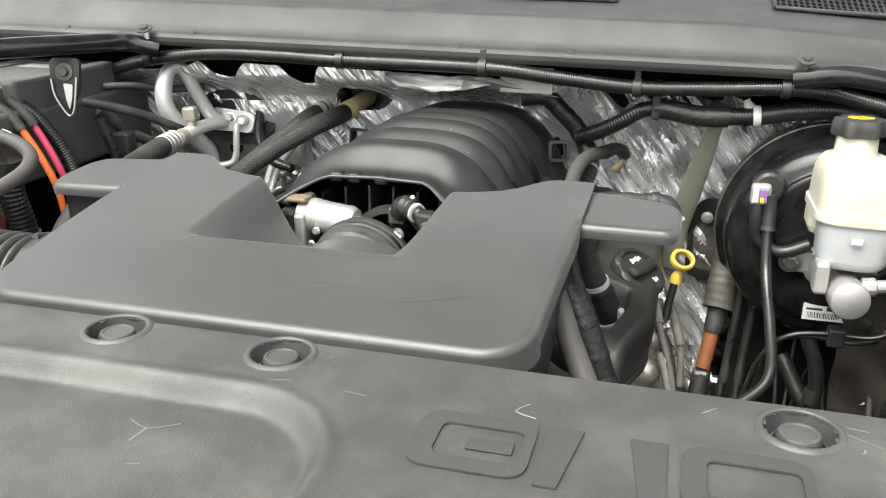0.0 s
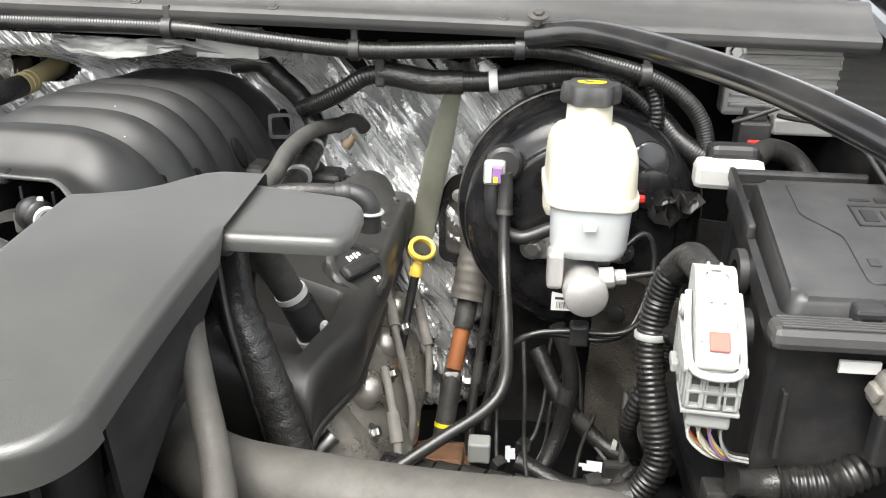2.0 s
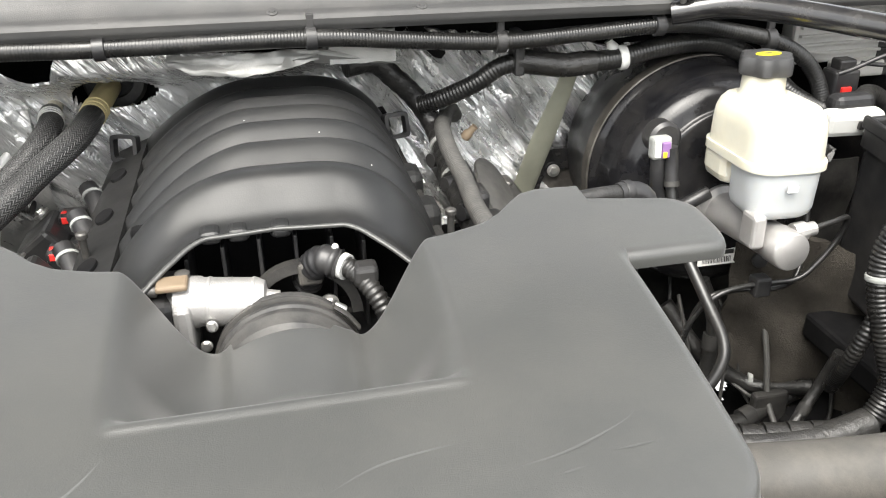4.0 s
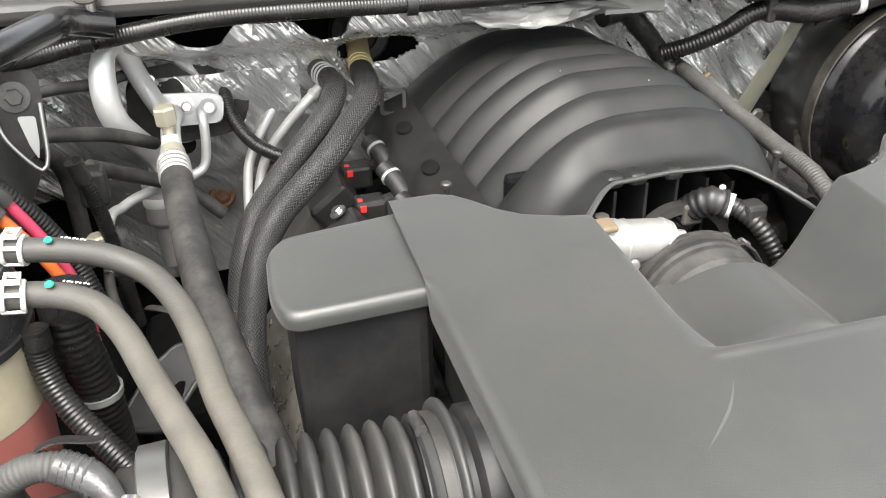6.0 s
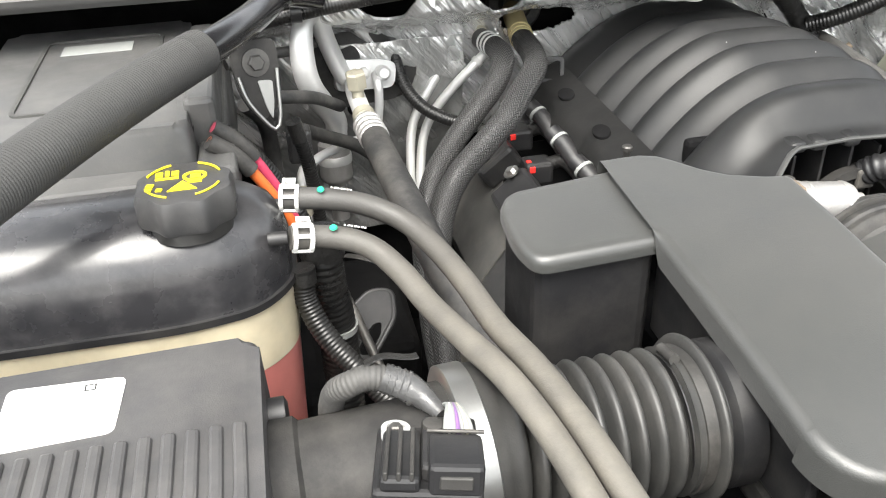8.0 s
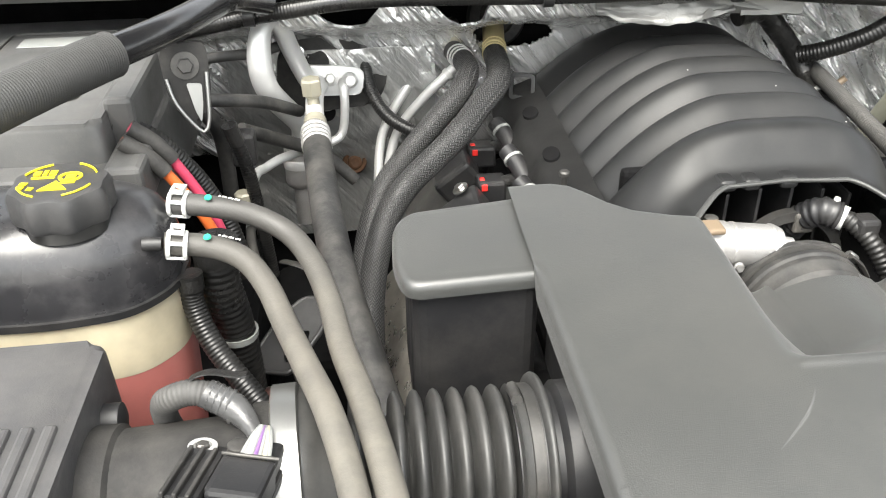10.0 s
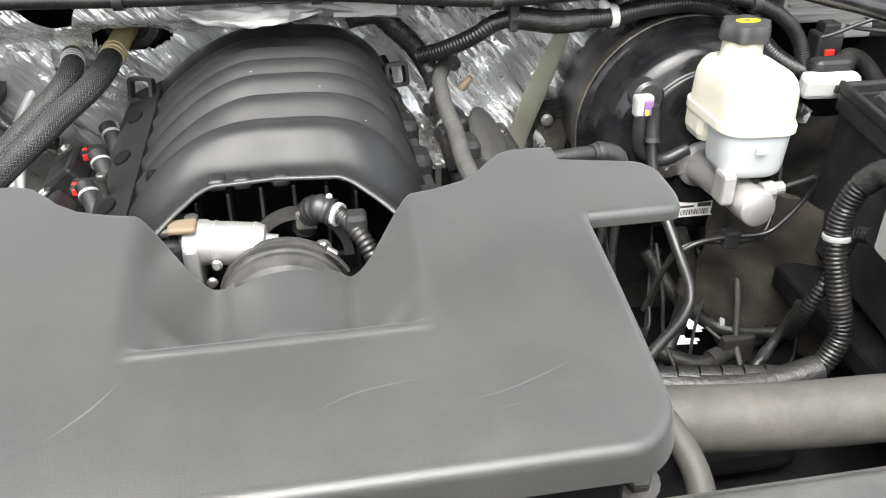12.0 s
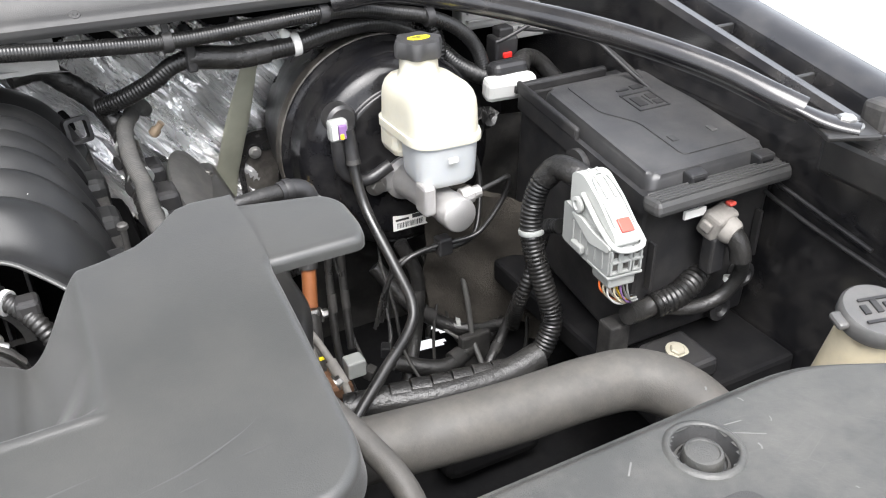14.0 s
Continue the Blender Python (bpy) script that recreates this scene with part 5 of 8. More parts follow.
for pts, r in (([(0.52, 0.35, 0.86), (0.54, 0.34, 0.80), (0.53, 0.33, 0.72), (0.50, 0.30, 0.66)], 0.010), ([(0.50, 0.40, 0.80), (0.54, 0.36, 0.74), (0.60, 0.33, 0.70), (0.66, 0.28, 0.72)], 0.011),
               ([(0.44, 0.42, 0.90), (0.43, 0.40, 0.80), (0.42, 0.36, 0.70), (0.43, 0.32, 0.63)], 0.006), ([(0.46, 0.42, 0.90), (0.45, 0.40, 0.80), (0.44, 0.36, 0.70)], 0.006),
               ([(0.55, 0.18, 0.72), (0.58, 0.20, 0.74), (0.61, 0.21, 0.78), (0.62, 0.20, 0.83)], 0.007), ([(0.48, 0.30, 0.70), (0.55, 0.28, 0.68), (0.62, 0.30, 0.69), (0.70, 0.30, 0.72)], 0.012),
               ([(0.595, 0.425, 0.62), (0.600, 0.435, 0.625), (0.612, 0.450, 0.632), (0.625, 0.47, 0.63)], 0.004)):
    lo = thing("loom_branch", pts[-1], "dusty black taped wiring branch deep in the bay", "conduit", "wiring branches")
    part("run", tube(pts, r, 10), TAPE, lo)
    part("wrap", tube([Vector(pts[1]).lerp(Vector(pts[2]), 0.2), Vector(pts[1]).lerp(Vector(pts[2]), 0.45)], r * 1.12, 10), BLACK_DUSTY, lo)
random.seed(21)
for k in range(14):
    x, y, z = 0.46 + 0.022 * k + random.uniform(-0.01, 0.01), random.uniform(0.28, 0.44), random.uniform(0.64, 0.74)
    d = random.uniform(-0.05, 0.05)
    wr = thing("thin_lead", (x, y, z - 0.03), "thin dusty wire lead deep in the bay", "wire", "deep bay wires")
    part("wire", tube([(x + d, y + 0.05, z + 0.12), (x + 0.3 * d, y + 0.02, z + 0.06), (x, y, z), (x - d, y - 0.04, z - 0.03), (x - 2.2 * d, y - 0.05, z - 0.04)], random.choice((0.0025, 0.003, 0.004)), 8), random.choice((BLACK_DUSTY, RUBBER, GREY_RUBBER)), wr)
    part("plug", box((-0.009, -0.007, -0.008), (0.009, 0.007, 0.010), 0.002, pose(x - 2.2 * d, y - 0.05, z - 0.042, random.uniform(-30, 30), 0, random.uniform(0, 90))), random.choice((BLACK, BLACK_DUSTY, BLACK, GUNMETAL)), wr)
solo("loom_tie", lathe([(0.0125, -0.003), (0.013, 0.003)], basis((0.60, 0.335, 0.705), (1, -0.3, -0.1)), 16), GREY_PLUG, "loose grey cable tie", "cable tie")
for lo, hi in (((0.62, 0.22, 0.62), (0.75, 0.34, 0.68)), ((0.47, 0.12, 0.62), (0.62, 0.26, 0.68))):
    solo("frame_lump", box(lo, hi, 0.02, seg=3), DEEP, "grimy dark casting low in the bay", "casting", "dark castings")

# ---- engine flank under the driver ear ----
fil = thing("oil_filler", (0.285, 0.29, 0.92), "black oil filler cap with white print", "cap")
mo = basis((0.2955, 0.260, 0.953), (0.52, -0.28, 0.80))
part("neck", lathe([(0.026, -0.045), (0.026, 0.002)], mo, 32), BLACK, fil)
part("cap", lathe([(0.034, -0.004), (0.0365, 0.0), (0.0365, 0.010), (0.034, 0.013), (0.0285, 0.0135), (0.027, 0.0095), (0.0, 0.0090)], mo, 64, wave=lambda w, j: 1 + (0.03 * math.cos(8 * w) if j in (1, 2) else 0)), BLACK, fil)
part("grip", box((-0.027, -0.008, 0.008), (0.027, 0.008, 0.020), 0.005, mo), BLACK, fil)
for bx, by, n in ((-0.002, 0.0155, 4), (-0.002, -0.0190, 4)):
    for k in range(n):
        part("print_bar", box((bx + 0.0056 * k, by - 0.0035 + 0.0012 * (k % 2), 0.0088), (bx + 0.0056 * k + 0.0036, by + 0.0035 - 0.001 * (k % 2), 0.0098), 0.0002, mo), PAPER, fil, "small white unreadable print")
pcv = thing("breather_hose", (0.26, 0.15, 0.93), "black breather hose with white locking rings", "hose")
part("hose", tube([(0.228, 0.130, 1.060), (0.240, 0.142, 1.020), (0.256, 0.156, 0.976), (0.262, 0.158, 0.965)], 0.0142, 18), RUBBER, pcv)
part("ring", tube([(0.2545, 0.1545, 0.981), (0.2565, 0.1562, 0.9755)], 0.0158, 20), WHITE, pcv, "white ring")
part("socket", tube([(0.260, 0.158, 0.968), (0.274, 0.164, 0.932)], 0.0162, 18), BLACK, pcv)
part("latch", box((0.282, 0.150, 0.934), (0.290, 0.162, 0.950), 0.004), WHITE, pcv, "white latch")
part("lower_ring", tube([(0.2725, 0.1630, 0.934), (0.276, 0.165, 0.926)], 0.0175, 20), ALU, pcv)
hh = thing("heater_hose", (0.32, 0.05, 0.82), "thick black taped heater hose beside the valve cover", "hose")
part("hose", tube([(0.212, 0.110, 1.055), (0.230, 0.072, 1.012), (0.248, 0.053, 0.980), (0.264, 0.043, 0.945), (0.279, 0.034, 0.905), (0.295, 0.020, 0.86), (0.31, 0.010, 0.82)], 0.0180, 18), TAPE, hh)
for p in ((0.241, 0.060, 0.993), (0.247, 0.054, 0.982), (0.252, 0.050, 0.972), (0.266, 0.042, 0.940), (0.2755, 0.0365, 0.915), (0.289, 0.026, 0.878)):
    part("band", lathe([(0.0183, -0.005), (0.0190, 0.0), (0.0183, 0.005)], basis(p, (0.36, -0.26, -0.90)), 18), TAPE, hh, "shiny band of tape")
solo("thin_wire", tube([(0.222, 0.06, 1.05), (0.236, 0.04, 1.00), (0.255, 0.03, 0.94), (0.28, 0.02, 0.86)], 0.0035, 8), BLACK, "thin black wire beside the hose", "wire")
vh = thing("vent_hose", (0.26, -0.24, 0.90), "dusty grey vent hose curving under the cover", "hose")
part("hose", tube([(0.215, 0.010, 1.03), (0.228, -0.020, 1.040), (0.240, -0.048, 1.034), (0.256, -0.078, 1.012), (0.276, -0.115, 0.990), (0.290, -0.150, 0.972), (0.291, -0.18, 0.955), (0.280, -0.21, 0.93), (0.26, -0.24, 0.90)], 0.0108, 14), DUSTY_RUBBER, vh)
part("clamp", lathe([(0.0110, -0.004), (0.0119, -0.003), (0.0119, 0.003), (0.0110, 0.004)], basis((0.222, -0.008, 1.0365), (0.35, -0.85, 0.3)), 20), GUNMETAL, vh, "dull spring clamp")
uh = thing("upper_radiator_hose", (0.4, -0.1, 0.90), "thick dusty grey upper radiator hose", "hose")
part("hose", tube([(0.150, 0.060, 0.965), (0.168, 0.028, 0.962), (0.192, -0.008, 0.952), (0.222, -0.042, 0.942), (0.265, -0.070, 0.941), (0.34, -0.088, 0.944), (0.42, -0.100, 0.946), (0.50, -0.109, 0.950), (0.545, -0.122, 0.950), (0.580, -0.150, 0.935), (0.600, -0.195, 0.905), (0.605, -0.25, 0.87)], 0.0285, 28, step=0.01), DUSTY_RUBBER, uh)
part("clamp", lathe([(0.031, 0), (0.032, 0.002), (0.032, 0.010), (0.031, 0.012)], basis((0.172, 0.022, 0.961), (0.55, -0.80, -0.15)), 28), STEEL, uh, "steel spring clamp")
for k in range(3):
    solo("fan_shroud", tube([(0.12, -0.20, 0.955 - 0.012 * k), (0.17, -0.165 - 0.006 * k, 0.97 - 0.012 * k), (0.22, -0.175 - 0.006 * k, 0.965 - 0.012 * k), (0.26, -0.215, 0.95 - 0.012 * k)], 0.009, 10), BLACK, "curved black fan shroud rim", "shroud", "shroud rims")
solo("pulley_bolt", bolt((0.235, -0.18, 0.985), (0, -0.3, 1), 0.011, 0.010), GUNMETAL, "dull bolt under the cover", "bolt")
for lo, hi, m in (((0.33, -0.20, 0.86), (0.38, -0.17, 0.90), STEEL), ((0.385, -0.21, 0.88), (0.42, -0.18, 0.905), ALU), ((0.30, -0.22, 0.84), (0.33, -0.18, 0.89), BLACK), ((0.36, -0.23, 0.84), (0.45, -0.19, 0.875), BLACK),
                  ((0.25, -0.22, 0.86), (0.29, -0.18, 0.92), RUST)):
    solo("bracket", box(lo, hi, 0.006, pose(0, 0, 0, 0, 0, 0)), m, "small machined bracket below the radiator hose", "bracket", "brackets below the hose")

# exhaust shields and spark plug leads
sh = thing("exhaust_shield", (0.31, 0.25, 0.72), "bright scaled steel exhaust heat shield", "heat shield")
for k, (y, z) in enumerate(((0.135, 0.836), (0.225, 0.838), (0.315, 0.836), (0.405, 0.832))):
    part("panel", grid(20, 18, lambda u, v, y=y, z=z: (0.296 + 0.064 * math.sin(1.9 * v) - 0.016 * (2 * u - 1) ** 2 + 0.004 * noise.noise((u * 4, v * 4, y * 20)), y - 0.046 + 0.092 * u, z + 0.030 - 0.150 * v - 0.010 * (2 * u - 1) ** 2 + 0.004 * noise.noise((u * 5, v * 5, y * 9))), thick=0.002), HOT_STEEL, sh)
for y, z in ((0.205, 0.858), (0.318, 0.850), (0.425, 0.846)):
    part("plug_cup", lathe([(0.019, -0.024), (0.021, -0.012), (0.019, 0.0), (0.012, 0.008), (0.0, 0.010)], basis((0.324, y, z - 0.006), (0.75, -0.15, 0.65)), 24), HOT_STEEL, sh, "domed steel cup round a plug")
for pts in ([(0.300, 0.400, 0.905), (0.316, 0.360, 0.890), (0.330, 0.318, 0.862), (0.348, 0.288, 0.815), (0.358, 0.268, 0.770), (0.352, 0.255, 0.71)],
            [(0.334, 0.215, 0.868), (0.344, 0.190, 0.850), (0.356, 0.158, 0.815), (0.360, 0.135, 0.770), (0.352, 0.12, 0.72)],
            [(0.318, 0.470, 0.900), (0.340, 0.428, 0.862), (0.362, 0.392, 0.800), (0.366, 0.370, 0.745)]):
    ld = thing("spark_plug_lead", pts[-1], "pale grey spark plug lead over a heat shield", "lead", "spark plug leads")
    part("lead", tube(pts, 0.0046, 10), PLUG_DUST, ld)
    a, b = Vector(pts[1]), Vector(pts[2])
    part("boot", tube([a.lerp(b, 0.35), a.lerp(b, 0.65), b], 0.0072, 12), PLUG_DUST, ld, "grey rubber boot")
solo("plug_tip", tube([(0.286, 0.085, 0.845), (0.305, 0.098, 0.862)], 0.0085, 12), STEEL, "bright sensor body by the block", "sensor")

# ---- fuse box ----
mf = Matrix.Translation((0.655, 0.020, 1.034)) @ pose(0, 0, 0, 2.8, 0, 0) @ Matrix(((0.93, 0.11, 0, 0), (0, 1.13, 0, 0), (0, 0, 1, 0), (0, 0, 0, 1)))
fb = thing("fuse_box", (0.78, 0.17, 0.80), "black plastic fuse box with latched lid and ribbed ledge", "fuse box")
part("body", box((0.004, 0.004, -0.20), (0.205, 0.262, -0.006), 0.006, mf), BLACK, fb)
rim_o = round_poly([(0.0, 0.0), (0.210, 0.0), (0.210, 0.268), (0.0, 0.268)], 0.010)
rim_i = round_poly([(0.008, 0.010), (0.202, 0.010), (0.202, 0.252), (0.008, 0.252)], 0.010)
part("rim", ring_prism(rim_o, rim_i, -0.012, 0.010, mf), BLACK, fb)
lid = part("lid", prism(round_poly([(0.010, 0.004), (0.196, 0.004), (0.200, 0.236), (0.016, 0.236)], 0.012), -0.01, 0.026, mf, 0.008, 0.94), LID, fb, "slightly domed black lid")
part("raised_field", prism(round_poly([(0.080, 0.032), (0.184, 0.032), (0.184, 0.222), (0.050, 0.222), (0.050, 0.150), (0.080, 0.110)], 0.008), 0.0255, 0.0275, mf, 0.0008), LID, lid)
for lo, hi in (((0.100, 0.130), (0.150, 0.1325)), ((0.100, 0.170), (0.150, 0.1725)), ((0.100, 0.130), (0.1025, 0.1725)), ((0.1475, 0.130), (0.150, 0.1725)), ((0.108, 0.140), (0.122, 0.162)), ((0.128, 0.140), (0.130, 0.162)),
               ((0.134, 0.138), (0.146, 0.148)), ((0.134, 0.152), (0.146, 0.164)), ((0.105, 0.182), (0.125, 0.186)), ((0.130, 0.180), (0.148, 0.190))):
    part("moulded_mark", box((lo[0], lo[1], 0.0270), (hi[0], hi[1], 0.0288), 0.0005, mf), BLACK, lid, "raised unreadable symbol")
for x in (0.088, 0.150):
    part("moulded_mark", box((x, 0.058, 0.0270), (x + 0.010, 0.070, 0.0290), 0.001, mf), COWL, lid, "raised unreadable symbol")
    part("latch", tube([mf @ Vector((x - 0.012, 0.016, 0.018)), mf @ Vector((x + 0.012, 0.016, 0.018))], 0.002, 8), STEEL, lid, "wire latch")
for x in (0.060, 0.165):
    part("clip", box((x, -0.004, 0.006), (x + 0.026, 0.012, 0.0245), 0.003, mf), BLACK, lid, "black snap clip")
    # black block on the clip paints the slot's shade
    part("clip_slot", box((x + 0.005, -0.0046, 0.010), (x + 0.021, -0.0030, 0.019), 0.0008, mf), DEEP, lid)
part("rim_ridge", box((-0.001, 0.130, 0.008), (0.007, 0.268, 0.024), 0.003, mf), BLACK, fb)
part("rim_ridge", box((-0.001, 0.258, 0.008), (0.150, 0.268, 0.022), 0.003, mf), BLACK, fb)
ledge = part("front_ledge", box((-0.004, -0.026, -0.004), (0.200, 0.002, 0.014), 0.006, mf @ pose(0, 0, 0, -12)), COWL, fb, "grey ribbed grip ledge")
for k in range(5):
    part("ridge", box((0.002, -0.0235 + 0.005 * k, 0.013), (0.195, -0.0212 + 0.005 * k, 0.0152), 0.0006, mf @ pose(0, 0, 0, -12)), COWL, ledge)
part("hinge_ear", lathe([(0.022, -0.004), (0.022, 0.004), (0.012, 0.004), (0.012, -0.004)], basis((0.662, 0.150, 1.025), (-1, 0, 0)), 28), BLACK, fb)
part("hinge_ear", lathe([(0.018, -0.004), (0.018, 0.004), (0.010, 0.004)], basis((0.653, 0.080, 1.005), (-1, 0, 0)), 28), BLACK, fb)
part("tag", box((0.706, 0.0120, 1.008), (0.736, 0.0155, 1.018), 0.0006), PAPER, fb, "small white tag")
for k in range(0, 7, 3):
    part("rib", box((0.672 + 0.026 * k, 0.016, 0.925), (0.676 + 0.026 * k, 0.026, 0.985), 0.001), BLACK, fb)
part("tray", box((0.64, -0.06, 0.79), (0.845, 0.30, 0.825), 0.006), DEEP, fb)
part("lug", box((0.668, -0.045, 0.825), (0.735, 0.02, 0.850), 0.006), BLACK, fb)
part("lug_bolt", bolt((0.70, -0.012, 0.85), (0, -0.2, 1), 0.009, 0.006, 1.5), BRASS, fb, "dull brass bolt")
for p in ((0.79, 0.028, 0.86), (0.82, 0.028, 0.90)):
    part("boss", lathe([(0.016, 0), (0.016, 0.012), (0.010, 0.014), (0.006, 0.010)], basis(p, (0, -1, 0.1)), 20), BLACK, fb)

# connectors at its front
pl = thing("large_connector", (0.612, 0.04, 0.96), "large white and grey lever connector with wires", "connector")
m = Matrix.Translation((0.612, 0.0, 0.0))
part("lower_body", prism(round_poly([(-0.006, 0.966), (0.045, 0.962), (0.088, 0.965), (0.088, 1.020), (-0.006, 1.006)], 0.005), -0.025, 0.025, Matrix(((0, 0, 1, 0.612), (1, 0, 0, 0), (0, 1, 0, 0), (0, 0, 0, 1))), 0.003), GREY_PLUG, pl)
lev = part("lever_cover", prism(round_poly([(-0.008, 1.004), (-0.008, 1.018), (0.030, 1.048), (0.062, 1.066), (0.084, 1.060), (0.084, 1.016)], 0.008), -0.019, 0.019, Matrix(((0, 0, 1, 0.612), (1, 0, 0, 0), (0, 1, 0, 0), (0, 0, 0, 1))), 0.006), PALE_PLUG, pl, "white plastic lever cover")
part("lock", box((-0.009, -0.003, 0.0), (0.009, 0.014, 0.003), 0.001, Matrix.Translation((0.613, -0.002, 1.0235)) @ pose(0, 0, 0, 38)), PALE_RED, lev, "pale red lock slide")
part("lever_arm", tube([(0.589, 0.055, 1.045), (0.588, 0.015, 1.020), (0.594, -0.012, 1.006), (0.630, -0.012, 1.006), (0.636, 0.015, 1.020), (0.635, 0.055, 1.045)], 0.0035, 8), PALE_PLUG, pl)
for x in (-0.022, -0.009, 0.006, 0.021):
    part("rib", box((0.612 + x - 0.0015, -0.0095, 0.970), (0.612 + x + 0.0015, -0.005, 1.002), 0.0006), GREY_PLUG, pl)
part("rib", box((0.588, -0.0095, 0.984), (0.636, -0.005, 0.987), 0.0006), GREY_PLUG, pl)
part("outlet", box((0.592, -0.004, 0.946), (0.632, 0.030, 0.966), 0.003), GREY_PLUG, pl)
part("side_tab", box((0.580, 0.04, 0.970), (0.588, 0.062, 0.980), 0.002), GREY_PLUG, pl)
for sx in (0.5865, 0.6375):
    part("pivot", lathe([(0.010, -0.002), (0.010, 0.002), (0.006, 0.003), (0.004, 0.001)], basis((sx, 0.060, 1.028), (1 if sx > 0.6 else -1, 0, 0)), 20), PALE_PLUG, pl)
    part("side_arm", prism(round_poly([(0.050, 1.016), (0.070, 1.014), (0.030, 0.992), (-0.006, 1.000), (-0.008, 1.008), (0.026, 1.010)], 0.004), -0.002, 0.002, Matrix(((0, 0, 1, sx), (1, 0, 0, 0), (0, 1, 0, 0), (0, 0, 0, 1)))), PALE_PLUG, pl)
for zz in (0.9775, 0.9945):
    part("slot", box((0.592, -0.0068, zz - 0.0035), (0.632, -0.0055, zz + 0.0035), 0.0004), GUNMETAL, pl)
part("cover_groove", tube([(0.598, 0.002, 1.0265), (0.598, 0.028, 1.0475), (0.602, 0.056, 1.0640), (0.622, 0.056, 1.0640), (0.627, 0.028, 1.0475), (0.627, 0.002, 1.0265)], 0.0014, 6), GREY_PLUG, lev)
for x0_, x1_ in ((0.590, 0.602), (0.605, 0.619), (0.622, 0.634)):
    part("front_frame", ring_prism([(x0_, 0.969), (x1_, 0.969), (x1_, 1.003), (x0_, 1.003)], [(x0_ + 0.002, 0.971), (x1_ - 0.002, 0.971), (x1_ - 0.002, 1.001), (x0_ + 0.002, 1.001)], 0.0055, 0.0085, Matrix(((1, 0, 0, 0), (0, 0, -1, 0), (0, 1, 0, 0), (0, 0, 0, 1)))), GREY_PLUG, pl)
for k in range(5):
    part("side_rib", box((0.5852, 0.004 + 0.015 * k, 0.972), (0.5875, 0.0065 + 0.015 * k, 1.004), 0.0006), GREY_PLUG, pl)
part("foot_flange", box((0.586, -0.008, 0.9625), (0.638, 0.034, 0.9665), 0.001), GREY_PLUG, pl)
part("crown_ridge", tube([(0.606, 0.070, 1.0665), (0.606, 0.050, 1.0625), (0.606, 0.028, 1.0500)], 0.0018, 6), PALE_PLUG, lev)
part("crown_ridge", tube([(0.618, 0.070, 1.0665), (0.618, 0.050, 1.0625), (0.618, 0.028, 1.0500)], 0.0018, 6), PALE_PLUG, lev)
random.seed(2)
cols = [WHITE, CREAM, PURPLE, GREY_PLUG, CREAM, WHITE, YELLOW, GREY_PLUG, ORANGE_WIRE, CREAM, WHITE, BLACK]
for k, c in enumerate(cols):
    a, b = (k % 4) * 0.009 - 0.013, (k // 4) * 0.008
    part("wire", tube([(0.612 + a, 0.004 + b, 0.950), (0.612 + a * 1.1, 0.002 + b, 0.932), (0.628 + a * 0.7, 0.006 + 0.6 * b, 0.912), (0.655 + a * 0.3, 0.018 + 0.3 * b, 0.900 + 0.2 * b)], 0.0015, 6), c, pl, "thin coloured wire")
pl.rotation_euler, pl.scale, pl.location = (0, 0, radians(-5)), (0.82, 0.98, 0.87), (0.617, 0.038, 0.975)
hb = thing("fuse_box_harness", (0.70, 0.02, 0.88), "taped wiring harness into the fuse box", "harness")
part("tape", tube([(0.645, 0.016, 0.903), (0.668, 0.020, 0.898), (0.690, 0.020, 0.902)], 0.012, 14), TAPE, hb)
part("conduit", tube([(0.682, 0.018, 0.900), (0.715, 0.016, 0.906), (0.745, 0.022, 0.916), (0.775, 0.04, 0.918)], 0.0155, 16, rib=0.0062, depth=0.002), CONDUIT, hb)
part("branch", tube([(0.69, 0.020, 0.897), (0.73, 0.008, 0.888), (0.765, 0.000, 0.896), (0.782, -0.008, 0.925), (0.775, -0.014, 0.955), (0.763, -0.006, 0.985)], 0.0085, 12), TAPE, hb)
part("tie", lathe([(0.010, -0.003), (0.0105, 0.003)], basis((0.782, 0.0, 0.915), (0.3, 0.1, 1)), 14), WHITE, hb)
rc = thing("round_connector", (0.78, 0.03, 0.98), "dusty brown-grey sealed connector with red lock", "connector")
mrc = basis((0.772, 0.046, 0.985), (0.25, -0.9, -0.35))
part("body", box((-0.019, -0.017, 0.0), (0.019, 0.016, 0.026), 0.006, mrc, 3), PLUG_DUST, rc)
part("collar", lathe([(0.0150, 0.024), (0.0160, 0.027), (0.0150, 0.034), (0.0125, 0.038)], mrc, 24), PLUG_DUST, rc)
part("side_lug", box((-0.024, -0.006, 0.004), (-0.018, 0.006, 0.018), 0.002, mrc), PLUG_DUST, rc)
part("lock", box((0.785, 0.028, 0.997), (0.794, 0.038, 1.002), 0.002), PALE_RED, rc, "faded red lock")
part("boot", tube([(0.780, 0.022, 0.976), (0.788, 0.010, 0.958), (0.790, 0.006, 0.94)], 0.012, 14), TAPE, rc)
rc.location = Vector(rc.location) + Vector((-0.0236, -0.026, 0.017))
solo("fuse_holder", box((0.736, -0.006, 0.938), (0.758, 0.012, 0.984), 0.003), BLACK, "small black fuse holder hung on a wire", "fuse holder")
solo("relay_block", box((0.628, 0.02, 0.832), (0.656, 0.045, 0.885), 0.003), BLACK_DUSTY, "dusty black relay block beside the conduit", "relay")
wc = thing("white_connector", (0.69, 0.36, 1.05), "white and black sealed connector behind the fuse box", "connector")
part("shell", box((0.654, 0.336, 1.040), (0.728, 0.362, 1.072), 0.008, pose(0.694, 0.353, 1.05, 8, 0, -6) @ Matrix.Translation((-0.694, -0.353, -1.05))), WHITE, wc)
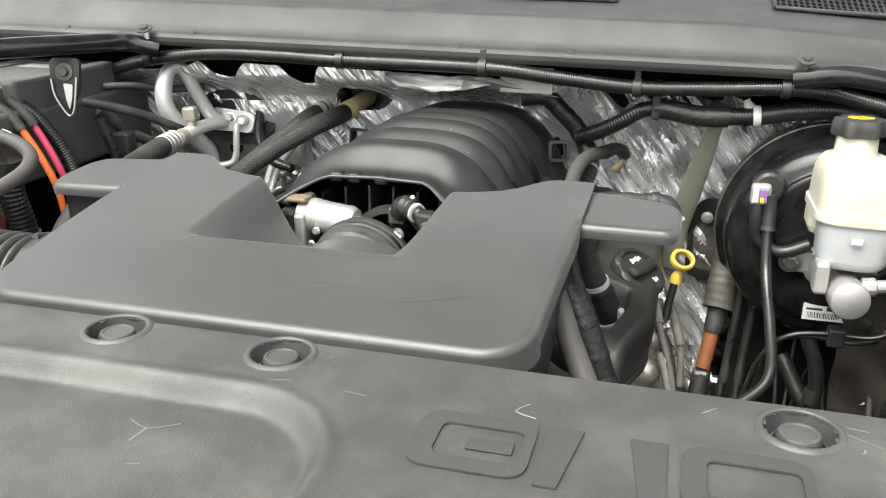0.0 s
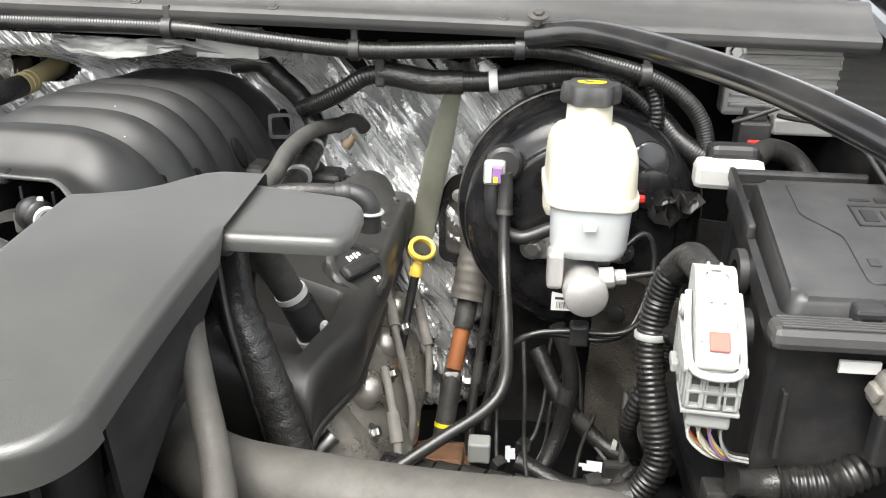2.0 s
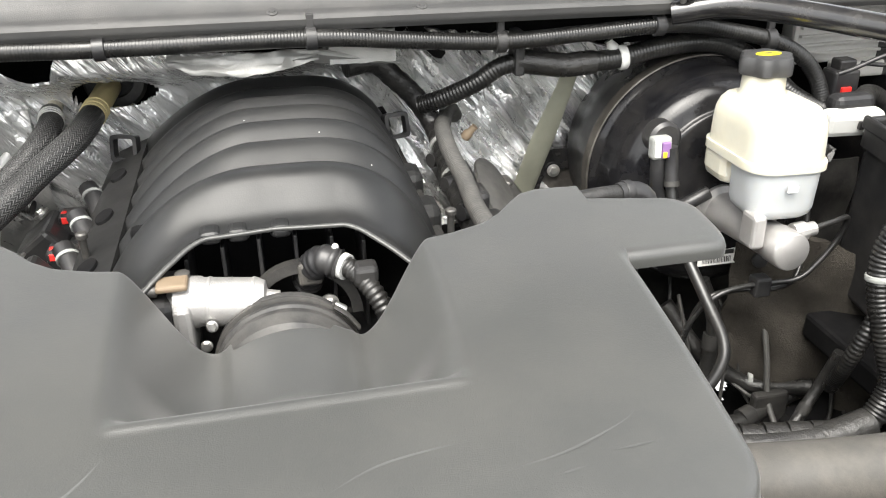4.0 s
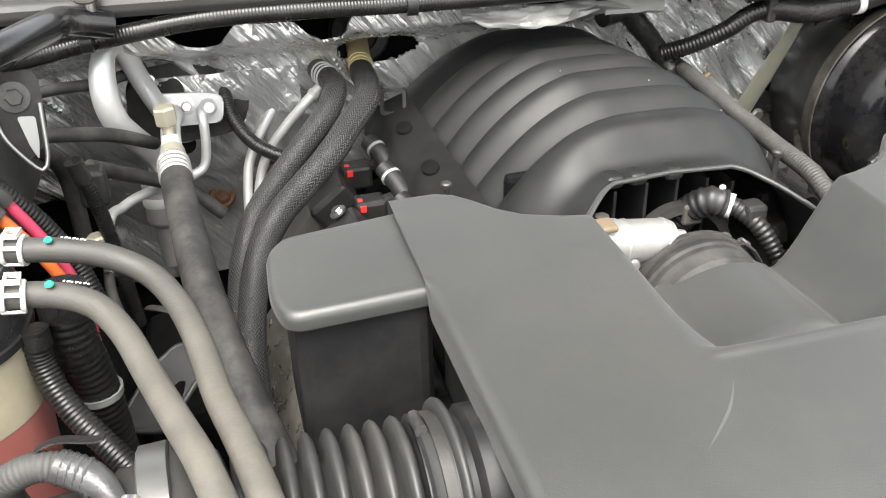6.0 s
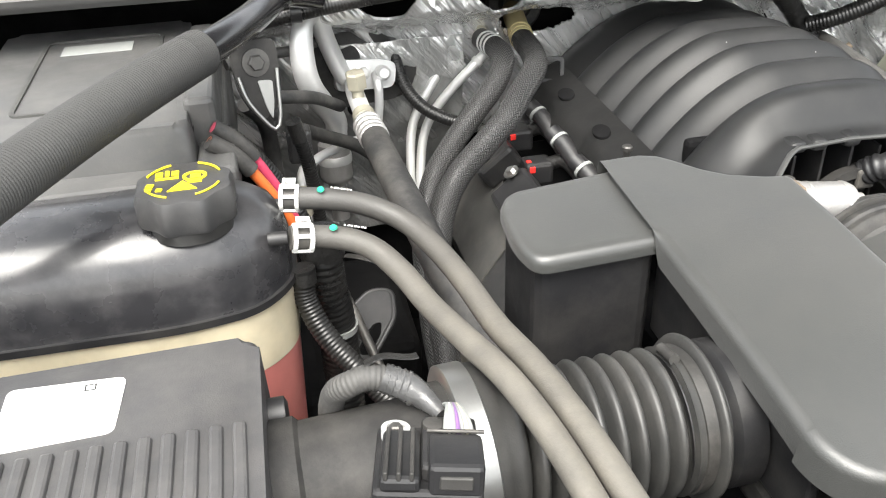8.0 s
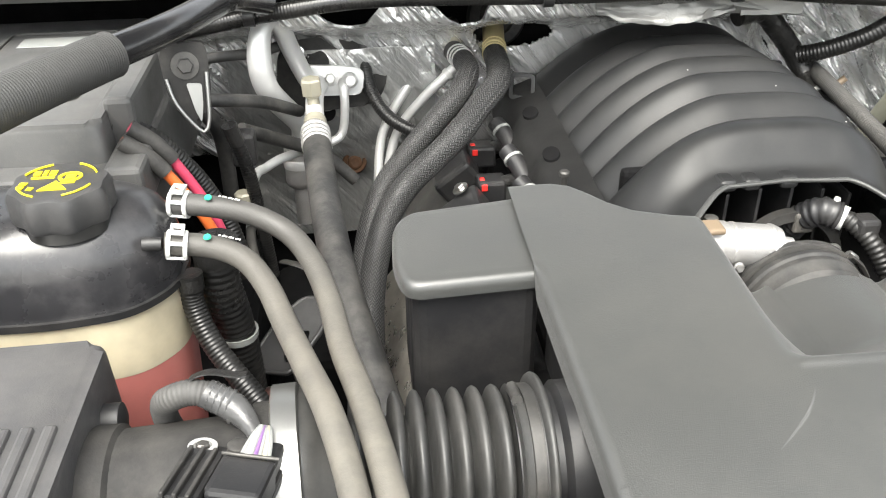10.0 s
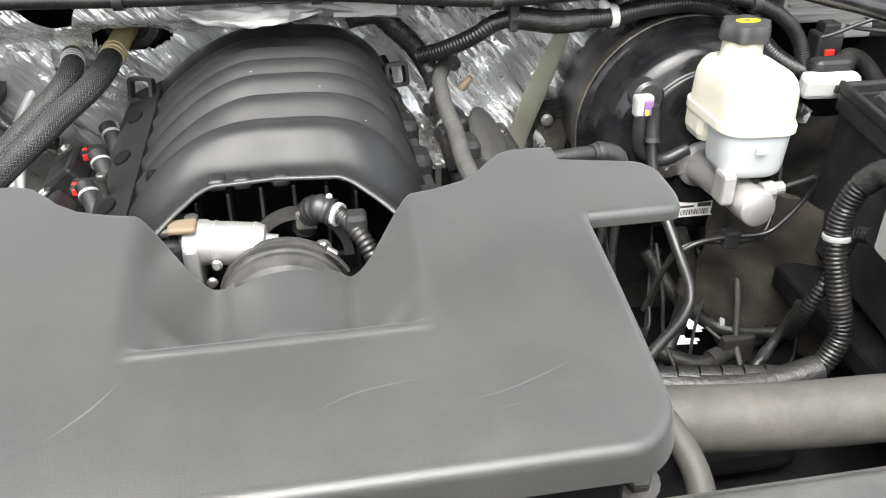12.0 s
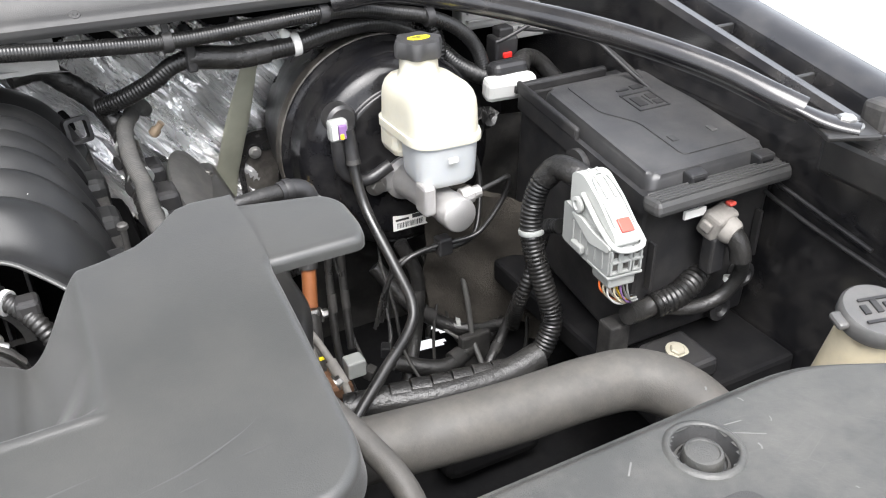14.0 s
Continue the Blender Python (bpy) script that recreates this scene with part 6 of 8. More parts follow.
part("top", box((0.668, 0.350, 1.062), (0.724, 0.378, 1.086), 0.010, seg=3), BLACK, wc)
part("lead", tube([(0.720, 0.37, 1.066), (0.745, 0.40, 1.070), (0.775, 0.41, 1.058), (0.80, 0.40, 1.03)], 0.013, 14), TAPE, wc)
for k in range(3):
    part("slot", box((0.690 + 0.012 * k, 0.3305, 1.050), (0.697 + 0.012 * k, 0.3385, 1.060), 0.001), BLACK, wc)
rk = thing("relay_holder", (0.73, 0.43, 1.04), "black relay holder with a red clip", "relay")
part("body", box((0.715, 0.425, 1.040), (0.752, 0.455, 1.095), 0.004), BLACK, rk)
part("clip", box((0.726, 0.4215, 1.066), (0.740, 0.426, 1.074), 0.001), RED, rk, "red clip")
part("cap", box((0.722, 0.428, 1.094), (0.746, 0.450, 1.108), 0.003), BLACK, rk)
ec = thing("control_module", (0.79, 0.53, 1.06), "finned silver engine control module", "module")
part("case", box((0.715, 0.525, 1.078), (0.868, 0.560, 1.165), 0.006), MODULE, ec)
for k in range(6):
    part("fin", box((0.722, 0.518, 1.092 + 0.012 * k), (0.860, 0.527, 1.096 + 0.012 * k), 0.001), MODULE, ec)
for p in ((0.722, 0.522, 1.158), (0.860, 0.522, 1.150), (0.875, 0.535, 1.125)):
    part("bolt", bolt(p, (0, -1, 0.1), 0.008, 0.008), STEEL, ec)
part("lower_plate", box((0.775, 0.505, 1.060), (0.852, 0.530, 1.082), 0.004), MODULE, ec)
solo("crushed_plug", grid(10, 8, lambda u, v: (0.612 + 0.045 * u, 0.330 + 0.02 * v + 0.01 * noise.noise((u * 6, v * 6, 0)), 1.030 + 0.02 * noise.noise((u * 4, v * 3, 7)) - 0.02 * v), thick=0.003), TAPE, "loose flap of black tape", "tape")
solo("red_plug", box((0.596, 0.335, 1.022), (0.604, 0.342, 1.030), 0.002), RED, "tiny red connector lock", "connector")

# ---- braces to the fenders ----
tb = thing("hood_brace", (0.80, -0.08, 1.12), "glossy black bent tube brace from cowl to fender", "brace")
part("tube", tube([(0.470, 0.405, 1.186), (0.520, 0.380, 1.196), (0.560, 0.340, 1.197), (0.612, 0.268, 1.193), (0.664, 0.180, 1.187), (0.702, 0.105, 1.179), (0.738, 0.030, 1.166), (0.760, -0.025, 1.152), (0.776, -0.052, 1.1425)], 0.0138, 20), GLOSS, tb)
part("pinched_end", tube([(0.768, -0.038, 1.1480), (0.776, -0.052, 1.1425), (0.786, -0.067, 1.1365), (0.796, -0.082, 1.1330), (0.806, -0.097, 1.1320)], 0.0142, 18, step=0.004, flat=0.42, taper=lambda t: 1.0 + 0.35 * step01(0.1, 0.7, t)), GLOSS, tb)
part("flat_end", box((0.772, -0.110, 1.128), (0.825, -0.055, 1.134), 0.002, pose(0.8, -0.083, 1.13, 0, 0, -25) @ Matrix.Translation((-0.8, 0.083, -1.13))), SATIN, tb)
part("bolt", bolt((0.800, -0.084, 1.134), (0, 0, 1), 0.009, 0.010, 1.9), STEEL, tb, "plated flange bolt")
part("cowl_bolt", bolt((0.478, 0.394, 1.2105), (0, -0.4, 0.9), 0.0062, 0.006, 1.9), GUNMETAL, tb)
part("cowl_stud", lathe([(0.004, 0), (0.004, 0.03)], pose(0.478, 0.395, 1.182), 10), GUNMETAL, tb)
solo("fender_bolt", bolt((0.835, -0.125, 1.112), (0, -0.1, 1), 0.009, 0.010, 1.9), STEEL, "plated flange bolt on the fender rail", "bolt")
solo("rail_bracket", box((0.800, -0.20, 1.075), (0.850, -0.06, 1.118), 0.006), SATIN, "black bracket on the fender rail", "bracket")
solo("rubber_stop", box((0.835, -0.100, 1.118), (0.862, -0.070, 1.150), 0.006), RUBBER, "black rubber hood stop on the rail", "stop")
for pts in ([(0.70, 0.40, 1.10), (0.78, 0.36, 1.13), (0.82, 0.22, 1.07), (0.835, 0.05, 1.03), (0.84, -0.12, 1.00)], [(0.76, 0.44, 1.10), (0.82, 0.34, 1.10), (0.835, 0.16, 1.04), (0.838, 0.0, 1.00), (0.84, -0.15, 0.98)]):
    solo("fender_cable", tube(pts, 0.0028, 8), BLACK, "thin black cable along the inner fender", "cable", "fender cables")
for k in range(3):
    solo("rail_hanger", box((0.862, 0.30 - 0.13 * k, rail_z(0.30 - 0.13 * k) - 0.01), (0.900, 0.306 - 0.13 * k, rail_z(0.30 - 0.13 * k) + 0.004), 0.002), SATIN, "black stiffener across the fender gutter", "bracket", "gutter stiffeners")

ws = thing("washer_bottle", (0.69, -0.24, 0.95), "cream washer filler neck with black hinged cap", "washer bottle")
mw = basis((0.698, -0.228, 1.031), (-0.05, -0.20, 0.97))
part("neck", lathe([(0.030, -0.17), (0.0265, -0.05), (0.0250, -0.002)], mw, 32), CREAM, ws)
# black cap given a pale grey base that paints haze and gloss
wcap = part("cap", lathe([(0.0300, -0.004), (0.0315, 0), (0.0315, 0.010), (0.0290, 0.013), (0.0, 0.0135)], mw, 48), BOX_GREY, ws, "black flip cap painted pale for haze, with a moulded symbol")
part("tab", box((-0.040, -0.008, 0.002), (-0.029, 0.010, 0.009), 0.003, mw), BOX_GREY, wcap)
for a, b, c, d in ((-0.020, -0.014, 0.020, -0.011), (-0.016, -0.004, -0.010, 0.006), (-0.004, -0.004, 0.002, 0.010), (0.006, -0.004, 0.012, 0.006), (-0.014, 0.010, 0.014, 0.013)):
    part("moulded_mark", box((a, b, 0.0132), (c, d, 0.0152), 0.0005, mw), BLACK, wcap, "raised washer symbol")
part("tank", box((0.672, -0.300, 0.615), (0.800, -0.185, 0.885), 0.03, seg=3), CREAM, ws, "cream plastic tank below the neck")


GREY_SHINE = material("shiny_grey_tape", (0.055, 0.055, 0.055), 0.25, vary=0.3, grain=160, bump=0.6, blotch=40, rough_vary=0.1)

# ---- bellows and air duct ----
bel = thing("intake_bellows", (-0.33, -0.105, 0.97), "dusty black corrugated rubber air intake bellows", "duct")
prof = [(0.046, -0.004), (0.0575, -0.003), (0.0585, -0.001), (0.0575, 0.001), (0.0505, 0.002), (0.0500, 0.014), (0.0515, 0.0165)]
x = 0.020
for k in range(8):
    prof += [(0.0350, x), (0.0365, x + 0.0014), (0.0470, x + 0.0022), (0.0508, x + 0.0042), (0.0520, x + 0.0062), (0.0508, x + 0.0082), (0.0470, x + 0.0102), (0.0365, x + 0.0110)]
    x += 0.0132
prof += [(0.043, x), (0.051, x + 0.003), (0.0555, x + 0.009), (0.0555, x + 0.015), (0.0600, x + 0.017), (0.0605, x + 0.028), (0.050, x + 0.029)]
mbel = basis((-0.268, -0.105, 1.018), (-1, -0.02, 0.03))
part("bellows", lathe(prof, mbel, 64, sharp=70), BELLOWS, bel)
part("clamp", lathe([(0.0500, 0.003), (0.0515, 0.0035), (0.0515, 0.0105), (0.0500, 0.011)], mbel, 64), GUNMETAL, bel, "worn steel band clamp")
part("clamp_screw", tube([(-0.282, -0.085, 1.066), (-0.282, -0.105, 1.071)], 0.004, 8), GUNMETAL, bel)
duct = thing("mass_air_duct", (-0.48, -0.12, 0.98), "black plastic mass air duct with a broad clamp", "duct")
mdu = basis((-0.425, -0.112, 1.026), (-1, -0.06, 0.0))
part("pipe", lathe([(0.052, 0), (0.052, 0.022), (0.046, 0.03), (0.045, 0.13)], mdu, 48), BLACK_DUSTY, duct)
part("clamp", lathe([(0.0600, -0.006), (0.0618, -0.005), (0.0618, 0.010), (0.0600, 0.011)], mdu, 56), BAND, duct, "bright wide band clamp")
ma = Matrix.Translation((-0.458, -0.154, 1.073)) @ pose(0, 0, 0, -12, 4, -12)
maf = thing("air_flow_sensor", (-0.458, -0.15, 1.06), "black air flow sensor with a fanned wire plug", "sensor")
part("base", box((-0.030, -0.040, -0.004), (0.030, 0.026, 0.006), 0.003, ma), BLACK, maf)
part("body", box((-0.026, -0.040, 0.004), (-0.004, 0.010, 0.014), 0.003, ma), BLACK, maf)
for k in range(3):
    part("body_rib", box((-0.024 + 0.007 * k, -0.040, 0.012), (-0.0215 + 0.007 * k, 0.006, 0.0175), 0.0008, ma), GUNMETAL, maf)
part("plug", box((-0.004, -0.030, 0.004), (0.028, 0.022, 0.016), 0.003, ma), BLACK, maf)
part("plug_front", box((0.000, -0.040, 0.002), (0.030, -0.006, 0.022), 0.003, ma), BLACK, maf)
part("plug_slot", box((0.006, -0.0415, 0.008), (0.024, -0.039, 0.016), 0.001, ma), GUNMETAL, maf)
part("plug_edge", tube([ma @ Vector(p) for p in ((-0.001, -0.006, 0.0225), (0.015, -0.007, 0.0232), (0.031, -0.006, 0.0225))], 0.0012, 6), GUNMETAL, maf)
part("cap", lathe([(0.0068, 0.010), (0.0068, 0.018), (0.005, 0.019), (0.0, 0.0185)], ma @ pose(0.0035, 0.010, 0), 24), GUNMETAL, maf, "grey round cap")
part("screw_sleeve", lathe([(0.0085, 0.004), (0.0085, 0.0125), (0.0055, 0.0130), (0.0050, 0.010)], ma @ pose(-0.019, 0.013, 0), 24), ALU, maf, "bright screw sleeve")
part("screw", lathe([(0.0042, 0.008), (0.0042, 0.0135), (0.003, 0.0145)], ma @ pose(-0.019, 0.013, 0), 6, sharp=20), GUNMETAL, maf)
for k, c in enumerate((GREY_PLUG, WHITE, GREY_PLUG, PURPLE, GREY_PLUG, CREAM, GREY_PLUG)):
    part("wire", tube([ma @ Vector((0.009 + 0.0026 * k, -0.004, 0.0205)), ma @ Vector((0.010 + 0.0020 * k, 0.010, 0.0230)), ma @ Vector((0.011 + 0.0010 * k, 0.026, 0.0215)), ma @ Vector((0.008 + 0.0006 * k, 0.036, 0.014))], 0.0013, 6), c, maf, "thin coloured wire")
sl = thing("sensor_lead", (-0.50, -0.06, 1.05), "worn grey ribbed conduit looped to the sensor plug", "conduit")
part("conduit", tube([(-0.507, -0.055, 1.015), (-0.5075, -0.075, 1.050), (-0.504, -0.088, 1.076), (-0.496, -0.096, 1.088), (-0.482, -0.098, 1.093), (-0.466, -0.100, 1.088), (-0.455, -0.108, 1.081)], 0.0084, 18, rib=0.0026, depth=0.0007), GREY_RUBBER, sl)
part("tape_end", tube([(-0.443, -0.126, 1.078), (-0.449, -0.114, 1.080), (-0.458, -0.105, 1.085), (-0.474, -0.0985, 1.092)], 0.0092, 14, taper=lambda t: 0.5 + 0.5 * min(1.0, 1.8 * t)), GREY_SHINE, sl, "wrap of shiny grey tape")
for k in range(4):
    part("tape_edge", lathe([(0.0092, -0.0012), (0.0098, 0.0), (0.0092, 0.0012)], basis((-0.460 - 0.0036 * k, -0.1035 + 0.0014 * k, 1.0862 + 0.0014 * k), (-0.9, 0.3, 0.35)), 14), GREY_SHINE, sl)
part("tape_flag", grid(8, 4, lambda u, v: (-0.484 + 0.034 * u, -0.097 + 0.010 * v + 0.004 * u, 1.1015 + 0.003 * math.sin(5 * u) - 0.004 * v), thick=0.001), TAPE, sl)

# ---- air filter box ----
ab = thing("air_filter_box", (-0.67, -0.17, 0.90), "charcoal plastic air filter box with ribbed lid", "air filter box")
part("lower_half", box((-0.80, -0.32, 0.88), (-0.552, -0.045, 1.02), 0.012), BLACK_DUSTY, ab)
alid = part("lid", prism(round_poly([(-0.80, -0.33), (-0.548, -0.33), (-0.545, -0.030), (-0.80, -0.036)], 0.014), 1.02, 1.090, bevel=0.007, draft=0.985), AIRBOX, ab)
for k in range(17):
    x = -0.561 - 0.0132 * k
    part("rib", box((x - 0.0040, -0.315, 1.087), (x + 0.0040, -0.116, 1.0930), 0.0022), AIRBOX, alid)
part("sticker", prism(round_poly([(-0.70, -0.108), (-0.632, -0.106), (-0.629, -0.056), (-0.70, -0.052)], 0.006), 1.0895, 1.0908), PAPER, alid, "white paper sticker")
part("print_square", ring_prism([(-0.6535, -0.0645), (-0.6465, -0.0645), (-0.6465, -0.0585), (-0.6535, -0.0585)], [(-0.6525, -0.0637), (-0.6475, -0.0637), (-0.6475, -0.0593), (-0.6525, -0.0593)], 1.0906, 1.0911), INK, alid)
part("hinge", lathe([(0.012, 0), (0.012, 0.012), (0.008, 0.014)], basis((-0.548, -0.075, 1.055), (1, 0, 0)), 20), BLACK, ab)
part("outlet", lathe([(0.050, 0), (0.050, 0.02), (0.046, 0.024)], basis((-0.552, -0.118, 1.024), (1, 0, 0)), 40), BLACK_DUSTY, ab)

# ---- coolant tank ----
ct = thing("coolant_tank", (-0.62, 0.08, 0.90), "two-tone coolant tank, black over cream with pink coolant", "coolant tank")
foot = round_poly([(-0.76, 0.022), (-0.60, 0.020), (-0.548, 0.030), (-0.520, 0.062), (-0.517, 0.110), (-0.545, 0.138), (-0.76, 0.138)], 0.035, 8)
part("upper_shell", dome(foot, [(0, 1.070), (0, 1.098), (0.003, 1.113), (0.010, 1.126), (0.020, 1.135), (0.032, 1.140), (0.046, 1.142), (0.055, 1.1425)]), HAZE, ct, "smooth black upper half")
part("seam", prism([(-0.64 + (x + 0.64) * 1.025, 0.08 + (y - 0.08) * 1.05) for x, y in foot], 1.064, 1.070, bevel=0.002), BLACK, ct)
part("lower_shell", prism([(x, y) for x, y in foot], -1.064, -1.008, Matrix.Diagonal((1, 1, -1, 1)), draft=0.985), CREAM, ct, "translucent cream lower half")
part("coolant_level", prism([(-0.64 + (x + 0.64) * 0.985, 0.08 + (y - 0.08) * 0.985) for x, y in foot], -1.010, -0.88, Matrix.Diagonal((1, 1, -1, 1)), draft=0.93), PINK, ct, "pink coolant showing through")
part("filler", lathe([(0.031, 1.130), (0.029, 1.146)], pose(-0.585, 0.058, 0), 32), SATIN, ct)
tcap = part("cap", lathe([(0.0335, 1.140), (0.0350, 1.143), (0.0350, 1.160), (0.0330, 1.165), (0.028, 1.1665), (0.0, 1.1668)], pose(-0.585, 0.056, 0), 80,
                         wave=lambda w, j: 1 + ((0.035 - 0.115 * abs(math.cos(4 * w)) ** 1.5) * (1.0 if j < 3 else 0.8) if j < 4 else 0)), LID, ct, "black lobed screw cap")
zc = 1.1668
for a0 in (20, 110, 200, 290):
    arc = [(0.0265 * math.cos(radians(a0 + 6 * i)), 0.0265 * math.sin(radians(a0 + 6 * i))) for i in range(9)]
    part("cap_print", tube([(-0.585 + a, 0.056 + b, zc + 0.0005) for a, b in arc], 0.0008, 5), YELLOW_PRINT, tcap, "yellow printed arc")
for shape in ([(-0.019, 0.003), (-0.003, 0.003), (-0.003, 0.0055), (-0.019, 0.0055)], [(-0.019, 0.008), (-0.014, 0.008), (-0.014, 0.015), (-0.019, 0.015)], [(-0.0125, 0.008), (-0.0095, 0.008), (-0.0095, 0.016), (-0.0125, 0.016)],
              [(-0.008, 0.008), (-0.003, 0.008), (-0.003, 0.015), (-0.008, 0.015)], [(-0.010, -0.016), (0.010, -0.016), (0.000, -0.002)], [(0.003, -0.006), (0.013, -0.006), (0.013, -0.003), (0.003, -0.003)],
              [(-0.025, -0.012), (-0.021, -0.013), (-0.020, -0.009), (-0.024, -0.008)], [(-0.025, -0.006), (-0.020, -0.007), (-0.019, -0.003), (-0.024, -0.002)], [(-0.018, -0.014), (-0.014, -0.015), (-0.013, -0.011), (-0.017, -0.010)]):
    part("cap_print", prism(shape, 0, 0.0007, pose(-0.585, 0.056, zc)), YELLOW_PRINT, tcap)
cring = [(0.0085 * math.cos(2 * math.pi * i / 28), 0.0075 * math.sin(2 * math.pi * i / 28)) for i in range(28)]
part("cap_print", ring_prism(cring, [(0.7 * a, 0.7 * b) for a, b in cring], 0, 0.0007, pose(-0.577, 0.060, zc)), YELLOW_PRINT, tcap)
part("cap_print", box((-0.580, 0.056, zc), (-0.573, 0.063, zc + 0.0007), 0), YELLOW_PRINT, tcap)


def hose_with_clip(points, clip, r, print_at):
    h = thing("coolant_hose", points[0], "dusty grey coolant hose with white spring clip", "hose", "coolant hoses")
    part("hose", tube(points, r, 18, step=0.008), TAN_HOSE, h)
    a = Vector(points[1]) - Vector(points[0])
    mm_ = basis(clip, a)
    bands = [lathe([(r + 0.0004, z - 0.0015), (r + 0.0020, z - 0.0015), (r + 0.0020, z + 0.0015), (r + 0.0004, z + 0.0015)], mm_, 24, sharp=30) for z in (-0.006, 0.006)]
    c = part("clip", joined(*bands), WHITE, h, "white plastic spring clip")
    for w in (-120, -40, 40, 120):
        part("clip_bar", box((-0.0015, r + 0.0004, -0.0070), (0.0015, r + 0.0024, 0.0070), 0.0005, mm_ @ Matrix.Rotation(radians(w + 15), 4, "Z")), WHITE, c)
    part("clip_ear", ring_prism([(-0.006, -0.005), (0.006, -0.005), (0.006, 0.005), (-0.006, 0.005)], [(-0.0035, -0.003), (0.0035, -0.003), (0.0035, 0.003), (-0.0035, 0.003)], 0, 0.003, mm_ @ Matrix.Translation((0, r + 0.003, 0)) @ Matrix.Rotation(radians(-90), 4, "X")), WHITE, c)
    p = Vector(print_at)
    part("paint_dot", lathe([(0.0030, 0), (0.0024, 0.0010)], basis(p, (0, -0.35, 0.94)), 14), GREEN, h, "green paint dot")
    for k in range(7):
        q = p + Vector((0.008 + 0.0024 * k, 0.0016 - 0.0005 * k, -0.0002 - 0.0005 * k))
        part("hose_print", box((0, -0.0006, 0), (0.0013 + 0.0008 * (k % 2), 0.0006, 0.0003), 0, Matrix.Translation(q) @ pose(0, 0, 0, 18, 0, 0)), PAPER, h, "pale unreadable print")
    return h


hose_with_clip([(-0.522, 0.098, 1.121), (-0.490, 0.093, 1.119), (-0.458, 0.088, 1.112), (-0.430, 0.072, 1.102), (-0.412, 0.040, 1.094), (-0.400, -0.005, 1.090), (-0.391, -0.060, 1.088), (-0.379, -0.115, 1.0905), (-0.367, -0.180, 1.087), (-0.355, -0.26, 1.075)],
               (-0.514, 0.097, 1.1205), 0.0088, (-0.490, 0.088, 1.1295))
hose_with_clip([(-0.518, 0.044, 1.116), (-0.488, 0.046, 1.111), (-0.462, 0.034, 1.106), (-0.444, 0.008, 1.098), (-0.430, -0.030, 1.091), (-0.414, -0.080, 1.0925), (-0.400, -0.125, 1.0945), (-0.387, -0.180, 1.088), (-0.375, -0.26, 1.075)],
               (-0.509, 0.044, 1.1145), 0.0088, (-0.486, 0.041, 1.1215))
for y in (0.098, 0.046):
    solo("tank_nipple", lathe([(0.005, 0), (0.0055, 0.004), (0.005, 0.014)], basis((-0.534, y, 1.116), (1, 0, -0.05)), 16), BLACK, "short tank outlet stub", "pipe", "tank stubs")

# ---- battery cover and brackets ----
bt = thing("battery_cover", (-0.67, 0.35, 1.0), "dusty black plastic battery cover with recessed lid", "battery cover")
part("tray", box((-0.79, 0.150, 1.02), (-0.562, 0.520, 1.120), 0.006), BOX_GREY, bt)
part("lid", prism(round_poly([(-0.79, 0.185), (-0.585, 0.180), (-0.590, 0.50), (-0.79, 0.50)], 0.012), 1.118, 1.155, bevel=0.008, draft=0.96), BOX_GREY, bt)
part("recess_frame", ring_prism(round_poly([(-0.74, 0.24), (-0.62, 0.24), (-0.62, 0.45), (-0.74, 0.45)], 0.012), round_poly([(-0.736, 0.244), (-0.624, 0.244), (-0.624, 0.446), (-0.736, 0.446)], 0.010), 1.1545, 1.157), PANEL, bt)
part("edge_lip", box((-0.585, 0.150, 1.085), (-0.553, 0.215, 1.128), 0.005), BOX_GREY, bt)
part("end_flange", box((-0.592, 0.215, 1.09), (-0.566, 0.44, 1.165), 0.005), BOX_GREY, bt)
part("label", box((-0.72, 0.40, 1.1552), (-0.65, 0.43, 1.1562), 0.0003), GREY_PLUG, bt, "worn grey label")
lb = thing("hood_brace", (-0.60, 0.2, 1.15), "black tube brace with knitted foam sleeve", "brace")
part("tube", tube([(-0.455, 0.405, 1.192), (-0.492, 0.385, 1.203), (-0.505, 0.345, 1.207), (-0.528, 0.275, 1.210), (-0.558, 0.210, 1.212), (-0.60, 0.145, 1.212)], 0.0140, 20), GLOSS, lb)
part("foam_sleeve", tube([(-0.569, 0.194, 1.211), (-0.580, 0.176, 1.211), (-0.612, 0.124, 1.210), (-0.652, 0.058, 1.207), (-0.70, -0.02, 1.20), (-0.76, -0.12, 1.19)], 0.0192, 28, rib=0.0024, depth=0.0004), FOAM, lb, "grey knitted foam sleeve")
part("cowl_bolt", bolt((-0.470, 0.394, 1.222), (0, -0.4, 0.9), 0.0065, 0.006, 1.9), GUNMETAL, lb)
part("cowl_stud", lathe([(0.005, 0), (0.005, 0.03)], pose(-0.468, 0.396, 1.188), 10), STEEL, lb)
bk = thing("strut_bracket", (-0.525, 0.27, 1.07), "black bracket with a bolt and bright pointed clip", "bracket")
mk = basis((-0.527, 0.272, 1.150), (0.25, -0.95, 0.2))
part("plate", prism(round_poly([(-0.022, 0.042), (0.022, 0.042), (0.020, -0.004), (0.008, -0.030), (-0.008, -0.030), (-0.020, -0.004)], 0.010), -0.004, 0.004, mk, 0.002), BLACK_DUSTY, bk)
part("bolt", bolt(mk @ Vector((0, 0.022, 0.004)), (0.25, -0.95, 0.2), 0.0075, 0.007, 1.7), GUNMETAL, bk)
